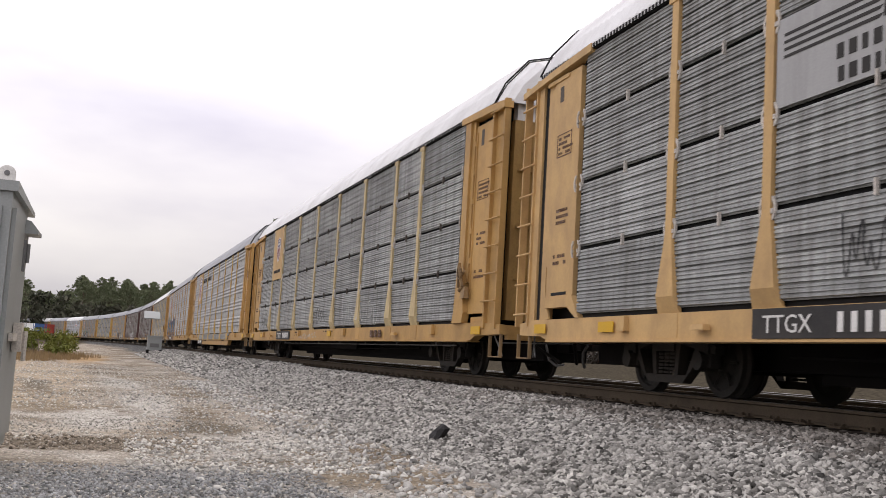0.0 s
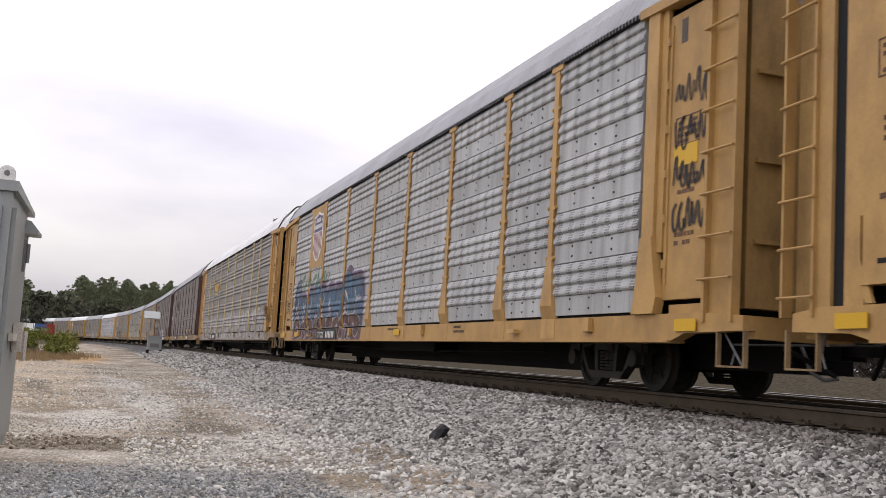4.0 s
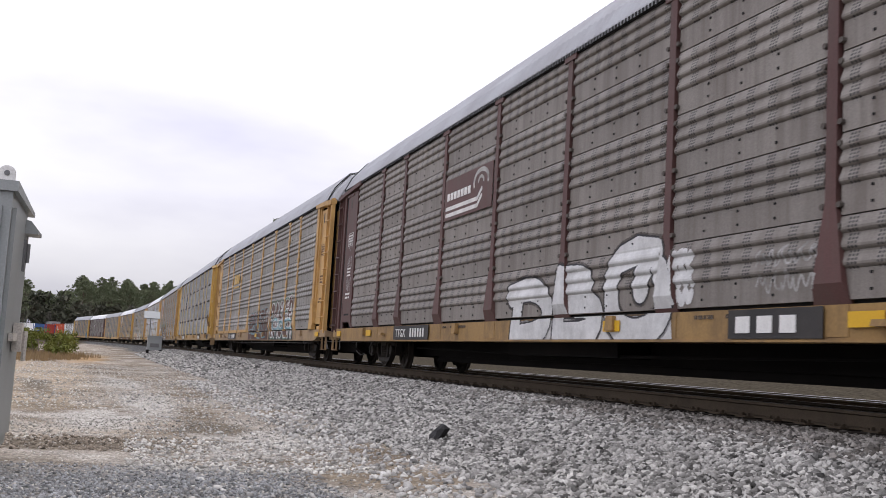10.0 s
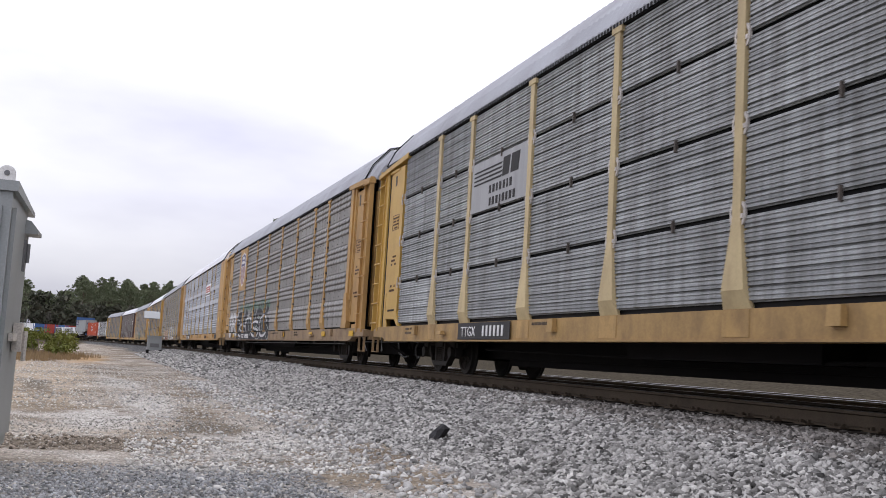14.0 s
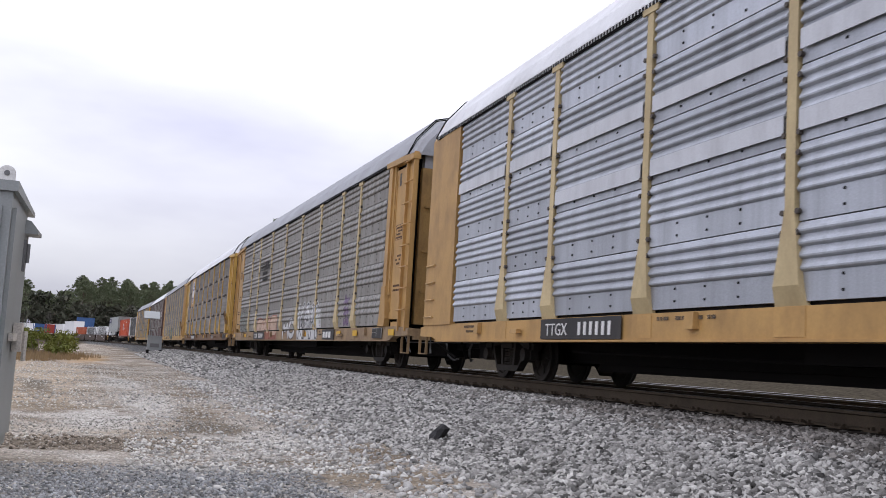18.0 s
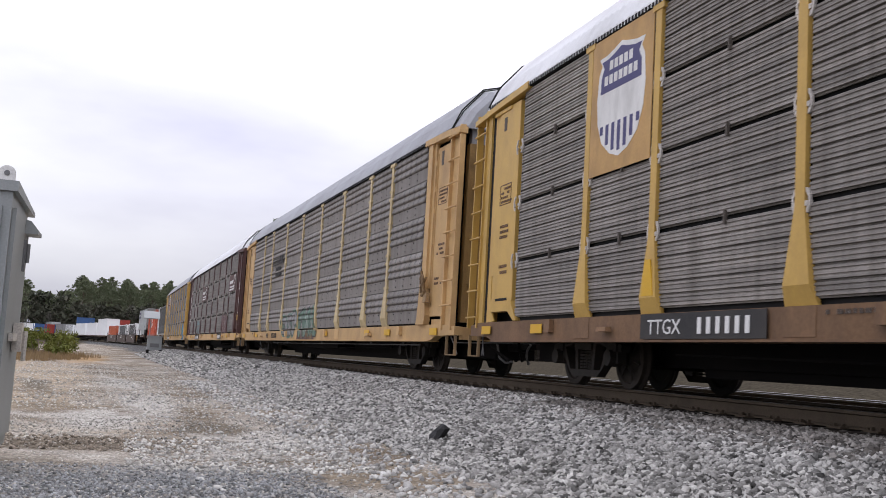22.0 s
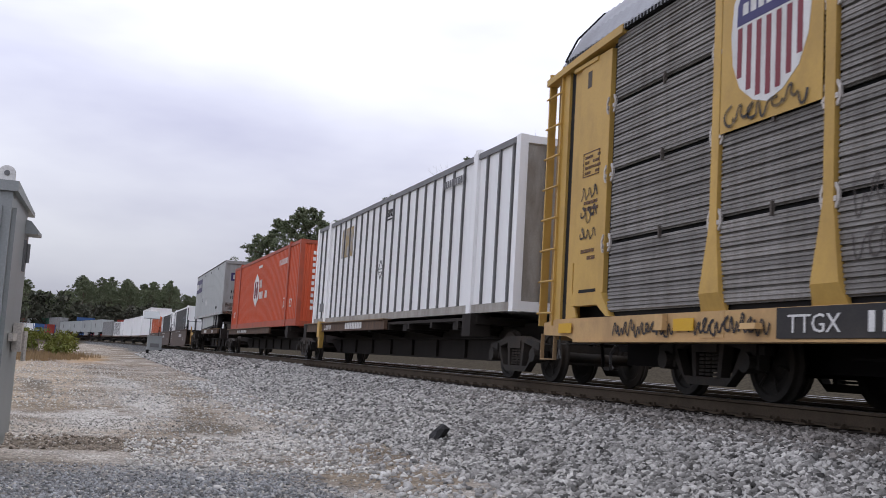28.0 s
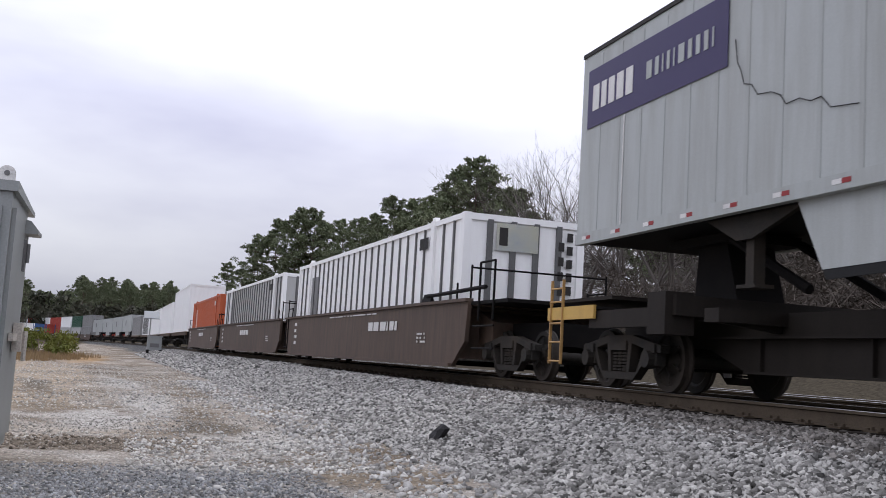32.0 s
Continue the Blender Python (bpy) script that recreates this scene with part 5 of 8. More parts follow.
# ---- the road trailer ----
def road_trailer(label, simple=False):
    t = tagged(new("road_trailer"), label, "trailer")
    L, R = 8.4, 8.15
    z0, z1 = 2.06, 4.97

    def body(bm):
        box(bm, -R, L, -1.28, 1.28, z0 + 0.14, z1 - 0.05, 0.0)
    part("body", kept("trailer_body%d" % simple, M_TRAILER, body), None, t)
    if not simple:
        for i in range(1, 27):
            part("side_rib", kept("side_rib", M_TRAILER, lambda bm: box(bm, -0.035, 0.035, 1.28, 1.286, z0 + 0.16, z1 - 0.12)), None, t, "", pose(-R + i * (L + R) / 27, 0, 0))
    part("roof_rail", kept("roof_rail", M_STENCIL, lambda bm: (box(bm, -R, L, 1.22, 1.30, z1 - 0.06, z1), box(bm, -R, L, -1.30, -1.22, z1 - 0.06, z1), box(bm, -R, L, -1.22, 1.22, z1 - 0.05, z1 - 0.02))), None, t)
    part("bottom_rail", kept("trailer_rail", M_TRAILER, lambda bm: (box(bm, -R, L, 1.2, 1.31, z0, z0 + 0.16), box(bm, -R, L, -1.31, -1.2, z0, z0 + 0.16))), None, t)
    part("chassis", kept("trailer_chassis", M_BLACK, lambda bm: (box(bm, -R + 0.1, L - 0.1, -1.2, 1.2, z0 + 0.02, z0 + 0.13), box(bm, -6.2, -3.2, -0.6, -0.4, 1.75, z0), box(bm, -6.2, -3.2, 0.4, 0.6, 1.75, z0),
                                                                    bar(bm, (-5.3, -0.9, 1.76), (-5.3, 0.9, 1.76), 0.07), bar(bm, (-4.05, -0.9, 1.76), (-4.05, 0.9, 1.76), 0.07))), None, t)
    part("side_skirt", kept("side_skirt", M_TRAILER, lambda bm: slab(bm, [(-3.1, z0), (3.3, z0), (2.9, 1.34), (-3.35, 1.50)], 1.17, 1.20)), None, t, "pale aerodynamic side skirt")
    part("skirt_flap", kept("skirt_flap", M_RUBBER, lambda bm: slab(bm, [(-3.35, 1.50), (2.9, 1.34), (2.85, 1.24), (-3.35, 1.40)], 1.175, 1.195)), None, t)

    def wheel_(bm):
        lathe(bm, [(0.0, 0.0), (0.1, 0.0), (0.2, 0.015), (0.245, 0.03), (0.262, 0.11), (0.30, 0.125), (0.305, 0.1)], 26)

    def hub_(bm):
        bar(bm, (0, 0, 0), (0, 0.075, 0), 0.075, 12)
        for k in range(5):
            a = 6.2832 * k / 5
            bar(bm, (0.14 * math.cos(a), 0, 0.14 * math.sin(a)), (0.14 * math.cos(a), 0.02, 0.14 * math.sin(a)), 0.03, 8)

    def tyre_(bm):
        lathe(bm, [(0.29, 0.11), (0.33, 0.14), (0.45, 0.14), (0.50, 0.10), (0.51, 0.0), (0.50, -0.10), (0.45, -0.14), (0.29, -0.12)], 26)
    for x in (-5.3, -4.05):
        for y in (1.06, -1.06):
            w = part("wheel", kept("trailer_tyre", M_RUBBER, tyre_), None, t, "black tyre on a white steel rim", pose(x, y, 1.76, 0, 0, 0 if y > 0 else 180))
            rim = part("rim", kept("trailer_rim", M_RIM, wheel_), None, w)
            part("hub", kept("trailer_hub", M_STENCIL, hub_), None, w, "black hub")
    part("landing_gear", kept("landing_gear", M_TRUCK, lambda bm: (box(bm, 4.25, 4.4, 0.9, 1.05, 1.26, z0), box(bm, 4.15, 4.5, 0.85, 1.1, 1.24, 1.28), slab(bm, [(3.3, z0), (5.1, z0), (4.5, 1.78), (4.2, 1.78)], 1.06, 1.12))), None, t)
    part("landing_gear", kept("far_landing_gear", M_TRUCK, lambda bm: (box(bm, 4.25, 4.4, -1.05, -0.9, 1.26, z0), box(bm, 4.15, 4.5, -1.1, -0.85, 1.24, 1.28))), None, t)
    part("hitch_stand", kept("hitch_stand", M_BLACK, lambda bm: (slab(bm, [(5.6, 1.2), (6.6, 1.2), (6.5, z0), (5.9, z0)], -0.35, 0.35), bar(bm, (5.5, 0.5, z0 - 0.1), (4.0, 0.5, 1.25), 0.06), bar(bm, (5.5, -0.5, z0 - 0.1), (4.0, -0.5, 1.25), 0.06),
                                                                    box(bm, 5.5, 7.0, -0.5, 0.5, z0 - 0.12, z0))), None, t, "black hitch stand")
    if simple:
        return t
    part("rear_frame", kept("rear_frame", M_REARDOOR, lambda bm: (box(bm, -R - 0.06, -R, -1.30, -1.2, z0, z1), box(bm, -R - 0.06, -R, 1.2, 1.30, z0, z1), box(bm, -R - 0.06, -R, -1.2, 1.2, z1 - 0.16, z1), box(bm, -R - 0.06, -R, -1.2, 1.2, z0, z0 + 0.22))), None, t)
    for y0, y1 in ((-1.195, -0.004), (0.004, 1.195)):
        part("rear_door", kept("rear_door%.1f" % y0, M_REARDOOR, lambda bm, y0=y0, y1=y1: box(bm, -R - 0.002, -R + 0.02, y0, y1, z0 + 0.22, z1 - 0.16)), None, t, "road-grimed grey rear door")
    part("rear_bumper", kept("rear_bumper", M_TRUCK, lambda bm: (box(bm, -R - 0.05, -R + 0.05, -1.15, 1.15, 1.52, 1.64), box(bm, -R - 0.02, -R + 0.08, -0.75, -0.6, 1.6, z0), box(bm, -R - 0.02, -R + 0.08, 0.6, 0.75, 1.6, z0))), None, t)
    part("handrail", kept("handrail", M_WHITE, lambda bm: box(bm, -R - 0.05, -R - 0.01, -0.65, 0.35, 2.72, 2.76)), None, t)
    part("light_cluster", kept("light_cluster", M_BLACK, lambda bm: box(bm, -R - 0.09, -R - 0.05, 0.1, 0.45, 2.2, 2.36)), None, t)
    part("junction_box", kept("junction_box", M_BLACK, lambda bm: box(bm, -R - 0.09, -R - 0.05, -0.4, -0.25, 2.26, 2.36)), None, t)
    part("tail_lamp", kept("tail_lamp", M_RED, lambda bm: (box(bm, -R - 0.085, -R - 0.05, -0.62, -0.42, 2.22, 2.28), box(bm, -R - 0.085, -R - 0.05, -0.2, 0.05, 2.2, 2.26))), None, t)
    # purple signboards with pale lettering shapes
    part("side_board", kept("side_board", M_PURPLE, lambda bm: box(bm, L - 3.9, L - 0.22, 1.293, 1.298, 3.78, 4.66)), None, t, "purple signboard with white shapes")
    bars(t, L - 0.4, 1.301, 4.02, [0.2, 0.16, 0.18, 0.2, 0.2], 0.38, 0.07, M_WHITE, "board_shape")
    bars(t, L - 2.0, 1.301, 4.1, [0.14, 0.09, 0.03, 0.07, 0.03, 0.14, 0.09, 0.09, 0.09, 0.03], 0.24, 0.09, M_TRAILER, "board_shape")
    part("rear_board", kept("rear_board", M_PURPLE, lambda bm: box(bm, -R - 0.008, -R - 0.003, -0.92, 0.95, 3.88, 4.32)), None, t, "purple signboard with white shapes")
    bm = bmesh.new()
    y = 0.83
    for k, w in enumerate([0.15, 0.11, 0.12, 0.15, 0.13]):
        box(bm, -R - 0.014, -R - 0.008, y - w, y, 3.98, 4.22)
        y -= w + 0.015
    y = 0.05
    for k, w in enumerate([0.13, 0.08, 0.04, 0.07, 0.04, 0.13, 0.08, 0.09, 0.08, 0.04]):
        box(bm, -R - 0.014, -R - 0.008, y - w, y, 4.0, 4.13)
        y -= w + 0.018
    part("board_shape", bm, M_TRAILER, t)["kind"] = "stuff"
    bm = bmesh.new()
    for k in range(4):
        box(bm, -R - 0.01, -R - 0.004, 0.9 - k * 0.13 - 0.05, 0.9 - k * 0.13, 3.2, 3.36)
    for k in range(6):
        box(bm, -R - 0.01, -R - 0.004, 0.9 - k * 0.11 - 0.05, 0.9 - k * 0.11, 2.9, 3.05)
    part("marking", bm, M_STENCIL, t)["kind"] = "stuff"
    # red and white reflective tape
    bm = bmesh.new()
    for i in range(18):
        x = -R + 0.4 + i * 0.92
        box(bm, x, x + 0.13, 1.311, 1.314, z0 + 0.06, z0 + 0.11)
    part("reflective_tape", bm, M_RED, t, "red reflective strips")["kind"] = "stuff"
    bm = bmesh.new()
    for i in range(18):
        x = -R + 0.53 + i * 0.92
        box(bm, x + 0.002, x + 0.14, 1.311, 1.314, z0 + 0.06, z0 + 0.11)
    part("reflective_tape", bm, M_WHITE, t, "white reflective strips")["kind"] = "stuff"
    lettering(t, "LIFT HERE", 0.2, -4.6, 1.288, z0 + 0.36, M_STENCIL, squeeze=0.8)
    bm = bmesh.new()
    slab(bm, [(-5.15, z0 + 0.2), (-5.05, z0 + 0.32), (-5.25, z0 + 0.32)], 1.286, 1.29)
    part("arrow", bm, M_STENCIL, t)
    part("seam_strip", kept("seam_strip", M_WHITE, lambda bm: box(bm, L - 1.4, L - 1.375, 1.286, 1.293, z0 + 0.16, 3.76)), None, t)
    # rust and dirt on the rear door sill
    bm = bmesh.new()
    box(bm, -R - 0.064, -R - 0.061, -1.25, 1.25, z0, z0 + 0.16)
    box(bm, -R - 0.0045, -R - 0.0015, 0.35, 1.15, z0 + 0.23, z0 + 0.62)
    part("rust_stain", bm, worn(mat("rust_stain", (0.13, 0.075, 0.045), 0.85, 0, 0.4, 14, 0, 0.2, (0.05, 0.035, 0.025), 0.7, fine=20.0), 0.0, 0.85), t, "rust stains on the rear sill")["kind"] = "stuff"
    part("yellow_label", kept("yellow_label", M_YELLOW, lambda bm: box(bm, -R - 0.006, -R - 0.002, -0.9, -0.68, 2.7, 3.05)), None, t)
    for x in (-4.6, -0.9, 2.6):
        part("vent", kept("trailer_vent", M_STENCIL, lambda bm: (box(bm, -0.11, -0.03, 1.292, 1.30, 4.68, 4.78), box(bm, 0.03, 0.11, 1.292, 1.30, 4.68, 4.78))), None, t, "", pose(x, 0, 0))
    part("placard", kept("placard", M_WHITE, lambda bm: (slab(bm, [(1.15, 2.75), (1.33, 3.0), (1.15, 3.25), (0.97, 3.0)], 1.293, 1.298), slab(bm, [(0.55, 2.75), (0.73, 3.0), (0.55, 3.25), (0.37, 3.0)], 1.293, 1.298))), None, t, "two white diamond placards")
    # long scrape
    bm = bmesh.new()
    pts = [(5.55, 4.4), (5.5, 4.12), (5.42, 4.0), (5.36, 3.84), (5.22, 3.8), (5.1, 3.66), (4.86, 3.63), (4.7, 3.56), (4.6, 3.44), (4.38, 3.45), (4.2, 3.38), (4.04, 3.39), (3.9, 3.25), (3.5, 3.2)]
    for (a, b), (c, d) in zip(pts, pts[1:]):
        bar(bm, (a - 1.2, 1.296, b - 0.35), (c - 1.2, 1.296, d - 0.35), 0.006, 5)
    part("scrape", bm, M_STENCIL, t, "long dark scrape in the sheet")
    return t


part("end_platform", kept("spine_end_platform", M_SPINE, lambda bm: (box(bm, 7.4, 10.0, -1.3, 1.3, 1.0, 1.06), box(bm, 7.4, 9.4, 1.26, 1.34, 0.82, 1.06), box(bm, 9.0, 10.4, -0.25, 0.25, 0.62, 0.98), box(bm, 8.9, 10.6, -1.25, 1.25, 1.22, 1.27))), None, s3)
part("end_board", kept("end_board", M_GOLD, lambda bm: box(bm, 9.15, 10.75, 1.36, 1.40, 0.95, 1.14)), None, s3, "worn yellow end board")
part("step_ladder", kept("step_ladder", M_YELLOW, lambda bm: (box(bm, 10.6, 10.625, 1.38, 1.42, 0.3, 1.55), box(bm, 10.18, 10.205, 1.38, 1.42, 0.3, 1.55), [bar(bm, (10.19, 1.41, z), (10.62, 1.41, z), 0.016) for z in (0.34, 0.62, 0.9, 1.22, 1.42)])), None, s3, "thin rusty step ladder")
part("yellow_panel", kept("yellow_panel", M_GOLD, lambda bm: box(bm, 3.0, 3.45, 0.342, 0.35, 0.36, 0.68)), None, s3)
trailer = road_trailer("light grey box trailer with purple signboards on a spine car")
ride(trailer, 492.1, 6.0)


# ---- well cars ----
def well_car(label, front=False):
    w = tagged(new("well_car"), label, "railcar", "intermodal cars of the train")
    L = 9.3

    def side(bm):
        slab(bm, [(-8.4, 0.16), (8.4, 0.16), (9.05, 0.62), (9.15, 1.38), (-9.15, 1.38), (-9.05, 0.62)], 1.38, 1.46)
        box(bm, -9.15, 9.15, 1.36, 1.52, 1.36, 1.42)
        box(bm, -8.4, 8.4, 1.36, 1.53, 0.14, 0.2)
    part("side_wall", kept("well_side", M_WELL, side), None, w)
    part("side_wall", kept("well_side", M_WELL, side), None, w, "", pose(0, 0, 0, 0, 0, 180))
    part("floor", kept("well_floor", M_BLACK, lambda bm: box(bm, -7.7, 7.7, -1.38, 1.38, 0.17, 0.26)), None, w)
    for sgn in (1, -1):
        def end(bm):
            slab(bm, [(7.9, 0.55), (L, 0.62), (L, 1.0), (8.35, 1.3), (7.9, 1.3)], -1.0, 1.0)
            box(bm, 8.0, 8.6, -1.38, 1.38, 0.3, 1.32)
            box(bm, 8.3, L + 0.1, -1.35, 1.35, 1.28, 1.33)
        part("end_platform", kept("well_end", M_WELL, end), None, w, "", pose(0, 0, 0, 0, 0, 0 if sgn > 0 else 180))
        def rails(bm):
            for x, y in ((8.35, 1.40), (9.1, 1.40), (8.35, -1.40), (9.1, -1.40)):
                bar(bm, (x, y, 1.3), (x, y, 2.05 if x > 9 else 1.75), 0.02)
            bar(bm, (8.35, 1.40, 1.72), (9.1, 1.40, 1.72), 0.02)
            bar(bm, (9.1, 1.40, 2.0), (9.1, -1.40, 2.0), 0.02)
            for z in (0.4, 0.7, 1.0):
                bar(bm, (8.6, 1.48, z), (9.0, 1.48, z), 0.016)
            for x in (8.6, 9.0):
                bar(bm, (x, 1.48, 0.35), (x, 1.48, 1.35), 0.018)
        part("handrail", kept("well_rails", M_BLACK, rails), None, w, "", pose(0, 0, 0, 0, 0, 0) if sgn > 0 else Matrix.Diagonal((1, 1, 1, 1)) @ pose(0, 0, 0, 0, 0, 180))
    if front:
        part("platform_rail", kept("platform_rail", M_BLACK, lambda bm: (bar(bm, (-9.6, 1.42, 1.0), (-9.6, 1.42, 2.05), 0.022), bar(bm, (-10.3, 1.42, 1.0), (-10.3, 1.42, 2.05), 0.022), bar(bm, (-9.6, 1.42, 2.05), (-10.3, 1.42, 2.05), 0.02), bar(bm, (-6.6, 1.42, 1.55), (-9.9, 1.42, 1.6), 0.04), box(bm, -6.9, -6.3, 1.36, 1.46, 1.42, 1.6, 0.05), box(bm, -10.9, -9.0, -1.3, 1.4, 1.3, 1.36), box(bm, -11.0, -9.0, -0.6, 0.6, 0.6, 1.0), bar(bm, (-9.4, 1.44, 0.5), (-10.4, 1.44, 0.5), 0.02), bar(bm, (-9.4, 1.44, 0.9), (-10.4, 1.44, 0.9), 0.02))), None, w)
        truck(w, -L - 0.9)
    truck(w, L)
    rows_of_bars(w, -2.2 if front else 1.0, 1.48, 0.86, 2.4, 1, 0.42, M_WHITE, 3)
    rows_of_bars(w, -6.2, 1.48, 0.75, 0.5, 3, 0.08, M_WHITE, 4)
    rows_of_bars(w, 7.4, 1.48, 1.1, 0.3, 4, 0.2, M_WHITE, 5)
    rows_of_bars(w, 2.2, 1.48, 1.26, 5.0, 1, 0.07, M_WHITE, 9)
    return w


LABELS = ["brown well car with a white container sunk in it", "brown well car with a grey-white container in it", "brown well car with an orange container in it"]
M_DULLWHITE = mat("dull_white_sheet", (0.45, 0.45, 0.44), 0.5, 0, 0.06, 6, 0.7, 0.03, (0.3, 0.28, 0.25), 0.35)
M_DARKORANGE = mat("dull_orange_paint", (0.46, 0.10, 0.035), 0.55, 0, 0.08, 6, 0.5, 0, (0.2, 0.1, 0.08), 0.35)
M_GREENBOX = mat("dark_green_paint", (0.02, 0.075, 0.045), 0.5, 0, 0.1, 6, 0.4, 0, GRIME, 0.3)
M_REDBOX = mat("dull_red_paint", (0.34, 0.05, 0.035), 0.55, 0, 0.1, 6, 0.4, 0, GRIME, 0.3)
M_BLUEBOX = mat("dull_blue_paint", (0.05, 0.115, 0.27), 0.55, 0, 0.1, 6, 0.4, 0, GRIME, 0.3)
M_GREYBOX = mat("dull_grey_paint", (0.26, 0.26, 0.255), 0.55, 0, 0.1, 6, 0.4, 0, GRIME, 0.4)
wells = [(513.7, M_BOXWHITE, "smooth", M_DARKPOST), (533.1, M_DULLWHITE, "smooth", M_DARKPOST), (552.2, M_DARKORANGE, "corrugated", None)]
for i, (place, m, style, pm) in enumerate(wells):
    w = well_car(LABELS[i], i == 0)
    ride(w, place, 9.3)
    c = container(("white container with grey posts standing in a well car", "grey-white ribbed container standing in a well car", "dull orange container standing in a well car")[i], 16.4, 2.9, style, m, m if pm is None else M_BOXWHITE, pm, (-6.3, 6.3), 26, thick=0.06)
    if i == 0:
        bm = bmesh.new()
        box(bm, -8.235, -8.228, -0.28, 0.62, 2.2, 2.75)
        part("decal", bm, mat("faded_end_decal", (0.42, 0.42, 0.34), 0.6, 0, 0.3, 12, 0, 0, (0.25, 0.3, 0.4), 0.6), c, "square decal, half worn away")
        bm = bmesh.new()
        for k in range(7):
            z = 2.5 - k * 0.27
            box(bm, -8.24, -8.232, -1.05, -0.92, z, z + 0.18)
        for k in range(4):
            z = 2.3 - k * 0.3
            box(bm, -8.24, -8.232, -0.86, -0.74, z, z + 0.18)
        box(bm, -8.24, -8.234, 0.38, 0.56, 2.3, 2.66)
        part("marking", bm, M_STENCIL, c)
    bm = bmesh.new()
    box(bm, 5.2, 6.1, 1.268, 1.275, 1.2, 2.4)
    part("decal", bm, M_POSTGREY if i < 2 else M_WHITE, c)
    rows_of_bars(c, -5.3, 1.31, 2.35, 1.1, 1, 0.5, M_STENCIL if i < 2 else M_WHITE, 6)
    ride(c, place, 6.0, 0.27)

# ---- the far part of the train ----
far = [(573.5, 16.4, 3.6, M_BOXWHITE, 1.0, "tall white refrigerated container on a flat car"), (593.0, 16.4, 2.9, M_BOXWHITE, 1.1, "white container with a ribbed side on a flat car"),
       (613.0, 16.4, 2.9, M_BOXWHITE, 1.1, "white container on a flat car"), (633.0, 12.2, 2.6, M_BOXWHITE, 1.0, "short white container on a flat car"),
       (653.0, 16.4, 2.9, M_GREYBOX, 0.8, "grey container on a flat car")]
for place, ln, h, m, lift, label in far:
    s = spine_car(place, 9.6, "brown flat car far back in the train", False, (-8.6, 8.6))
    ride(s, place, 9.6)
    c = container(label, ln, h, "corrugated" if m is M_GREYBOX else "smooth", m, m, M_POSTGREY if h < 2.7 else None, None, 14)
    ride(c, place, 6.0, 1.25)
for k in range(4):
    place = 673.0 + 19.0 * k
    s = spine_car(place, 9.5, "brown spine car carrying a pale trailer", False, (-5.6, 3.2))
    ride(s, place, 9.5)
    t = road_trailer("pale grey road trailer with a dark emblem", True)
    bm = bmesh.new()
    slab(bm, [(2.2 + 0.9 * math.cos(a), 3.6 + 0.55 * math.sin(a)) for a in np.arange(0, 6.28, 0.7)], 1.293, 1.30)
    part("emblem", bm, M_POSTGREY, t)
    ride(t, place, 6.0, -0.12)
stack = [(750.0, M_GREYBOX, M_GREYBOX), (769.0, M_DULLWHITE, M_GREENBOX), (788.0, M_DULLWHITE, M_BOXWHITE), (807.0, M_REDBOX, M_REDBOX), (826.0, M_GREENBOX, M_BOXWHITE), (845.0, M_GREYBOX, M_REDBOX)]
for place, low, high in stack:
    w = well_car("brown well car with two stacked containers")
    ride(w, place, 9.3)
    for m, lift in ((low, 0.27), (high, 3.15)):
        c = container("%s stacked in a well car" % {"dull_grey_paint": "grey container", "dull_white_sheet": "off-white container", "dark_green_paint": "dark green container", "dull_red_paint": "dull red container", "scuffed_white_sheet": "white container"}[m.name], 16.4, 2.85, "corrugated", m, m)
        ride(c, place, 6.0, lift)


# ---- paint, emblems and scrawls on the auto carriers ----
SKIN = SIDE + 0.042


def plate(car, x0, x1, z0, z1, material, name="plate", y=SKIN, label=""):
    bm = bmesh.new()
    box(bm, min(x0, x1), max(x0, x1), y - 0.006, y + 0.004, z0, z1)
    return part(name, bm, material, car, label)


def stroke(bm, pts, width, y, taper=0.0):
    """A flat brush stroke through (x, z) points, with rounded joints."""
    for (a, b), (c, d) in zip(pts, pts[1:]):
        ln = math.hypot(c - a, d - b) or 1e-6
        nx, nz = -(d - b) / ln * width / 2, (c - a) / ln * width / 2
        bm.faces.new([bm.verts.new(p) for p in ((a + nx, y, b + nz), (c + nx, y, d + nz), (c - nx, y, d - nz), (a - nx, y, b - nz))])
    if width > 0.03:
        for a, b in pts:
            bm.faces.new([bm.verts.new((a + width / 2 * math.cos(t), y, b + width / 2 * math.sin(t))) for t in np.arange(0, 6.2, 0.785)])


def flat_part(name, bm, material, car, label=""):
    me = bpy.data.meshes.new(name)
    bm.to_mesh(me)
    bm.free()
    return part(name, me, material, car, label)


PAINTS = {k: worn(mat("spray_" + k, c, 0.6, 0, 0.15, 8, 0.3, 0, GRIME, 0.35)) for k, c in dict(
    white=(0.55, 0.55, 0.53), black=(0.02, 0.02, 0.022), blue=(0.05, 0.12, 0.2), pale_blue=(0.2, 0.38, 0.42), teal=(0.05, 0.12, 0.11), purple=(0.17, 0.11, 0.2), orange=(0.58, 0.38, 0.27),
    rust=(0.13, 0.068, 0.05), red=(0.33, 0.09, 0.06), grey=(0.3, 0.3, 0.29), green=(0.14, 0.24, 0.18), sky=(0.08, 0.3, 0.5), chalk=(0.40, 0.39, 0.37)).items()}
PAINTS["brown"] = worn(mat("spray_brown", (0.10, 0.048, 0.036), 0.65, 0, 0.15, 8, 0.3, 0, GRIME, 0.25), 0.75, 1.0)
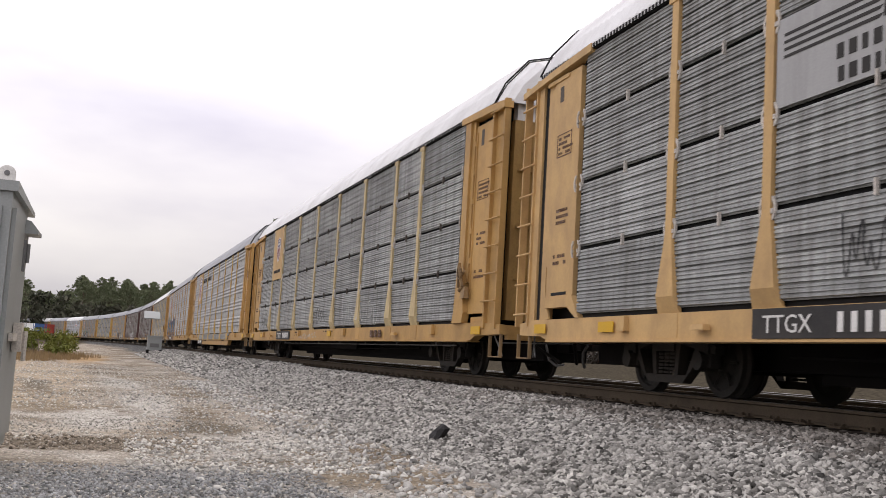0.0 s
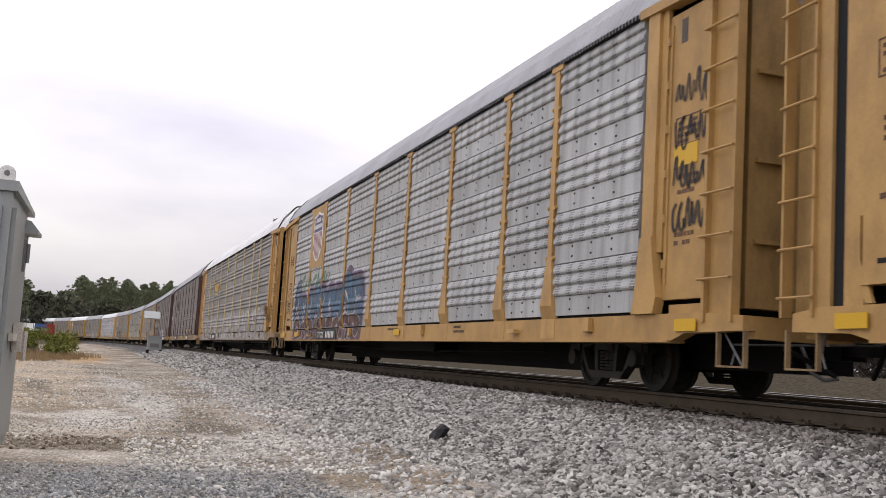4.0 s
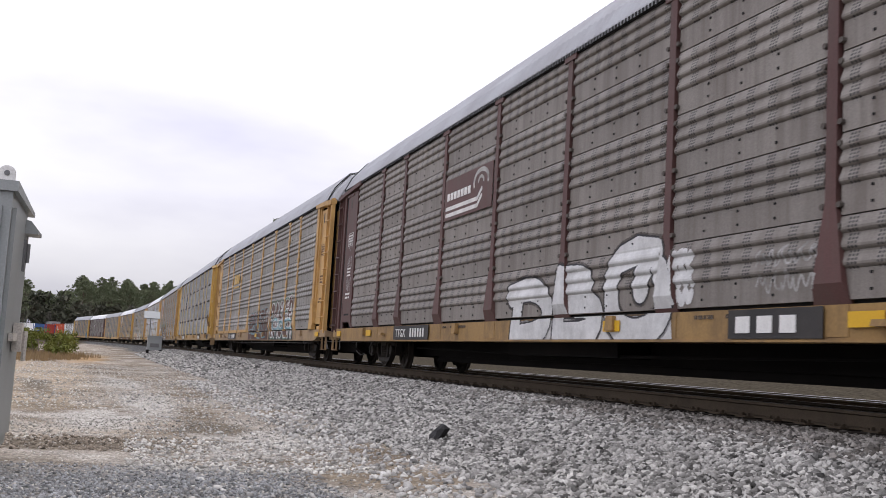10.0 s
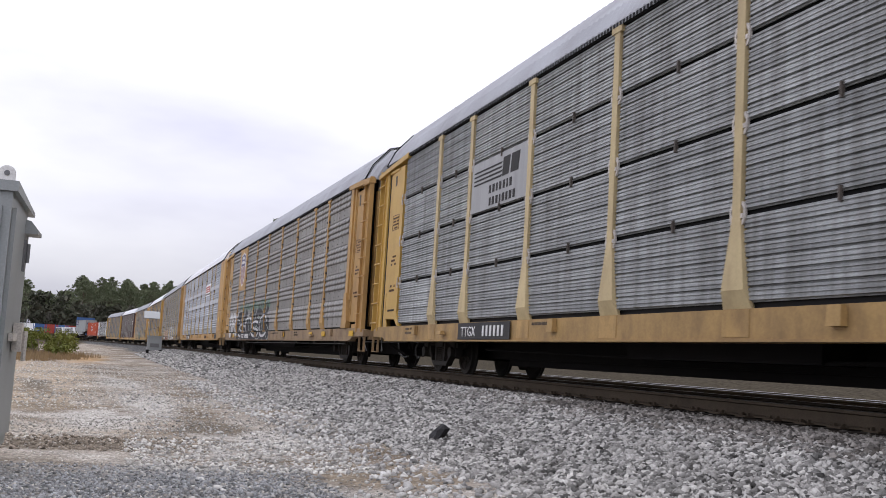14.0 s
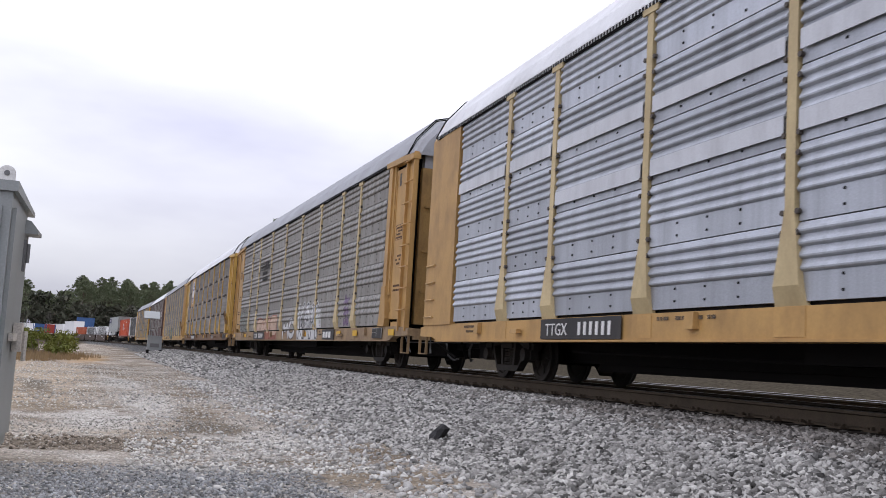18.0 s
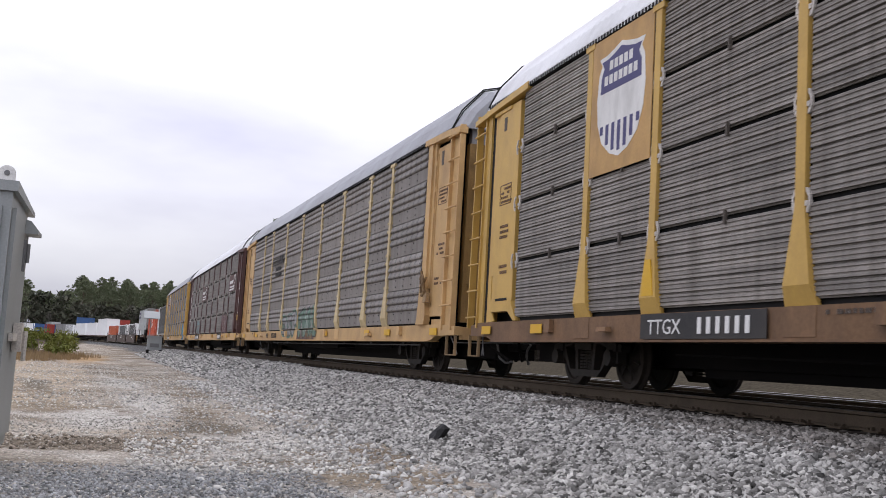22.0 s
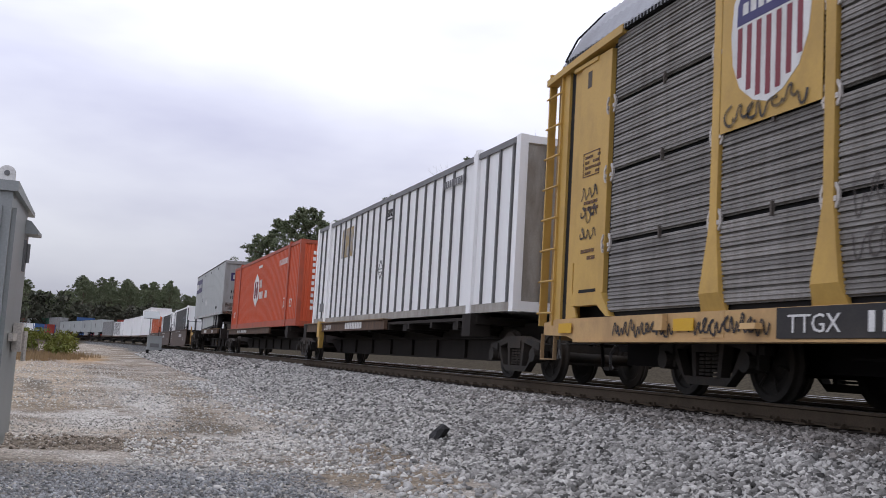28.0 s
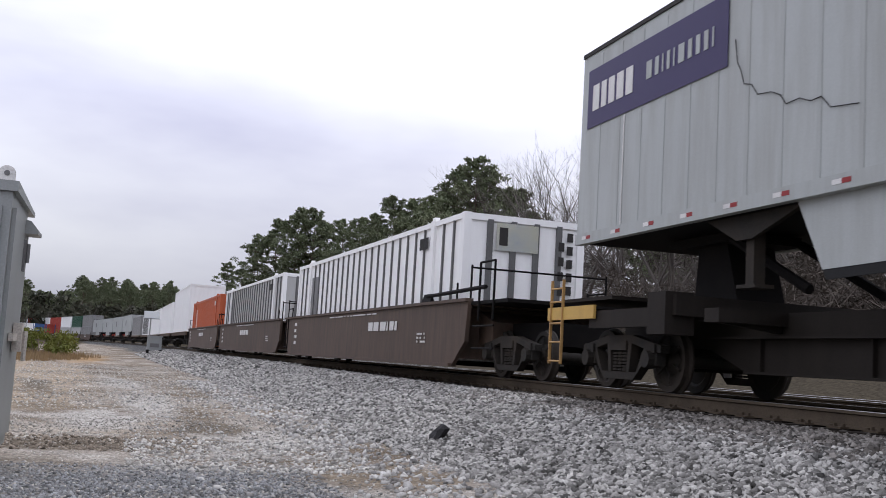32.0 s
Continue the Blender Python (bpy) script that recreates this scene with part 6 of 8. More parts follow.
PAINTS["ink"] = worn(mat("spray_ink", (0.018, 0.018, 0.022), 0.6, 0, 0.15, 8, 0.3, 0, GRIME, 0.15), 0.85, 1.0)
PAINTS["peach"] = worn(mat("spray_peach", (0.56, 0.40, 0.30), 0.65, 0, 0.12, 8, 0.3, 0, GRIME, 0.15), 0.7, 1.0)
PAINTS["brick"] = worn(mat("spray_brick", (0.33, 0.12, 0.075), 0.65, 0, 0.12, 8, 0.3, 0, GRIME, 0.2), 0.5, 0.95)
PAINTS["bright"] = worn(mat("spray_bright", (0.62, 0.62, 0.61), 0.6, 0, 0.12, 8, 0.3, 0, GRIME, 0.2), 0.75, 1.0)
PAINTS["mist"] = worn(mat("spray_mist", (0.43, 0.41, 0.385), 0.7, 0, 0.2, 8, 0.3, 0, GRIME, 0.35), 0.4, 0.85)
PAINTS["dusk"] = worn(mat("spray_dusk", (0.10, 0.085, 0.075), 0.7, 0, 0.2, 8, 0.3, 0, GRIME, 0.4), 0.2, 0.75)


SHEET = ["vent"]


def relief(z):
    """How far the corrugated sheet stands out at z."""
    if SHEET[0] == "slat":
        return 0.015
    pitch = (EAVE - 0.02 - FLOOR) / 5
    h = pitch - 0.012
    local = (z - FLOOR) % pitch - 0.006
    flat = 0.36 * h
    if local < flat:
        return 0.005
    n = 3 if SHEET[0] == "vent" else 4
    q = ((local - flat) * n / (h - flat)) % 1.0
    return 0.001 + float(np.interp(q, (0.0, 0.03, 0.12, 0.22, 0.36, 0.55, 0.74, 0.92, 1.0), (0.0, 0.0, 0.022, 0.034, 0.036, 0.027, 0.014, 0.003, 0.0)))


def on_sheet(car):
    SHEET[0] = FLEET[C.index(car)][1]


def posts_across(z):
    """For each column of cells the post whose face covers it at height z, or -1."""
    half = float(np.interp(z, (0.95, 1.14, 1.9, 2.0), (0.25, 0.2, 0.0725, 0.0725)))
    out = np.full(len(COL_X), -1)
    for k, p in enumerate(POSTS):
        out[np.abs(COL_X - p) < half] = k
    return out


# Spray paint is kept as fine cells over the car's side; the slit above the sill stays open.
CELL = 0.011
LEVELS = np.concatenate([np.linspace(0.642, 0.95, 29), np.arange(1.0, 2.95, CELL)])
ROWS = [(a, b) for a, b in zip(LEVELS, LEVELS[1:]) if b - a < 0.03]
ROW_Z = np.array([(a + b) / 2 for a, b in ROWS])
COL_X = np.arange(-11.9, 11.9, CELL) + CELL / 2
POST_COL = [posts_across(z) for z in ROW_Z]
COATS = {}


def blank():
    return np.zeros((len(ROWS), len(COL_X)), bool)


def window(mask, xa, xb, za, zb):
    """The cells of a mask between two corners, with their middles."""
    i0, i1 = np.searchsorted(ROW_Z, (za, zb))
    j0, j1 = np.searchsorted(COL_X, (xa, xb))
    return mask[i0:i1, j0:j1], COL_X[None, j0:j1], ROW_Z[i0:i1, None]


def spray(mask, pts, width):
    """A spray line through (x, z) points with round ends."""
    r = max(width, 0.026) / 2
    for (a, b), (c, d) in zip(pts, pts[1:]):
        m, x, z = window(mask, min(a, c) - r, max(a, c) + r, min(b, d) - r, max(b, d) + r)
        if m.size:
            ln = (c - a) ** 2 + (d - b) ** 2 or 1e-9
            f = np.clip(((x - a) * (c - a) + (z - b) * (d - b)) / ln, 0, 1)
            m |= (x - a - f * (c - a)) ** 2 + (z - b - f * (d - b)) ** 2 < r * r


def flood(mask, poly):
    """Fills a closed outline."""
    xs, zs = [p[0] for p in poly], [p[1] for p in poly]
    m, x, z = window(mask, min(xs), max(xs), min(zs), max(zs))
    if m.size:
        inside = np.zeros(m.shape, bool)
        for (a, b), (c, d) in zip(poly, poly[1:] + poly[:1]):
            if b != d:
                inside ^= ((b > z) != (d > z)) & (x < (c - a) * (z - b) / (d - b) + a)
        m |= inside


def coat(name, mask, paint, parent, car, label=""):
    """Turns painted cells into one thin sheet that follows panels, posts and sill."""
    on_sheet(car)
    lift = 0.0005 * COATS.get(car.name, 0)
    verts, faces = [], []
    for i in np.nonzero(mask.any(1))[0]:
        za, zb = ROWS[i]
        row, posts = mask[i], POST_COL[i]
        flat = (1.574, 1.574) if zb < 0.951 else (SIDE + relief(za) + 0.003, SIDE + relief(zb) + 0.003)
        foot = flat if zb < 0.951 else [SIDE + 0.003 + float(np.interp(z, (0.95, 1.14, 1.9), (0.0, 0.07, 0.042))) for z in (za, zb)]
        cuts = np.nonzero(np.diff(np.concatenate([[0], np.where(row, posts + 2, 0), [0]])))[0]
        for j, k in zip(cuts, cuts[1:]):
            if row[j]:
                xa, xb = COL_X[j] - CELL / 2, COL_X[k - 1] + CELL / 2
                ya, yb = flat if posts[j] < 0 else foot
                n = len(verts)
                verts += [(xa, ya + lift, za), (xb, ya + lift, za), (xb, yb + lift, zb), (xa, yb + lift, zb)]
                faces.append((n, n + 1, n + 2, n + 3))
    me = bpy.data.meshes.new(name)
    me.from_pydata(verts, [], faces)
    ob = part(name, me, PAINTS[paint], parent, label)
    ob["kind"] = "stuff"
    return ob


def finish(car, layers, label):
    """Lays the masks of one painting, the lowest first; an upper one cuts those under it."""
    COATS[car.name] = COATS.get(car.name, 0) + 1
    layers = [row for row in layers if row[2] and row[1].any()]
    for k, (name, mask, paint) in enumerate(layers):
        for _, upper, _ in layers[k + 1:]:
            mask &= ~upper
    main = [row for row in layers if row[0] == "graffiti"] or layers[-1:]
    g = coat(main[0][0], main[0][1], main[0][2], car, car, label)
    for name, mask, paint in layers:
        if mask is not main[0][1] and mask.any():
            coat(name, mask, paint, g, car)
    return g


def spray_flat(bm, pts, width, y):
    """A spray line in one upright plane, for smooth sheets."""
    for (a, b), (c, d) in zip(pts, pts[1:]):
        ln = math.hypot(c - a, d - b) or 1e-6
        nx, nz = -(d - b) / ln * width / 2, (c - a) / ln * width / 2
        bm.faces.new([bm.verts.new(p) for p in ((a + nx, y, b + nz), (c + nx, y, d + nz), (c - nx, y, d - nz), (a - nx, y, b - nz))])


def rounded(pts, times=2, closed=True):
    for _ in range(times):
        out = []
        n = len(pts)
        for i in range(n if closed else n - 1):
            (a, b), (c, d) = pts[i], pts[(i + 1) % n]
            out += [(0.75 * a + 0.25 * c, 0.75 * b + 0.25 * d), (0.25 * a + 0.75 * c, 0.25 * b + 0.75 * d)]
        pts = out if closed else [pts[0]] + out + [pts[-1]]
    return pts


SHAPES = [
    [(0, 0), (0, 0.7), (0.15, 0.98), (0.5, 1.06), (0.85, 0.98), (1, 0.7), (1, 0), (0.66, 0), (0.62, 0.5), (0.5, 0.6), (0.38, 0.5), (0.34, 0)],
    [(0.1, -0.02), (0.0, 0.95), (0.5, 1.1), (1.0, 0.86), (0.96, 0.5), (0.58, 0.4), (0.5, -0.02)],
    [(0, 0.1), (0.12, 0.5), (-0.05, 1), (0.35, 1.05), (0.46, 0.66), (0.7, 1.05), (1.05, 0.95), (0.84, 0.45), (1.06, 0), (0.66, -0.05), (0.5, 0.3), (0.36, -0.05)],
    [(0.97, 0.75), (0.6, 1.06), (0.15, 0.95), (-0.02, 0.5), (0.12, 0.06), (0.55, -0.03), (1, 0.22), (0.74, 0.4), (0.5, 0.3), (0.36, 0.5), (0.5, 0.72), (0.76, 0.6)],
    [(0.05, 0.0), (0.0, 0.32), (0.5, 0.38), (0.1, 0.6), (0.06, 0.98), (0.6, 1.08), (0.98, 0.92), (0.9, 0.7), (0.5, 0.7), (0.96, 0.42), (0.92, 0.02), (0.5, -0.05)],
    [(0.0, 0.0), (0.2, 0.6), (0.3, 1.1), (0.62, 1.16), (0.78, 0.6), (1.0, 0.0), (0.72, -0.02), (0.5, 0.25), (0.3, -0.03)],
]


def graffiti(car, x0, x1, z0, z1, fill, edge, count, seed, label, halo=None, soft=2, rim=0.045, inner=None, base=None, back=None, detail=4, only=None, shade=None):
    """Fat spray shapes, like no letters: cloud behind, fill, outline and inner lines."""
    r = random.Random(seed)
    cell = (x0 - x1) / count
    body, line, cloud, inside, ground_coat, behind, dark = [blank() for _ in range(7)]
    if base:
        lo = [(x0 + 0.1, 0.65)] + [(x0 - (x0 - x1) * k / 14, (0.93 if z0 < 0.95 else z0) + r.uniform(-0.05, 0.2)) for k in range(15)] + [(x1 - 0.1, 0.65)]
        flood(ground_coat, lo)
    if back:
        top = [(x0 - (x0 - x1) * k / 16, z1 + r.uniform(-0.35, 0.12) * (z1 - z0)) for k in range(17)]
        flood(behind, rounded([(x0 + 0.1, max(z0, 0.66))] + top + [(x1 - 0.1, max(z0, 0.66))], 1))
    for k in range(count):
        w, h = cell * r.uniform(1.1, 1.4), (z1 - z0) * r.uniform(0.82, 1.0)
        z = z0 + r.uniform(0, 0.06) * h
        lean = r.uniform(-0.18, 0.18) * w
        shape = r.choice(SHAPES) if only is None else SHAPES[only]
        if r.random() < 0.5:
            shape = [(1 - a, b) for a, b in shape]
        if only is None and r.random() < 0.35:
            shape = [(a, 1 - b) for a, b in shape]
        pts = [(x0 - k * cell - a * w + lean * b, z + b * h) for a, b in [(a + r.uniform(-0.13, 0.13), b + r.uniform(-0.09, 0.09)) for a, b in shape]]
        pts = [(a, max(0.655, b)) for a, b in pts]
        poly = rounded(pts, soft)
        fill_, edge_ = blank(), blank()
        flood(fill_, poly)
        spray(edge_, poly + poly[:1], rim)
        for m in (body, line, inside, dark):
            m &= ~fill_
        body |= fill_
        line |= edge_
        if halo:
            spray(cloud, poly + poly[:1], rim * 4.5)
        if shade:
            spray(dark, [(a - rim * 0.9, b - rim * 0.2) for a, b in poly[len(poly) // 3:]], rim * 0.8)
        cx, cz = sum(p[0] for p in pts) / len(pts), sum(p[1] for p in pts) / len(pts)
        if inner:
            for j in range(detail):
                a, b = r.choice(pts), r.choice(pts)
                spray(inside, rounded([(cx * 0.4 + a[0] * 0.6, cz * 0.4 + a[1] * 0.6), (cx + r.uniform(-0.2, 0.2) * w, cz + r.uniform(-0.2, 0.2) * h), (cx * 0.4 + b[0] * 0.6, cz * 0.4 + b[1] * 0.6)], 2, False), rim * 0.8)
    return finish(car, [("graffiti_base", ground_coat, base), ("graffiti_backing", behind, back), ("graffiti_cloud", cloud, halo), ("graffiti", body, fill), ("graffiti_shade", dark, shade), ("graffiti_detail", inside, inner), ("graffiti_outline", line, edge)], label)


LETTERS = {
    "A": [[(0.0, 0.0), (0.3, 0.95), (0.62, 1.0), (1.0, 0.0)], [(0.2, 0.36), (0.8, 0.36)]],
    "B": [[(0.1, 0.0), (0.12, 1.0)], [(0.12, 0.98), (0.72, 0.95), (0.7, 0.6), (0.25, 0.54)], [(0.25, 0.54), (0.95, 0.5), (0.92, 0.04), (0.1, 0.02)]],
    "C": [[(0.95, 0.72), (0.75, 1.0), (0.2, 0.98), (0.0, 0.5), (0.15, 0.05), (0.7, 0.0), (0.98, 0.25)]],
    "D": [[(0.12, 0.0), (0.2, 0.95)], [(0.0, 0.9), (0.55, 1.05), (1.0, 0.75), (0.95, 0.1), (0.12, 0.0)]],
    "E": [[(0.95, 0.98), (0.1, 1.0), (0.05, 0.0), (0.98, 0.04)], [(0.08, 0.5), (0.8, 0.54)]],
    "K": [[(0.08, 0.0), (0.05, 1.0)], [(0.9, 1.05), (0.2, 0.45), (1.0, 0.0)]],
    "L": [[(0.1, 1.0), (0.12, 0.05), (0.95, 0.1)]],
    "M": [[(0.0, 0.0), (0.1, 1.0), (0.48, 0.35), (0.88, 1.05), (1.0, 0.0)]],
    "N": [[(0.02, 0.0), (0.06, 1.0), (0.9, 0.05), (0.96, 1.0)]],
    "O": [[(0.5, 1.02), (0.05, 0.85), (0.0, 0.2), (0.5, -0.02), (1.0, 0.2), (0.95, 0.85), (0.5, 1.02)]],
    "Q": [[(0.5, 1.02), (0.05, 0.9), (0.0, 0.2), (0.5, -0.02), (1.0, 0.2), (0.96, 0.7), (0.9, 0.75)], [(0.5, 1.02), (0.85, 0.95)], [(0.66, 0.9), (0.56, 0.56)]],
    "P": [[(0.12, 0.0), (0.1, 1.0), (0.8, 1.0), (0.95, 0.6), (0.18, 0.46)]],
    "R": [[(0.1, 0.0), (0.1, 1.0), (0.85, 1.0), (0.85, 0.58), (0.18, 0.5)], [(0.4, 0.5), (0.98, 0.0)]],
    "S": [[(0.95, 0.85), (0.5, 1.05), (0.05, 0.85), (0.15, 0.55), (0.85, 0.45), (0.95, 0.12), (0.45, -0.03), (0.0, 0.15)]],
    "U": [[(0.05, 1.0), (0.05, 0.15), (0.5, -0.02), (0.95, 0.15), (0.95, 1.0)]],
    "Z": [[(0.05, 0.95), (0.95, 1.0), (0.05, 0.05), (0.98, 0.0)]],
}


def fat_word(car, word, x0, x1, z0, z1, fill, edge, fat, rim, label, seed=1, sizes=(), shade=None, specks=None, outer=None):
    """Bubble letters: a dark or pale rim, the fill, and a drop shade or blots where there are some."""
    r = random.Random(seed)
    cell = (x0 - x1) / len(word)
    body, line, under, blots, ring = [blank() for _ in range(5)]
    for k, letter in enumerate(word):
        tall = sizes[k] if k < len(sizes) else r.uniform(0.85, 1.0)
        w, h = cell - fat * 0.75, (z1 - z0) * tall - fat
        tilt = r.uniform(-0.1, 0.1)
        fill_, edge_ = blank(), blank()
        for stroke_ in LETTERS[letter]:
            pts = [(x0 - k * cell - fat * 0.4 - (a + tilt * (b - 0.5)) * w, z0 + fat / 2 + b * h) for a, b in stroke_]
            pts = rounded(pts, 2, False)
            spray(edge_, pts, fat + 2 * rim)
            spray(fill_, pts, fat)
            if shade:
                spray(under, [(a - 0.06, b - 0.09) for a, b in pts], fat + 2 * rim)
            if outer:
                spray(ring, pts, fat + 4 * rim)
            if specks:
                for a, b in r.sample(pts, min(3, len(pts))):
                    q = r.uniform(0.25, 0.42) * fat
                    flood(blots, [(a + q * math.cos(t) * r.uniform(0.6, 1.2), b + q * 1.3 * math.sin(t) * r.uniform(0.6, 1.2)) for t in np.arange(0, 6.2, 0.7)])
        body &= ~edge_
        line |= edge_
        line &= ~fill_
        body |= fill_
    return finish(car, [("graffiti_shade", under, shade), ("graffiti_ring", ring, outer), ("graffiti_outline", line, edge), ("graffiti", body, fill), ("graffiti_speckle", blots, specks)], label)


def base_coat(car, x0, x1, paint, top=0.94, seed=1, label="sprayed ground coat on the sill"):
    """Paint rolled over the side sill or up to a ragged top edge."""
    r = random.Random(seed)
    mask = blank()
    edge = [(x0 - (x0 - x1) * k / 16, top + r.uniform(-0.1, 0.06) * (top - 0.6)) for k in range(17)]
    flood(mask, [(x0 + 0.05, 0.645)] + edge + [(x1 - 0.05, 0.645)])
    return finish(car, [("graffiti_base", mask, paint)], label)


def scrawl(car, x0, x1, z0, z1, paint, seed, label="quick spray-can scrawl", width=0.022, y=None, loops=7, lines=1):
    """Looping handstyle strokes."""
    r = random.Random(seed)
    bm, mask = bmesh.new(), blank()
    tall = abs(x1 - x0) < (z1 - z0)
    rows = max(lines, 3 if tall else 1)
    hh = (z1 - z0) / rows
    for row in range(rows):
        pts = []
        za = z0 + row * hh
        n = max(3, int(loops / (2 if tall else 1)))
        for k in range(n):
            f0, f1 = k / n, (k + 1) / n
            a, b = r.uniform(0.0, 0.3), r.uniform(0.65, 1.0)
            kind = r.random()
            for f, g in ((0.0, b), (0.12, a), (0.35, a * 0.6), (0.5, b * 0.8)) if kind < 0.4 else (((0.0, a), (0.2, b), (0.45, b), (0.3, (a + b) / 2), (0.6, a)) if kind < 0.75 else ((0.5, b), (0.0, 0.7), (0.1, a), (0.6, a), (0.55, 0.5))):
                pts.append((x0 + (x1 - x0) * (f0 + f * (f1 - f0) * 1.4), za + hh * 0.9 * min(1.05, g + r.uniform(-0.08, 0.08))))
        if y is None:
            spray(mask, rounded(pts, 2, False), width)
        else:
            spray_flat(bm, rounded(pts, 2, False), width, y + 0.004)
    if y is None:
        bm.free()
        return finish(car, [("scrawl", mask, paint)], label)
    ob = flat_part("scrawl", bm, PAINTS[paint], car, label)
    ob["kind"] = "stuff"
    return ob


def outline(w, h, n=0):
    """Half-shield outline scaled to w by h, base at 0."""
    half = [(0.0, 0.0), (0.18, 0.045), (0.36, 0.16), (0.46, 0.34), (0.49, 0.55), (0.46, 0.78), (0.40, 0.86), (0.46, 0.93), (0.30, 0.935), (0.14, 0.965), (0.0, 1.0)]
    pts = half + [(-a, b) for a, b in half[-2:0:-1]]
    return [(a * w, b * h) for a, b in pts]


M_NAVY = mat("navy_decal", (0.05, 0.045, 0.14), 0.5, 0, 0.1)
M_STRIPE = mat("dark_red_stripe", (0.20, 0.03, 0.04), 0.5, 0, 0.1)


def shield(car, x, z, w, h, faded=False):
    bm = bmesh.new()
    slab(bm, [(x + a * 1.06, z - 0.03 + b * 1.04) for a, b in outline(w, h)], SKIN + 0.006, SKIN + 0.010)
    s = part("shield", bm, M_WHITE, car, "white-edged shield with a blue top and red stripes")
    bm = bmesh.new()
    top = [(a, b) for a, b in outline(w * 0.93, h) if b > 0.55 * h]
    top = [(0.47 * w * 0.93, 0.62 * h)] + [p for p in top if p[0] >= 0] + [p for p in top if p[0] < 0] + [(-0.47 * w * 0.93, 0.62 * h)]
    slab(bm, [(x + a, z + b * 0.975) for a, b in top], SKIN + 0.010, SKIN + 0.013)
    part("shield_top", bm, M_NAVY, s)
    bm = bmesh.new()
    for k in range(-3, 4):
        low = 0.03 + 0.16 * (abs(k) / 3.0) ** 2 * 1.2
        box(bm, x + k * w * 0.13 - w * 0.032, x + k * w * 0.13 + w * 0.032, SKIN + 0.010, SKIN + 0.013, z + low * h, z + (0.585 if not faded else 0.3) * h)
    part("striped_field", bm, M_NAVY if faded else M_STRIPE, s)
    bm = bmesh.new()
    for row, n in ((0.80, 5), (0.67, 7)):
        for k in range(n):
            a = x + (n / 2 - k - 0.85) * w * 0.105
            box(bm, a, a + w * 0.075, SKIN + 0.013, SKIN + 0.016, z + row * h, z + (row + 0.085) * h)
    part("shield_mark", bm, M_WHITE, s)["kind"] = "stuff"
    return s


def stripes_emblem(car, seed=0, silver=False):
    """Speed stripes and two rows of dark bars, as on grey racks."""
    SKIN = SIDE + (0.04 if FLEET[seed][1] == "vent" else 0.02)
    if silver:
        plate(car, 7.02, 4.38, 2.93, 3.84, M_DULLPLATE, "emblem_plate", SKIN - 0.002, "smooth pale metal sheet behind the emblem")
    for k in range(4):
        bm = bmesh.new()
        slab(bm, [(6.9, 3.42 + k * 0.075), (5.55, 3.42 + k * 0.075), (5.50, 3.455 + k * 0.075), (6.9, 3.45 + k * 0.075)], SKIN + 0.003, SKIN + 0.006)
        part("emblem_stripe", bm, M_STENCIL, car)
    for x, w in ((5.5, 0.3), (5.12, 0.34)):
        bm = bmesh.new()
        slab(bm, [(x, 3.42), (x - w, 3.42), (x - w - 0.06, 3.74), (x - 0.04, 3.74)], SKIN + 0.003, SKIN + 0.006)
        part("emblem_block", bm, M_STENCIL, car, "slanted black block")
    bars(car, 6.1, SKIN + 0.002, 3.2, [0.09, 0.1, 0.07, 0.1, 0.09, 0.06, 0.1], 0.14, 0.075, M_STENCIL)
    bars(car, 6.08, SKIN + 0.002, 2.98, [0.08, 0.1, 0.1, 0.06, 0.1, 0.08, 0.1, 0.09], 0.14, 0.07, M_STENCIL)


def block_emblem(car):
    """Three heavy yellow blocks over a line."""
    for x in (6.45, 5.87, 5.29):
        bm = bmesh.new()
        slab(bm, [(x, 3.3), (x - 0.1, 3.25), (x - 0.42, 3.25), (x - 0.48, 3.35), (x - 0.5, 3.64), (x - 0.42, 3.7), (x - 0.1, 3.7), (x - 0.03, 3.62)], SKIN, SKIN + 0.008)
        part("emblem_block", bm, M_GOLD, car, "heavy yellow block")
    bm = bmesh.new()
    slab(bm, [(6.48, 3.06), (4.78, 3.06), (4.78, 3.15), (6.48, 3.15)], SKIN, SKIN + 0.008)
    part("emblem_line", bm, M_GOLD, car)


def wheel_emblem(car, x0, x1, z0, z1):
    """White arc and twin lines on a maroon board."""
    plate(car, x0, x1, z0, z1, M_MAROON, "emblem_board")
    w, h = x0 - x1, z1 - z0
    bm = bmesh.new()
    cx, cz, y = x1 + 0.22 * w, z0 + 0.66 * h, SKIN + 0.007
    arc = [(cx + 0.14 * w * math.cos(t), cz + 0.26 * h * math.sin(t)) for t in np.arange(-0.3, 3.6, 0.3)]
    stroke(bm, arc, 0.08, y)
    stroke(bm, [(cx + 0.05 * w * math.cos(t), cz + 0.1 * h * math.sin(t)) for t in np.arange(0, 3.4, 0.4)], 0.06, y)
    for k in (0.12, 0.28):
        stroke(bm, [(x0 - 0.05 * w, z0 + k * h), (x1 + 0.28 * w, z0 + k * h), (x1 + 0.2 * w, z0 + (k + 0.2) * h)], 0.075, y)
    flat_part("emblem", bm, M_WHITE, car, "white arc emblem with twin lines")
    bars(car, x0 - 0.07 * w, SKIN + 0.006, z0 + 0.47 * h, [w * 0.055] * 7, h * 0.18, w * 0.02, M_WHITE)


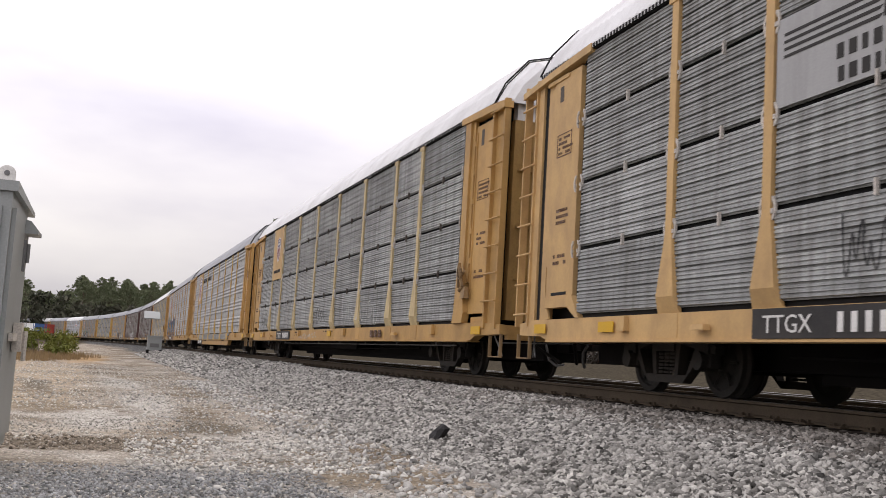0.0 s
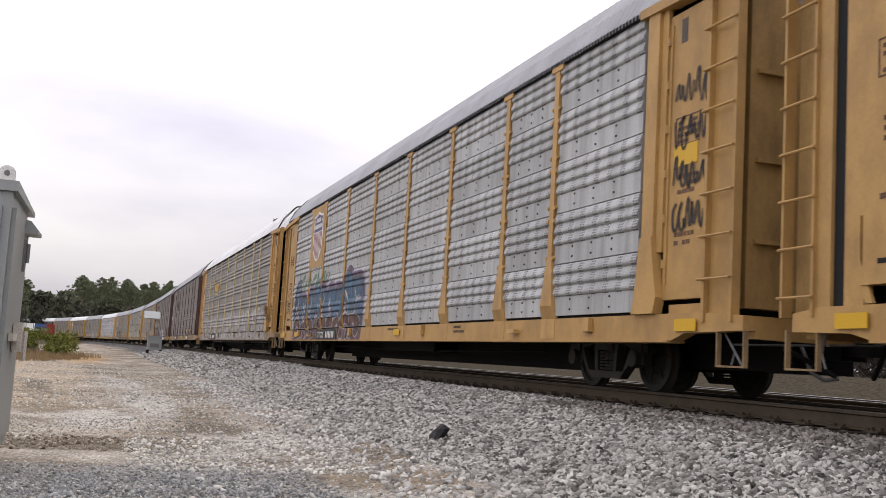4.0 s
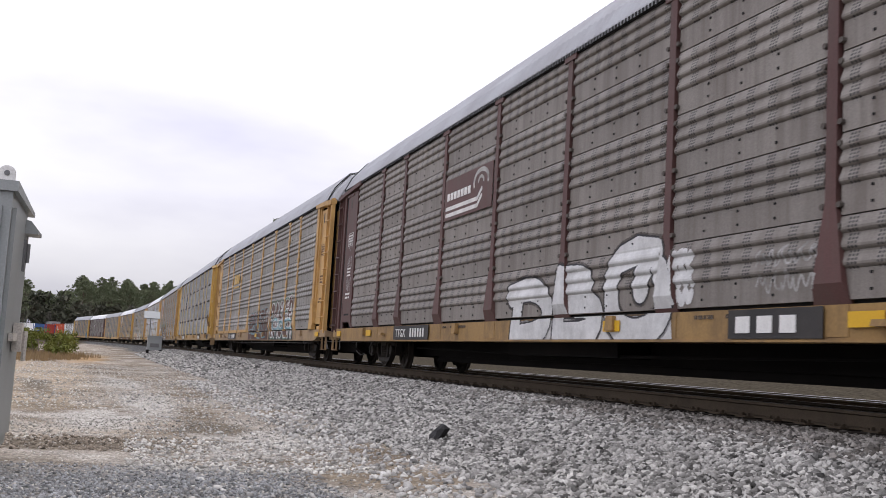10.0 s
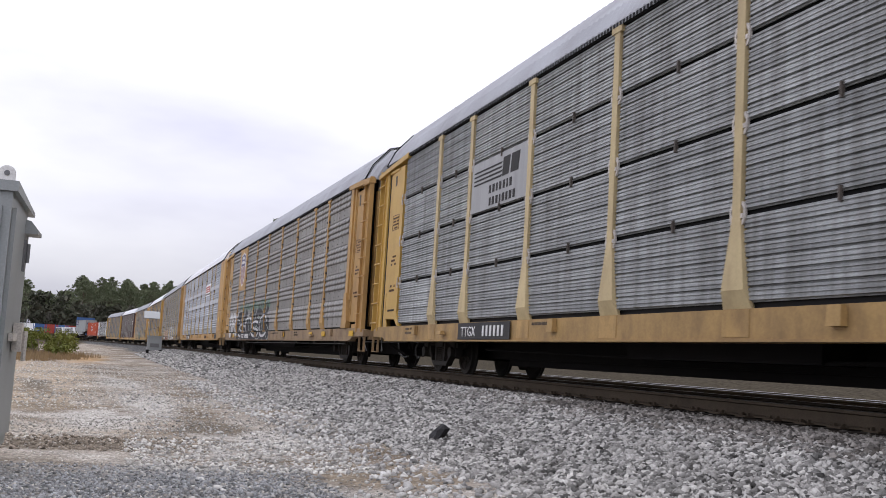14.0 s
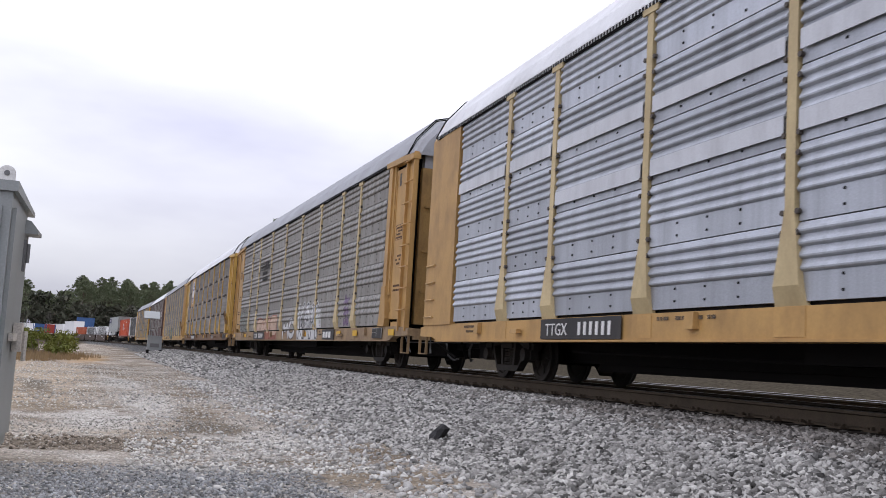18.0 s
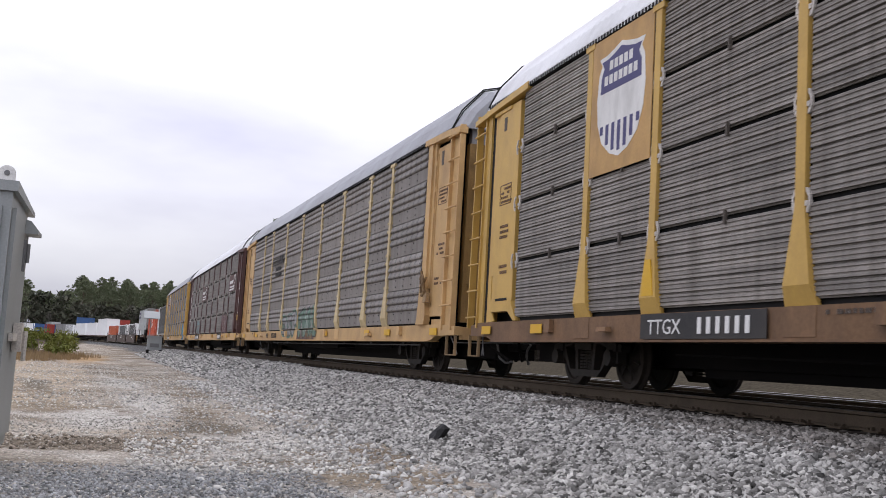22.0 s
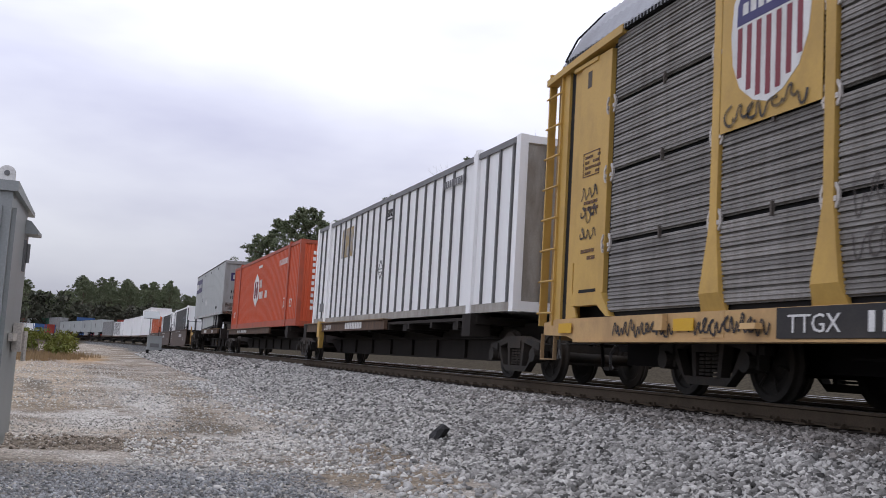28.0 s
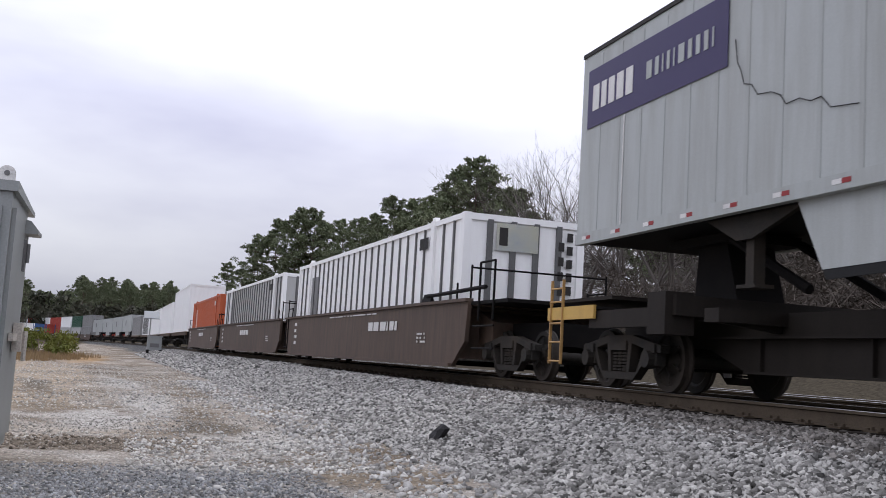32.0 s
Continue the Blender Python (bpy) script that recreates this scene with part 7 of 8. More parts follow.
def number_plate_bars(car, dark=True, x=7.2, drop=0.0):
    if dark:
        plate(car, x + 0.1, x - 2.45, 0.645 - drop, 0.94 - drop, M_PLATE, "marking_panel", 1.590)
    m = M_WHITE if dark else M_STENCIL
    lettering(car, "TTGX" if car is not C[13] else "NS", 0.25, x - 0.08, 1.597, 0.70 - drop, m, squeeze=1.15)
    bars(car, x - 1.2, 1.597, 0.70 - drop, [0.075] * 6, 0.18, 0.105, m)


def owner_bars(car, dark=True, x=-5.7):
    if dark:
        plate(car, x + 0.12, x - 1.35, 0.645, 0.94, M_PLATE, "marking_panel", 1.590)
    bars(car, x - 0.02, 1.597, 0.70, [0.24, 0.24, 0.24], 0.17, 0.12, M_WHITE if dark else (PAINTS["chalk"] if car is C[12] else PAINTS["rust"]))


M_REFLECT = mat("yellow_reflector_sheet", (0.62, 0.36, 0.02), 0.45, 0, 0.06)


def reflectors(car, places):
    for x in places:
        plate(car, x + 0.22, x - 0.22, 0.74, 0.88, M_REFLECT, "reflector", 1.592)


def stencil_label(car, x):
    lab = plate(car, x + 0.42, x - 0.42, 0.68, 0.92, PAINTS["chalk"], "stencil_label", 1.592, "white-edged black stencil label")
    for a, b, c, d in ((0.4, 0.02, 0.68, 0.8), (0.4, 0.02, 0.815, 0.91), (0.0, -0.38, 0.68, 0.91)):
        plate(lab, x + a - 0.01, x + b + 0.01 if b > 0 else x + b, c, d, M_PLATE, "stencil_field", 1.598)


def corner_stencils(car, m, seed):
    r = random.Random(seed)
    for sgn in (-1, 1):
        x = -12.62 if sgn < 0 else 12.3
        y = SIDE - 0.027 if sgn < 0 else SIDE + 0.016
        bm = bmesh.new()
        z = r.choice((2.95, 3.2, 3.4))
        for a, b, c, d in ((-0.26, 0.26, z, z + 0.012), (-0.26, 0.26, z + 0.34, z + 0.352), (-0.26, -0.248, z, z + 0.35), (0.248, 0.26, z, z + 0.35)):
            box(bm, x + a, x + b, y - 0.004, y + 0.003, c, d)
        part("stencil_frame", bm, m, car)
        rows_of_bars(car, x + 0.2, y, z + 0.26, 0.42, 4, 0.075, m, seed + 1)
        rows_of_bars(car, x + 0.18, y, 2.55, 0.36, 3, 0.09, m, seed + 2)
        rows_of_bars(car, x + 0.22, y, 1.86, 0.4, 2, 0.1, m, seed + 3)


def make_brake(bm):
    bar(bm, (0, SIDE + 0.12, 1.62), (0.05, SIDE + 0.16, 1.95), 0.035)
    bar(bm, (0.0, SIDE + 0.1, 1.62), (0.18, SIDE + 0.1, 1.55), 0.04)
    bar(bm, (-0.1, SIDE + 0.12, 1.9), (0.22, SIDE + 0.12, 1.72), 0.03)
    bar(bm, (0.12, SIDE + 0.15, 2.05), (0.2, SIDE + 0.12, 1.6), 0.028)
    box(bm, -0.12, 0.1, SIDE + 0.02, SIDE + 0.12, 1.4, 1.6, 0.02)
    lathe_pts = [(0.11 * math.cos(t), 1.86 + 0.11 * math.sin(t)) for t in np.arange(0, 6.3, 0.5)]
    for (a, b), (c, d) in zip(lathe_pts, lathe_pts[1:]):
        bar(bm, (a + 0.05, SIDE + 0.17, b), (c + 0.05, SIDE + 0.17, d), 0.014, 5)


C = [c for c, _ in CARRIERS]
for k, c in enumerate(C):
    number_plate_bars(c, k not in (13,), 7.75 if k == 15 else 7.2, 0.285 if k == 2 else 0.0)
    for j, x in enumerate((3.9, -0.4, -4.9, 10.9)):
        if (k + j) % 3 or j == 0:
            rows_of_bars(c, x, 1.569 if k != 2 or abs(x) > 8 else 1.561, 0.86 if k != 2 else 0.56, (0.9, 0.5, 1.3, 0.6)[(k + j) % 4], 1 + (k + j) % 2, 0.085, PAINTS["dusk"], 60 + k * 4 + j)
    corner_stencils(c, M_WHITE if k in (5, 6, 14) else PAINTS["rust"], 40 + k)
    if k in (1, 5, 6, 8, 10, 11, 12, 14):
        owner_bars(c, k not in (1, 10, 12), -5.7 if k != 5 else -5.3)
    if k == 5:
        reflectors(c, (12.9, 9.6, -0.7, -4.75, -7.7, -10.1))
        for x in (-7.96, -5.13):
            plate(c, x + 0.28, x - 0.28, 1.2, 1.34, M_REFLECT, "small_label", SKIN + 0.003)
    elif k in (6, 9, 11, 13, 14, 15):
        reflectors(c, (12.9, 9.6, -3.0, -7.6, -9.4, -12.7))
    elif k in (0, 1, 2, 3, 7, 12):
        reflectors(c, (12.85, 10.6, -1.2, -12.8) if k != 2 else (12.85, 10.6, -12.8))
    if k in (8, 10, 11, 12):
        stencil_label(c, -11.5)
    if k in (1, 4, 8, 12, 13):
        part("brake_gear", kept("brake_gear", M_HAZE, make_brake), None, c, "rusty hand-brake gear", pose(-12.2, 0, 0))
for k in (1, 2, 3, 9, 12, 15):
    plate(C[k], 8.95, 7.22, 2.87, 4.78, M_GOLD if k in (15,) else (M_CREAM if k == 1 else M_YELLOW), "emblem_board", SKIN + 0.002, "yellow board")
    if k == 1:
        shield(C[k], 8.05, 3.55, 0.62, 0.9)
        bars(C[k], 8.72, SKIN + 0.008, 3.12, [0.05] * 8, 0.11, 0.028, M_STENCIL)
        bars(C[k], 8.0, SKIN + 0.008, 3.12, [0.05] * 7, 0.11, 0.028, M_STENCIL)
    else:
        shield(C[k], 8.08, 3.08, 1.32, 1.5, k == 12)
lettering(C[2], "BUILDING", 0.36, 6.55, SKIN + 0.004, 4.12, M_STENCIL, squeeze=1.15)
lettering(C[2], "AMERICA", 0.36, 4.05, SKIN + 0.004, 4.12, M_STENCIL, squeeze=1.15)
for k in (0, 5, 8, 11, 13):
    stripes_emblem(C[k], k, k in (0, 8))
for k in (4, 7):
    block_emblem(C[k])
wheel_emblem(C[6], 4.15, 1.55, 2.95, 3.75)
wheel_emblem(C[14], 4.15, 1.55, 2.98, 3.85)
wheel_emblem(C[14], -9.2, -11.55, 2.98, 3.8)
M_PALEBAND = mat("pale_aluminium_band", (0.58, 0.59, 0.61), 0.5, 0.1, 0.1, 6, 0.4, 0, (0.35, 0.35, 0.36), 0.5)
# silver car: pale flat bands and a slanted orange emblem
for a, b in zip(BAYS, BAYS[1:]):
    for z in (3.42, 2.62):
        if not (a > 4.3 and z < 3):
            plate(C[10], a + 0.12, b - 0.12, z, z + 0.2, M_PALEBAND, "pale_band")
plate(C[10], -4.42, -6.98, 3.2, 3.9, M_BOXWHITE, "emblem_board", SKIN + 0.004)
bm = bmesh.new()
for k in range(3):
    z = 3.42 + k * 0.13
    slab(bm, [(-4.55, z), (-6.75, z), (-6.9, z + 0.085), (-4.7, z + 0.085)], SKIN + 0.008, SKIN + 0.014)
part("emblem", bm, mat("red_emblem_paint", (0.45, 0.055, 0.03), 0.5), C[10], "three slanted red stripes")
plate(C[10], -4.5, -6.9, 3.27, 3.33, M_STENCIL, "emblem_line", SKIN + 0.012)
# a fresh yellow dab on one post foot
bm = bmesh.new()
slab(bm, [(7.2, 1.6), (7.07, 1.6), (6.98, 1.16), (7.26, 1.16)], SIDE + 0.062, SIDE + 0.074)
part("paint_dab", bm, M_REFLECT, C[12], "bright yellow paint dab")
# spray paint
scrawl(C[1], 6.4, 4.5, 1.1, 2.2, "white", 2, lines=2)
scrawl(C[1], -2.6, -6.4, 0.98, 1.8, "white", 3, loops=6, width=0.03)
scrawl(C[1], 1.2, -0.6, 1.1, 1.7, "black", 4)
scrawl(C[1], 10.9, 9.6, 1.05, 1.8, "black", 5)
scrawl(C[1], 12.05, 12.55, 2.1, 3.2, "black", 6, y=SIDE + 0.018)
scrawl(C[1], 3.2, 0.5, 0.68, 0.88, "white", 7, width=0.018)
scrawl(C[0], 6.0, 4.7, 1.2, 1.8, "black", 8)
scrawl(C[0], -2.0, -5.0, 1.1, 1.6, "white", 9)
scrawl(C[2], -11.0, -9.6, 1.1, 1.7, "chalk", 10)
graffiti(C[3], 11.1, 2.6, 0.7, 2.3, "blue", "black", 9, 11, "large dark blue arched graffiti with black edges", "purple", 2, 0.07, "white", "rust", None, 3, 0)
graffiti(C[3], 11.2, 2.6, 0.66, 1.3, "rust", "white", 9, 53, "brown lower band of the blue graffiti", None, 2, 0.028, "purple", None, None, 3, 0)
scrawl(C[3], 11.5, 10.8, 1.5, 2.0, "black", 54, width=0.03, lines=2)
scrawl(C[3], 10.6, 6.0, 2.25, 2.8, "green", 55, width=0.12, loops=8)
scrawl(C[3], 12.70, 11.90, 1.5, 2.4, "black", 12, y=SIDE + 0.018, width=0.035, lines=3)
base_coat(C[4], 11.2, -11.3, "mist", 1.15, 90, "thin white overspray on sill and panels")
graffiti(C[4], 11.4, 4.4, 0.7, 1.8, "mist", "bright", 10, 13, "long band of chalky white graffiti", None, 1, 0.03, "bright", None, None, 3, None, "ink")
graffiti(C[4], 4.4, -6.3, 0.7, 1.9, "mist", "bright", 12, 42, "tall hollow graffiti with white edges", None, 1, 0.034, "bright", None, None, 2, None, "ink")
graffiti(C[4], -6.2, -10.1, 0.68, 1.85, "mist", "bright", 4, 14, "hollow grey arches with white outlines", None, 2, 0.045, "ink", None, None, 2, 0, "ink")
graffiti(C[4], -9.9, -11.5, 0.68, 1.9, "mist", "bright", 2, 88, "tall hollow spikes with white outlines", None, 1, 0.045, "ink", None, None, 2, 5, "ink")
scrawl(C[4], -12.25, -12.75, 1.3, 2.1, "dusk", 43, y=SIDE - 0.022, width=0.03)
scrawl(C[3], -12.35, -13.05, 1.9, 3.9, "black", 44, y=SIDE - 0.022, width=0.045, lines=4, loops=10)
scrawl(C[5], 11.4, 9.3, 1.1, 1.8, "chalk", 15)
scrawl(C[5], 8.8, 7.4, 1.3, 1.95, "chalk", 16)
base_coat(C[6], 0.4, -4.4, "bright", 0.945, 70)
fat_word(C[6], "DBQ", 0.6, -4.4, 0.5, 1.9, "bright", "ink", 0.36, 0.026, "fat white bubble letters with black edges and a smoky rim", 64, (0.78, 0.86, 1.0), None, None, "dusk")
scrawl(C[6], -4.4, -4.85, 1.05, 1.7, "bright", 71, width=0.1, loops=3)
scrawl(C[6], 12.00, 12.50, 1.9, 3.6, "white", 18, y=SIDE + 0.018)
scrawl(C[6], -12.35, -13.00, 1.35, 1.75, "white", 45, y=SIDE - 0.022, width=0.02, lines=3)
scrawl(C[6], -9.3, -11.5, 1.05, 1.85, "dusk", 19, width=0.05, lines=2, loops=9)
scrawl(C[6], -6.0, -7.0, 1.1, 1.6, "chalk", 46, lines=2)
graffiti(C[7], 6.9, 3.5, 1.02, 1.85, "mist", "white", 5, 22, "thin white outline graffiti", None, 3, 0.022)
scrawl(C[7], 2.9, 1.7, 1.1, 1.85, "white", 23, lines=3)
scrawl(C[7], 1.0, -1.4, 1.95, 2.2, "white", 24, width=0.03)
scrawl(C[7], 10.9, 10.1, 1.1, 1.5, "chalk", 47)
base_coat(C[7], 0.9, -3.9, "brown", 1.72, 72, "brown spray ground behind pale blue letters")
fat_word(C[7], "ESRER", 0.9, -3.6, 0.9, 1.88, "brown", "pale_blue", 0.13, 0.028, "brown letters edged in pale blue and white", 20, (0.85, 0.9, 0.92, 0.95, 1.0), None, "bright")
scrawl(C[7], -3.4, -4.2, 1.3, 1.95, "chalk", 73, width=0.022, loops=5)
fat_word(C[7], "AZL", 0.2, -3.4, 0.66, 1.3, "pale_blue", "brown", 0.07, 0.02, "pale blue lower shapes of the brown graffiti", 51, (0.9, 1.0, 0.9))
base_coat(C[7], -4.3, -8.9, "ink", 1.25, 74, "black sprayed ground under the large letters")
fat_word(C[7], "CASER", -4.35, -8.75, 0.72, 2.1, "brown", "bright", 0.27, 0.05, "large brown letters with white edges, black shade and pale blots", 21, (0.92, 0.95, 0.93, 0.95, 1.05), "ink", "bright", "green")
fat_word(C[7], "COO", -4.8, -8.6, 0.95, 1.5, "pale_blue", "bright", 0.1, 0.03, "pale blue and white fills inside the large letters", 75, (0.9, 0.7, 0.8))
fat_word(C[9], "SEK", 11.4, 8.7, 0.7, 1.95, "bright", "rust", 0.27, 0.025, "tall white letters with thin dark red edges", 25, (1.0, 0.98, 0.95))
base_coat(C[9], 8.75, 0.2, "ink", 1.5, 76, "black sprayed ground under wild lettering")
fat_word(C[9], "ZANSK", 8.6, 0.3, 0.66, 2.05, "ink", "bright", 0.36, 0.022, "black wild-style letters with thin white edges and a green haze", 26, (0.9, 0.96, 1.0, 0.95, 1.0), None, None, "green")
fat_word(C[9], "SCSC", 8.2, 0.6, 0.72, 1.75, "bright", "ink", 0.1, 0.02, "white curls inside the black letters", 77, (0.6, 0.9, 0.7, 0.9))
scrawl(C[9], 8.0, 0.2, 1.9, 2.3, "green", 52, width=0.12, loops=16)
scrawl(C[9], 11.85, 12.55, 2.0, 3.8, "pale_blue", 48, y=SIDE + 0.018, width=0.03)
base_coat(C[11], 6.5, 2.2, "brick", 0.945, 78)
fat_word(C[11], "SNE", 6.75, 2.2, 0.8, 1.52, "peach", "brick", 0.34, 0.05, "faded peach block letters with red edges", 27, (0.9, 0.95, 1.0))
fat_word(C[11], "MO", 0.95, -1.2, 0.66, 1.4, "bright", "ink", 0.17, 0.034, "small white bubble letters", 28)
base_coat(C[11], -2.0, -4.4, "bright", 0.945, 79)
fat_word(C[11], "KAM", -1.7, -4.7, 0.7, 1.82, "bright", "ink", 0.21, 0.05, "bold white bubble letters with black edges", 29, (0.92, 0.95, 1.05), None, None, "bright")
scrawl(C[11], -2.0, -4.5, 0.9, 1.5, "ink", 92, width=0.03, loops=8)
scrawl(C[11], -4.6, -5.2, 0.98, 1.6, "bright", 80, width=0.09, loops=3)
scrawl(C[11], -8.0, -8.5, 1.0, 1.85, "purple", 30, width=0.09)
scrawl(C[11], 11.5, 9.4, 0.98, 1.95, "green", 31, width=0.03, lines=3, loops=8)
scrawl(C[11], 11.5, 9.5, 1.0, 2.1, "dusk", 91, width=0.035, lines=3, loops=9)
scrawl(C[11], 11.4, 9.5, 1.0, 1.9, "chalk", 49, width=0.018, lines=3, loops=7)
graffiti(C[13], 4.1, 1.5, 0.8, 1.5, "grey", "black", 3, 32, "grey outlined graffiti", "green", 2, 0.035)
graffiti(C[13], 1.2, -1.3, 0.66, 1.7, "green", "black", 3, 33, "green graffiti with black edges", None, 1, 0.05, "chalk", "rust")
scrawl(C[14], -9.3, -11.3, 1.0, 1.6, "chalk", 34)
scrawl(C[14], 7.0, 4.5, 1.05, 1.9, "pale_blue", 41, width=0.05, lines=2)
graffiti(C[15], -9.4, -11.5, 0.66, 1.7, "sky", "blue", 2, 35, "bright blue graffiti", "sky", 2, 0.05, "blue", "sky", "sky")
scrawl(C[15], 8.85, 7.35, 2.9, 3.15, "black", 36, y=SKIN + 0.02, width=0.035)
scrawl(C[15], 12.05, 12.60, 2.0, 2.9, "black", 37, y=SIDE + 0.018, width=0.03)
scrawl(C[15], 11.4, 9.8, 0.68, 0.92, "ink", 38, width=0.028, loops=11)
scrawl(C[15], 9.5, 7.95, 0.68, 0.92, "ink", 93, width=0.028, loops=11)
scrawl(C[15], 6.8, 5.0, 1.3, 2.1, "dusk", 94, width=0.03, loops=9, lines=2)
scrawl(C[15], 5.9, 4.6, 1.1, 1.7, "black", 39)
scrawl(C[8], -12.55, -13.05, 1.8, 2.4, "chalk", 40, y=SIDE - 0.022)
# one replaced lower panel and corner labels
plate(C[14], -7.2, -8.95, 0.98, 1.9, worn(mat("pinkish_primer", (0.3, 0.19, 0.18), 0.7, 0, 0.2, 6, 0.6, 0, GRIME, 0.3), 0.1, 0.5), "patched_panel", SKIN + 0.002)
for k in (3, 5, 6, 10, 14):
    plate(C[k], -12.35, -12.85, 1.55 if k != 3 else 2.7, 1.8 if k != 3 else 2.95, M_REFLECT, "reflector", SIDE + (-0.024 if k != 10 else 0.055))


# ---- ballast and loose stones ----
M_STONE = mat("crushed_granite", (0.305, 0.295, 0.272), 0.85, 0, 0.28, 9, 0, 0.3, (0.16, 0.15, 0.132), 0.35, 0, 2.0, 60.0, (1, 1, 1), 0.85, 0.1)
# Darker than M_STONE: oil, plus the train's shade put into the colour.
M_TRACKSTONE = mat("oily_shaded_ballast", (0.175, 0.163, 0.147), 0.85, 0, 0.28, 9, 0, 0.3, (0.11, 0.09, 0.07), 0.4, 0, 2.0, 60.0, (1, 1, 1), 0.75, 0.1)
M_STRAY = mat("dusty_stray_ballast", (0.39, 0.38, 0.355), 0.9, 0, 0.25, 9, 0, 0.2, (0.2, 0.17, 0.14), 0.35, 0, 2.0, 60.0, (1, 1, 1), 0.6)
M_PEBBLE = mat("pale_lane_pebbles", (0.39, 0.37, 0.33), 0.9, 0, 0.2, 9, 0, 0.2, (0.25, 0.2, 0.15), 0.3, 0, 2.0, 60.0, (1, 1, 1), 0.5)


M_PALESTONE = mat("pale_washed_gravel", (0.42, 0.405, 0.37), 0.9, 0, 0.2, 9, 0, 0.2, (0.24, 0.21, 0.17), 0.3, 0, 2.0, 60.0, (1, 1, 1), 0.6, 0.1)
M_RUTSTONE = mat("brown_rut_gravel", (0.22, 0.185, 0.145), 0.9, 0, 0.2, 9, 0, 0.2, (0.12, 0.09, 0.065), 0.4, 0, 2.0, 60.0, (1, 1, 1), 0.7, 0.1)
M_GRIT = mat("pale_grit", (0.24, 0.245, 0.245), 0.9, 0, 0.2, 9, 0, 0.2, (0.22, 0.2, 0.17), 0.3, 0, 2.0, 60.0, (1, 1, 1), 0.6, 0.1)


def stones(name, label, count, s_range, side_range, size, material, seed, sink=0.3, near=1.0):
    r = np.random.default_rng(seed)
    u = r.random(count) ** near
    s = s_range[0] + (s_range[1] - s_range[0]) * u
    d = side_range[0] + (side_range[1] - side_range[0]) * r.random(count)
    a = np.interp(s, S_AXIS, _turn)
    cx = np.interp(s, S_AXIS, X_AXIS) - d * np.sin(a)
    cy = np.interp(s, S_AXIS, Y_AXIS) + d * np.cos(a)
    scale = size[0] + (size[1] - size[0]) * r.random(count) ** 1.6
    base = np.array([(-1, -1, -1), (1, -1, -1), (1, 1, -1), (-1, 1, -1), (-1, -1, 1), (1, -1, 1), (1, 1, 1), (-1, 1, 1)], float) * 0.5
    v = base[None] * (1 + 0.75 * (r.random((count, 8, 3)) - 0.5))
    v[:, 4:, :2] *= (0.6 + 0.45 * r.random((count, 1, 2)))
    v *= np.stack([1.1 + 0.35 * r.random(count), 0.6 + 0.35 * r.random(count), 0.4 + 0.35 * r.random(count)], 1)[:, None, :]
    ang = r.random((count, 3)) * np.array([1.5, 1.5, 6.28]) - np.array([0.75, 0.75, 0])
    c, n = np.cos(ang), np.sin(ang)
    x, y, z = v[..., 0], v[..., 1], v[..., 2]
    y, z = y * c[:, None, 0] - z * n[:, None, 0], y * n[:, None, 0] + z * c[:, None, 0]
    x, z = x * c[:, None, 1] + z * n[:, None, 1], -x * n[:, None, 1] + z * c[:, None, 1]
    x, y = x * c[:, None, 2] - y * n[:, None, 2], x * n[:, None, 2] + y * c[:, None, 2]
    v = np.stack([x, y, z], -1) * scale[:, None, None]
    v += np.stack([cx, cy, ground_z(d) + scale * (0.5 - sink) * 0.6], 1)[:, None, :]
    faces = np.array([(3, 2, 1, 0), (4, 5, 6, 7), (0, 1, 5, 4), (1, 2, 6, 5), (2, 3, 7, 6), (3, 0, 4, 7)])
    q = (faces[None] + 8 * np.arange(count)[:, None, None]).reshape(-1, 4)
    me = bpy.data.meshes.new(name)
    me.vertices.add(count * 8)
    me.vertices.foreach_set("co", v.reshape(-1))
    me.loops.add(q.size)
    me.loops.foreach_set("vertex_index", q.reshape(-1).astype(np.int32))
    me.polygons.add(len(q))
    me.polygons.foreach_set("loop_start", np.arange(0, q.size, 4, dtype=np.int32))
    me.update(calc_edges=True)
    me.materials.append(material)
    return tagged(new(name, me), label, "gravel", kind="stuff")


stones("ballast_stones", "angular grey and white crushed ballast", 28000, (3.5, 13), (2.2, 4.7), (0.022, 0.06), M_STONE, 11)
stones("track_ballast", "oily ballast beside the rail, darkened for the train's shade", 14000, (3.5, 16), (1.15, 2.5), (0.022, 0.06), M_TRACKSTONE, 21)
stones("ballast_stones", "angular grey and white crushed ballast", 32000, (13, 34), (1.5, 4.6), (0.026, 0.068), M_STONE, 12, 0.3, 1.25)
stones("ballast_stones", "distant grey crushed ballast", 9000, (34, 90), (1.15, 4.6), (0.06, 0.13), M_STONE, 13, 0.3, 1.4)
stones("ballast_stones", "grey ballast between the sleepers", 6000, (3.0, 26), (-1.2, 1.2), (0.035, 0.07), M_TRACKSTONE, 14, 0.6)
stones("stray_ballast", "stray ballast stones scattered over the lane's edge", 2600, (4.5, 30), (4.5, 5.6), (0.03, 0.065), M_STRAY, 17, 0.35, 1.2)
stones("stray_ballast", "stray ballast stones scattered over the lane", 900, (5, 30), (5.4, 7.4), (0.02, 0.05), M_STRAY, 18, 0.35, 1.2)
stones("lane_pebbles", "small pale stones on the dirt lane", 10000, (5.5, 16), (4.4, 9.2), (0.008, 0.024), M_PEBBLE, 15, 0.4, 1.15)
stones("lane_pebbles", "small pale stones further along the dirt lane", 9000, (16, 46), (4.6, 10.0), (0.014, 0.042), M_PEBBLE, 19, 0.42, 1.2)
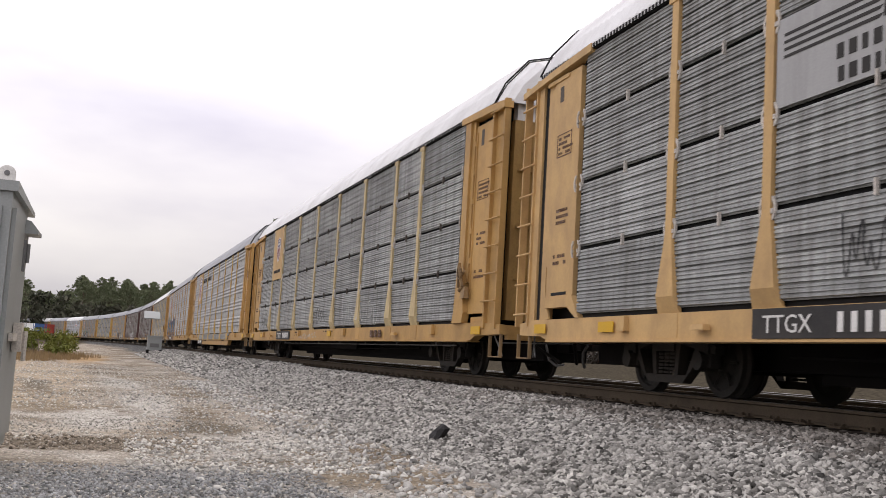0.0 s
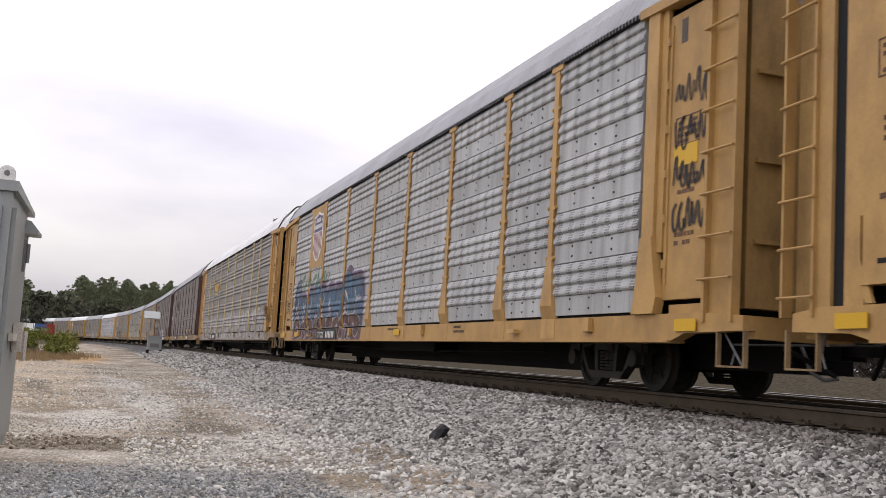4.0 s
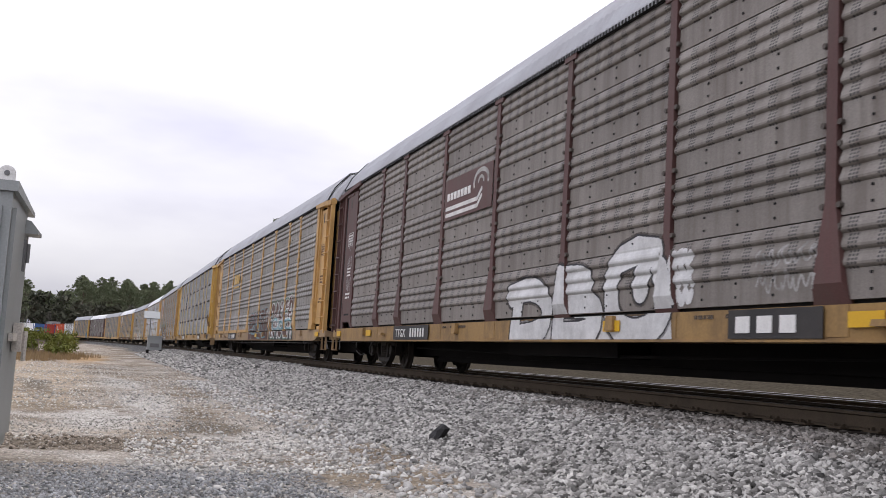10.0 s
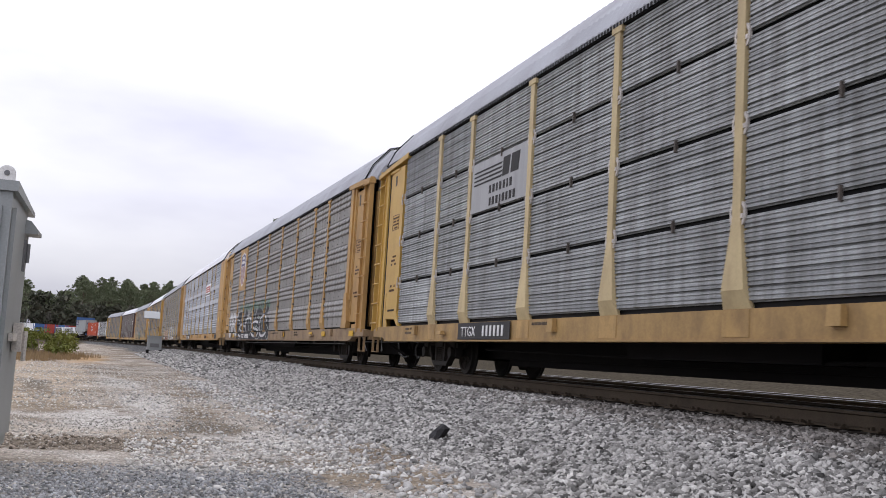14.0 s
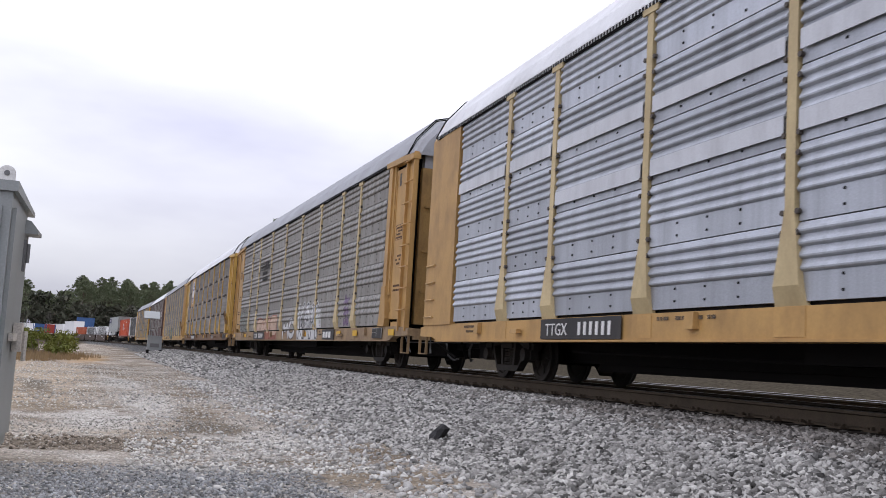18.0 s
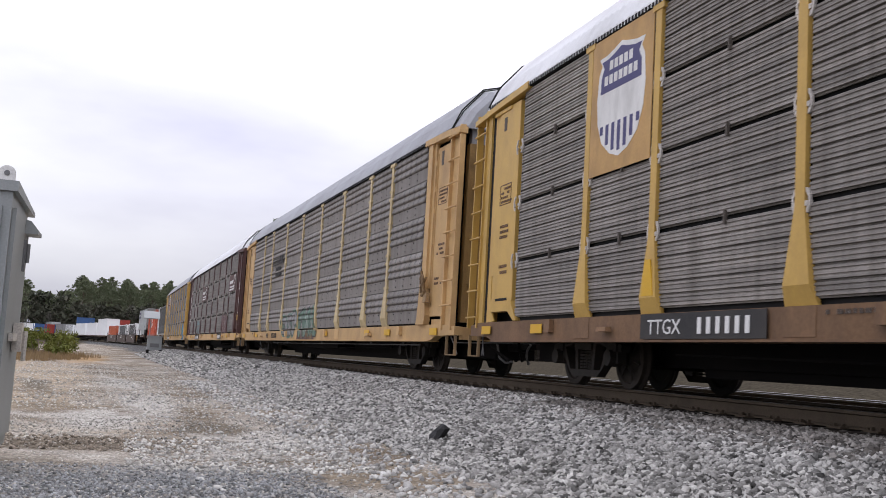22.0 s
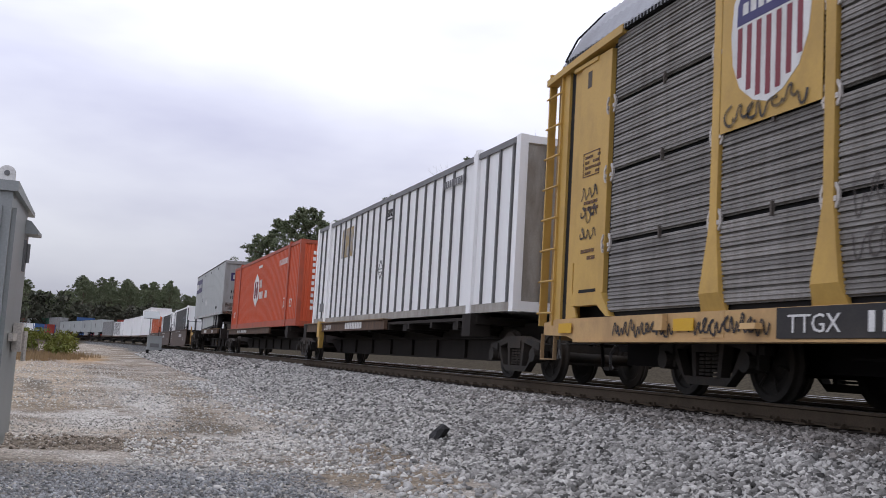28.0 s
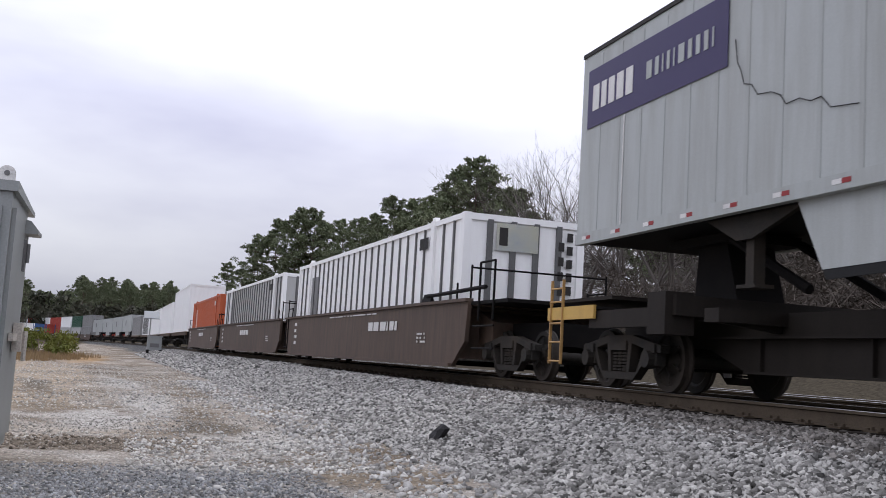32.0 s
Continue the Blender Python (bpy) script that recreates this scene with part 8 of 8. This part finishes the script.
stones("lane_gravel", "pale coarse gravel washed across the lane", 2600, (8.8, 11.6), (5.3, 7.5), (0.016, 0.045), M_PALESTONE, 22, 0.3)
stones("lane_gravel", "brown stones lying in a wheel rut", 1500, (10.2, 11.8), (6.7, 9.0), (0.012, 0.04), M_RUTSTONE, 23, 0.35)
stones("lane_gravel", "fine grey gravel spread on the lane", 14000, (5.5, 9.2), (6.0, 9.4), (0.008, 0.026), M_GRIT, 16, 0.35)

# a dark lump of slag on the shoulder
bm = bmesh.new()
bmesh.ops.create_icosphere(bm, subdivisions=2, radius=0.1)
for v in bm.verts:
    k = 1 + 1.1 * noise.noise(v.co * 9 + Vector((3.1, 0.4, 1.7)))
    v.co = Vector((v.co.x * 1.0 * k, v.co.y * 0.95 * k, v.co.z * 0.95 * k))
rock = tagged(new("dark_rock", done(bm, "dark_rock")), "dark lump of slag lying on grey ballast", "rock")
rock.data.materials.append(mat("dark_slag", (0.025, 0.024, 0.024), 0.8, 0, 0.3, 20, 0, 0.5))
rock.matrix_basis = pose(11.25, 4.2, -0.60, 8, 5, 40)

# ---- the lineside equipment case ----
case = tagged(new("equipment_case"), "dull aluminium lineside equipment case with a lifting eye", "cabinet")
CASE = Matrix.Translation((7.82, 8.56, 0)) @ Matrix.Rotation(math.radians(0.6), 4, "Z")
case.matrix_basis = CASE
BASE_Z = -0.62


def case_body(bm):
    box(bm, 0.0, 1.2, 0.0, 1.3, BASE_Z, 1.27)


part("body", (lambda b: (case_body(b), b)[1])(bmesh.new()), M_CABINET, case)
bm = bmesh.new()
box(bm, 0.06, 1.14, -0.03, 0.0, BASE_Z + 0.1, 1.16)
part("side_door", bm, M_CABINET, case)
bm = bmesh.new()
box(bm, -0.03, 0.0, 0.06, 1.25, BASE_Z + 0.1, 1.16)
part("front_door", bm, M_CABINET, case)
bm = bmesh.new()
slab(bm, [(-0.03, 1.27), (1.45, 1.25), (1.45, 1.285), (-0.03, 1.345)], -0.035, 1.34)
part("roof", bm, M_CABINET, case, "sloped sheet-metal roof")
bm = bmesh.new()
slab(bm, [(0.055 + 0.06 * math.cos(a), 1.4 + 0.055 * math.sin(a)) for a in np.arange(0, 3.2, 0.4)] + [(-0.005, 1.33), (0.115, 1.33)], 0.0, 0.02, "x")
part("lifting_eye", bm, M_WHITE, case, "white lifting eye")
bm = bmesh.new()
bar(bm, (-0.006, 0.055, 1.4), (0.0, 0.055, 1.4), 0.02, 10)
part("eye_hole", bm, M_POSTGREY, case)
bm = bmesh.new()
slab(bm, [(-0.0, 1.17), (-0.07, 1.15), (-0.13, 1.08), (-0.13, 1.05), (0.0, 1.05)], 0.8, 1.12, "x")
part("vent_hood", bm, M_CABINET, case, "small rounded vent hood")
bm = bmesh.new()
box(bm, 0.6, 0.75, -0.10, -0.035, 0.12, 0.34)
box(bm, 0.3, 0.9, -0.07, -0.035, 0.2, 0.26)
bar(bm, (0.68, -0.12, 0.28), (0.68, -0.12, 0.05), 0.02)
part("latch", bm, M_CLIP, case, "galvanised door latch with a padlock")
bm = bmesh.new()
bar(bm, (0.85, -0.06, 0.97), (0.85, -0.06, 0.82), 0.02)
box(bm, 0.81, 0.89, -0.05, -0.03, 0.75, 1.0)
part("hinge", bm, M_POSTGREY, case)
for x, y in ((0.15, 0.12), (1.05, 0.12), (0.15, 1.18), (1.05, 1.18)):
    bm = bmesh.new()
    box(bm, x - 0.05, x + 0.05, y - 0.05, y + 0.05, -0.82, BASE_Z)
    part("leg", bm, M_BLACK, case)

# ---- solar mast by the far curve ----
mast = tagged(new("solar_mast"), "grey equipment box with a slanted solar panel on a mast", "equipment")
mast.matrix_basis = at_line(84, 3.3, float(ground_z(3.3)))
bm = bmesh.new()
box(bm, -0.5, 0.5, -0.55, 0.55, 0.22, 1.25, 0.02)
box(bm, -0.55, 0.55, -0.6, 0.6, 1.25, 1.32)
part("box", bm, M_CABINET, mast)
bm = bmesh.new()
box(bm, -0.53, -0.5, -0.34, 0.34, 0.42, 0.72)
part("vent_panel", bm, M_POSTGREY, mast)
for x, y in ((-0.42, -0.48), (-0.42, 0.48), (0.42, -0.48), (0.42, 0.48)):
    bm = bmesh.new()
    box(bm, x - 0.09, x + 0.09, y - 0.09, y + 0.09, -0.1, 0.22)
    part("foot", bm, M_BLACK, mast)
bm = bmesh.new()
bar(bm, (0.1, 0.42, 1.25), (0.1, 0.42, 2.9), 0.04, 8)
part("pole", bm, M_CABINET, mast)
bm = bmesh.new()
slab(bm, [(-0.5, 2.62), (0.6, 3.2), (0.58, 3.26), (-0.52, 2.68)], -0.25, 0.95)
part("solar_panel", bm, M_CABINET, mast, "pale slanted panel")

# ---- vegetation ----
M_BARK = mat("pine_bark", (0.11, 0.08, 0.06), 0.9, 0, 0.3, 6, 0.5, 0.5)
M_GREYBARK = mat("bare_grey_bark", (0.12, 0.105, 0.092), 0.9, 0, 0.25, 6, 0.5, 0.3)
M_NEEDLE = mat("pine_needles", (0.135, 0.16, 0.085), 0.7, 0, 0.35, 3, 0, 0, (0.15, 0.145, 0.09), 0.6, 0.18, 0.3, 3.0)
M_BUSH = mat("yellow_green_bush", (0.115, 0.135, 0.02), 0.7, 0, 0.35, 3, 0, 0, (0.16, 0.12, 0.03), 0.6)
M_STRAW = mat("dry_straw_grass", (0.25, 0.175, 0.09), 0.85, 0, 0.3, 3, 0, 0, (0.22, 0.13, 0.06), 0.6)


def limb(bm, a, b, r0, r1, n=5):
    a, b = Vector(a), Vector(b)
    m = (b - a).to_track_quat("Z", "Y").to_matrix()
    ra = [bm.verts.new(a + m @ Vector((r0 * math.cos(6.2832 * i / n), r0 * math.sin(6.2832 * i / n), 0))) for i in range(n)]
    rb = [bm.verts.new(b + m @ Vector((r1 * math.cos(6.2832 * i / n), r1 * math.sin(6.2832 * i / n), 0))) for i in range(n)]
    for i in range(n):
        bm.faces.new((ra[i], ra[(i + 1) % n], rb[(i + 1) % n], rb[i]))


def leaf_mesh(name, centres, radii, per, leaf, seed, material, flat=0.7, thin=1.0):
    """Many small blades gathered in clumps."""
    r = np.random.default_rng(seed)
    n = len(centres) * per
    c = np.repeat(np.array(centres), per, 0)
    rad = np.repeat(np.array(radii), per)
    d = r.normal(size=(n, 3))
    d /= np.linalg.norm(d, axis=1)[:, None]
    p = c + d * (rad * r.random(n) ** 0.5)[:, None] * np.array([1, 1, flat])
    t = r.normal(size=(n, 3)) + d * 1.2
    t /= np.linalg.norm(t, axis=1)[:, None]
    u = np.cross(t, r.normal(size=(n, 3)))
    u /= np.linalg.norm(u, axis=1)[:, None]
    ln = leaf * (0.6 + 0.8 * r.random(n))[:, None]
    v = np.stack([p - t * ln * 0.5 - u * ln * 0.22 * thin, p - t * ln * 0.5 + u * ln * 0.22 * thin, p + t * ln * 0.6 + u * ln * 0.1 * thin, p + t * ln * 0.6 - u * ln * 0.1 * thin], 1).reshape(-1, 3)
    q = np.arange(n * 4, dtype=np.int32)
    me = bpy.data.meshes.new(name)
    me.vertices.add(n * 4)
    me.vertices.foreach_set("co", v.reshape(-1))
    me.loops.add(n * 4)
    me.loops.foreach_set("vertex_index", q)
    me.polygons.add(n)
    me.polygons.foreach_set("loop_start", np.arange(0, n * 4, 4, dtype=np.int32))
    me.update(calc_edges=True)
    me.materials.append(material)
    return me


def pine_meshes(seed, crown_from=0.42, spread=0.2):
    """A loblolly pine of unit height 20 m: trunk with limbs, clumped crown."""
    r = random.Random(seed)
    H = 20.0
    bm = bmesh.new()
    pts = [Vector((0, 0, -0.5))]
    for k in range(1, 9):
        pts.append(Vector((r.uniform(-0.25, 0.25), r.uniform(-0.25, 0.25), H * k / 8.0)))
    for k in range(8):
        limb(bm, pts[k], pts[k + 1], 0.24 * (1 - k / 8.6), 0.24 * (1 - (k + 1) / 8.6), 7)
    centres, radii = [], []
    n = 64
    for i in range(n):
        f = crown_from + (1 - crown_from) * (i + r.random()) / n
        z = H * f
        g = (f - crown_from) / (1 - crown_from)
        reach = H * spread * (0.35 + 1.0 * math.sin(math.pi * min(1, 0.18 + 0.8 * g)) ** 0.8) * r.uniform(0.45, 1.1) * (1 - 0.62 * g ** 2)
        a = r.uniform(0, 6.283)
        k = min(7, int(f * 8))
        base = pts[k].lerp(pts[k + 1], f * 8 - k)
        tip = base + Vector((reach * math.cos(a), reach * math.sin(a), reach * r.uniform(-0.05, 0.4)))
        limb(bm, base, tip, 0.07 * (1.15 - g), 0.015, 4)
        for w in (0.5, 0.76, 1.0):
            centres.append(tuple(base.lerp(tip, w) + Vector((r.uniform(-.4, .4), r.uniform(-.4, .4), r.uniform(-.1, .5)))))
            radii.append(r.uniform(0.42, 0.9) * (1.1 - 0.4 * g))
    trunk = done(bm, "trunk")
    trunk.materials.append(M_BARK)
    crown = leaf_mesh("crown", centres, radii, 46, 0.3, seed, M_NEEDLE, 0.62)
    return trunk, crown


PINES = [pine_meshes(3), pine_meshes(8, 0.5, 0.17), pine_meshes(21, 0.36, 0.22), pine_meshes(34, 0.55, 0.2)]


def pine(x, y, height, kind, turn, label="tall green pine in a winter wood"):
    side, _ = line_distance(np.array([[x]]), np.array([[y]]))
    t = tagged(new("pine_tree"), label, "tree", "pines along the line")
    t.matrix_basis = Matrix.LocRotScale((x, y, float(ground_z(side)[0, 0]) - 0.1), Euler((0, 0, turn)), Vector((1, 1, 1)) * height / 20.0)
    part("trunk", PINES[kind][0], None, t)
    part("crown", PINES[kind][1], None, t)
    return t


def bare_meshes(seed, depth=6):
    r = random.Random(seed)
    bm = bmesh.new()
    tips = []

    def grow(p, d, ln, rad, k):
        q = p + d * ln
        limb(bm, p, q, rad, rad * 0.68, 5 if k < 2 else 3)
        if k >= depth:
            tips.append(q)
            return
        for j in range(3 if k < 3 else 2 + (r.random() < 0.5)):
            side = Vector((r.gauss(0, 1), r.gauss(0, 1), r.gauss(0.25, 0.5))).normalized()
            grow(p.lerp(q, r.uniform(0.55, 1.0)), (d * 0.95 + side * r.uniform(0.35, 0.75)).normalized(), ln * r.uniform(0.58, 0.82), rad * r.uniform(0.42, 0.62), k + 1)
    grow(Vector((0, 0, -0.3)), Vector((0.03, 0.02, 1)).normalized(), 4.6, 0.16, 0)
    top = max(v.co.z for v in bm.verts)
    for v in bm.verts:
        v.co *= 14.0 / top
    me = done(bm, "branchwork")
    me.materials.append(M_GREYBARK)
    return me


BARES = [bare_meshes(4), bare_meshes(15), bare_meshes(27)]


def bare_tree(x, y, height, kind, turn):
    side, _ = line_distance(np.array([[x]]), np.array([[y]]))
    t = tagged(new("bare_tree"), "leafless grey-brown winter tree at the wood's edge", "tree", "bare trees along the line")
    t.matrix_basis = Matrix.LocRotScale((x, y, float(ground_z(side)[0, 0]) - 0.1), Euler((0, 0, turn)), Vector((1, 1, 1)) * height / 14.0)
    part("branchwork", BARES[kind], None, t)
    return t

r = random.Random(77)
for k, (x, y, h) in enumerate([(199.4, -8.3, 16.0), (189.2, -10.3, 14.5), (169, -10.9, 18.5), (163.7, -13, 20.8), (158.3, -15.4, 22), (156, -17.6, 21.8), (157.6, -20.1, 20.3), (147.4, -20.4, 19.4),
                               (137.1, -20.8, 18.8), (131.7, -22, 18.5), (126.3, -23, 20.2), (121, -23.8, 19.4), (113.7, -24, 18.8), (105.6, -23.3, 18.6), (95.6, -21.8, 19), (90.3, -21.9, 19), (89.8, -23.4, 18), (92.2, -25.6, 16.8), (103, -31.1, 18.8)]):
    pine(x, y, h, (0, 2, 0, 2, 1)[k % 5], r.uniform(0, 6.28))
for k in range(16):
    s = 62 + k * 7.5
    x, y, _ = on_line(s, -36 - r.uniform(0, 16))
    pine(x, y, r.uniform(15, 19) if s > 85 else r.uniform(10, 13), k % 4, r.uniform(0, 6.28))
for k, (x, y, h) in enumerate([(186.8, -26.9, 22), (79.7, -21.9, 15.2), (74.5, -21.4, 15.4), (69.5, -20.5, 15.4), (66.3, -20.5, 15.6), (64, -20.6, 15.5), (63.6, -21.6, 15.2), (58.3, -21.1, 14), (54.8, -21.3, 14.6), (52.1, -22.1, 14.2),
                               (49.5, -22.6, 14.5), (46, -22.5, 14), (44.2, -23.3, 14.1), (42, -23, 14), (39.9, -22.4, 13.8), (39.4, -23.2, 13.6), (38.8, -24, 13.5)]):
    bare_tree(x, y, h, k % 3, r.uniform(0, 6.28))
for k in range(34):
    s = 18 + k * 3.4 + r.uniform(-1, 1)
    x, y, _ = on_line(s, -25 - r.uniform(0, 14))
    bare_tree(x, y, r.uniform(8.5, 13), k % 3, r.uniform(0, 6.28))

# low winter brush along the wood's edge
cs, rs = [], []
for k in range(620):
    s = r.uniform(8, 210) if k % 3 else r.uniform(10, 75)
    d = -r.uniform(16, 32)
    x, y, _ = on_line(s, d)
    cs.append((x, y, float(ground_z(d)) + r.uniform(0.1, 4.6)))
    rs.append(r.uniform(0.6, 1.5))
tagged(new("winter_brush", leaf_mesh("winter_brush", cs, rs, 130, 0.95, 5, mat("brown_brush", (0.105, 0.088, 0.075), 0.9, 0, 0.35, 3, 0, 0, (0.06, 0.055, 0.04), 0.6, gloss=0.05), 0.9, 0.13)), "brown leafless brush at the foot of the wood", "brush", kind="stuff")

# grey-brown twigs of the leafless wood
cs, rs = [], []
for k in range(520):
    s = r.uniform(12, 80) if k % 2 else r.uniform(14, 42)
    d = -r.uniform(24, 44)
    x, y, _ = on_line(s, d)
    cs.append((x, y, r.uniform(1.5, 9.0)))
    rs.append(r.uniform(1.0, 2.1))
tagged(new("leafless_wood", leaf_mesh("leafless_wood", cs, rs, 150, 1.3, 15, mat("grey_twigs", (0.12, 0.105, 0.092), 0.9, 0, 0.35, 3, 0, 0, (0.07, 0.06, 0.05), 0.6, gloss=0.05), 1.1, 0.09)), "dense grey-brown twigs of the leafless wood", "woods", kind="stuff")

# the far pine wood beyond the curve
for k in range(62):
    px = 40 + (k * 37) % 330
    dist = 345 + (k * 53) % 90
    yaw = YAW + math.atan((px - 784) / 1798.0) - 0.0
    x, y = EYE.x + dist * math.cos(yaw), EYE.y - dist * math.sin(yaw)
    base = 20.5 if 138 < px < 320 else (16.0 if px > 70 else 19.5)
    pine(x, y, base * dist / 370 * r.uniform(0.86, 1.04), k % 4, r.uniform(0, 6.28), "distant dark green pine beyond the curve")
for k in range(22):
    px = 30 + k * 17
    dist = 335 + (k * 31) % 40
    yaw = YAW + math.atan((px - 784) / 1798.0)
    bare_tree(EYE.x + dist * math.cos(yaw), EYE.y - dist * math.sin(yaw), r.uniform(9, 13), k % 3, r.uniform(0, 6.28))
cs, rs = [], []
for k in range(700):
    px = r.uniform(-60, 420)
    dist = r.uniform(330, 440)
    yaw = YAW + math.atan((px - 784) / 1798.0)
    cs.append((EYE.x + dist * math.cos(yaw), EYE.y - dist * math.sin(yaw), r.uniform(0.5, 11.0) if px > 130 else r.uniform(0.5, 13)))
    rs.append(r.uniform(1.6, 3.2))
tagged(new("wood_undergrowth", leaf_mesh("wood_undergrowth", cs, rs, 40, 1.5, 6, mat("dim_undergrowth", (0.045, 0.05, 0.032), 0.9, 0, 0.3, 3, 0, 0, (0.085, 0.07, 0.05), 0.7, 0, 0.05, 0.8))), "dim undergrowth filling the distant wood", "undergrowth", kind="stuff")

# yellow-green bush and dry grass on the bank
cs, rs = [], []
for k in range(46):
    cs.append((58 + r.uniform(-3, 9), 12.2 + r.uniform(-1.5, 1.9), -0.7 + r.uniform(0.2, 1.15)))
    rs.append(r.uniform(0.25, 0.5))
bush = tagged(new("bush"), "yellow-green leafy bush in dry grass", "bush")
part("leaves", leaf_mesh("leaves", cs, rs, 90, 0.16, 7, M_BUSH, 0.8), None, bush)
bm = bmesh.new()
for c in cs[::2]:
    limb(bm, (58 + (c[0] - 58) * 0.5, 12 + (c[1] - 12) * 0.6, -0.9), c, 0.03, 0.01, 4)
part("stems", bm, M_BARK, bush)


def grass(name, label, spots, seed, height, material):
    q = np.random.default_rng(seed)
    n = len(spots)
    p = np.array(spots)
    a = q.random(n) * 6.283
    h = height * (0.4 + 0.9 * q.random(n))
    lean = 0.4 * (q.random((n, 2)) - 0.5) * h[:, None]
    w = 0.016 + 0.02 * q.random(n)
    dx, dy = np.cos(a) * w, np.sin(a) * w
    v = np.stack([np.stack([p[:, 0] - dx, p[:, 1] - dy, p[:, 2]], 1), np.stack([p[:, 0] + dx, p[:, 1] + dy, p[:, 2]], 1), np.stack([p[:, 0] + lean[:, 0], p[:, 1] + lean[:, 1], p[:, 2] + h], 1)], 1)
    me = bpy.data.meshes.new(name)
    me.vertices.add(n * 3)
    me.vertices.foreach_set("co", v.reshape(-1))
    me.loops.add(n * 3)
    me.loops.foreach_set("vertex_index", np.arange(n * 3, dtype=np.int32))
    me.polygons.add(n)
    me.polygons.foreach_set("loop_start", np.arange(0, n * 3, 3, dtype=np.int32))
    me.update(calc_edges=True)
    me.materials.append(material)
    return tagged(new(name, me), label, "grass", kind="stuff")


spots = []
for k in range(9000):
    x, y = r.uniform(43, 66), r.uniform(9.4, 17)
    if y - 10.3 - 0.05 * (66 - x) + 1.6 * noise.noise(Vector((x * 0.3, y * 0.5, 0))) > r.uniform(-0.8, 0.9):
        spots.append((x, y, -0.8))
grass("dry_grass", "dry straw-coloured grass on the bank", spots, 8, 0.3, M_STRAW)
# ---- parked container row beyond the curve ----
PARKED = [(48, 12.2, M_DULLWHITE, 0), (62, 12.2, M_BOXWHITE, 0), (84, 12.2, M_BLUEBOX, 0), (104, 12.2, M_REDBOX, 0), (122, 12.2, M_BLUEBOX, 0), (140, 12.2, M_REDBOX, 0), (163, 16.4, M_BLUEBOX, 0), (163, 16.4, M_BLUEBOX, 1), (190, 16.4, M_REDBOX, 0),
          (210, 16.4, M_REDBOX, 0), (230, 16.4, M_REDBOX, 0), (230, 12.2, M_REDBOX, 1), (322, 16.4, M_BLUEBOX, 1), (348, 16.4, M_BLUEBOX, 1), (374, 16.4, M_BLUEBOX, 1), (322, 16.4, M_GREYBOX, 0), (348, 16.4, M_GREYBOX, 0), (374, 16.4, M_GREYBOX, 0)]
NAMES = {"dull_white_sheet": "off-white", "scuffed_white_sheet": "white", "dull_blue_paint": "blue", "dull_red_paint": "dull red", "dull_grey_paint": "grey"}
for px, ln, m, level in PARKED:
    dist = 318 if px < 300 else 250
    yaw = YAW + math.atan((px - 784) / 1798.0)
    c = container("%s container parked beyond the curve" % NAMES[m.name], ln * 0.3 if px < 300 else 6.1, 2.6, "corrugated", m, m)
    c.matrix_basis = Matrix.Translation((EYE.x + dist * math.cos(yaw), EYE.y - dist * math.sin(yaw), 1.3 + 2.63 * level)) @ Matrix.Rotation(math.pi / 2 - yaw, 4, "Z")
    c["group"] = "parked containers beyond the curve"


def motions():
    times = [0.5 * i for i in range(65)]
    for car, place in CARRIERS:
        rows = []
        for t in times:
            s = place - rolled(t)
            ax, ay, _ = on_line(s + 9.95)
            bx, by, _ = on_line(s - 9.95)
            rows.append((t, Matrix.Translation(((ax + bx) / 2, (ay + by) / 2, 0)) @ Matrix.Rotation(math.atan2(ay - by, ax - bx), 4, "Z")))
        walk(car, rows)
    for car, place, half in PLATFORMS:
        rows = []
        for t in times:
            s = place - rolled(t)
            ax, ay, _ = on_line(s + half)
            bx, by, _ = on_line(s - half)
            rows.append((t, Matrix.Translation(((ax + bx) / 2, (ay + by) / 2, 0)) @ Matrix.Rotation(math.atan2(ay - by, ax - bx), 4, "Z")))
        walk(car, rows)
    # every wheelset turns alike
    sets = {}
    for w in WHEELSETS:
        key = round(w.location.x, 2)
        if key not in sets:
            walk(w, [(i / 30, pose(w.location.x, 0, RADIUS, 0, math.degrees(-rolled(i / 30) / RADIUS), 0)) for i in range(961)])
            sets[key] = w.animation_data
        else:
            keys = w.animation_data_create()
            w.rotation_mode = "QUATERNION"
            keys.action = sets[key].action
            keys.action_slot = sets[key].action_slot


motions()
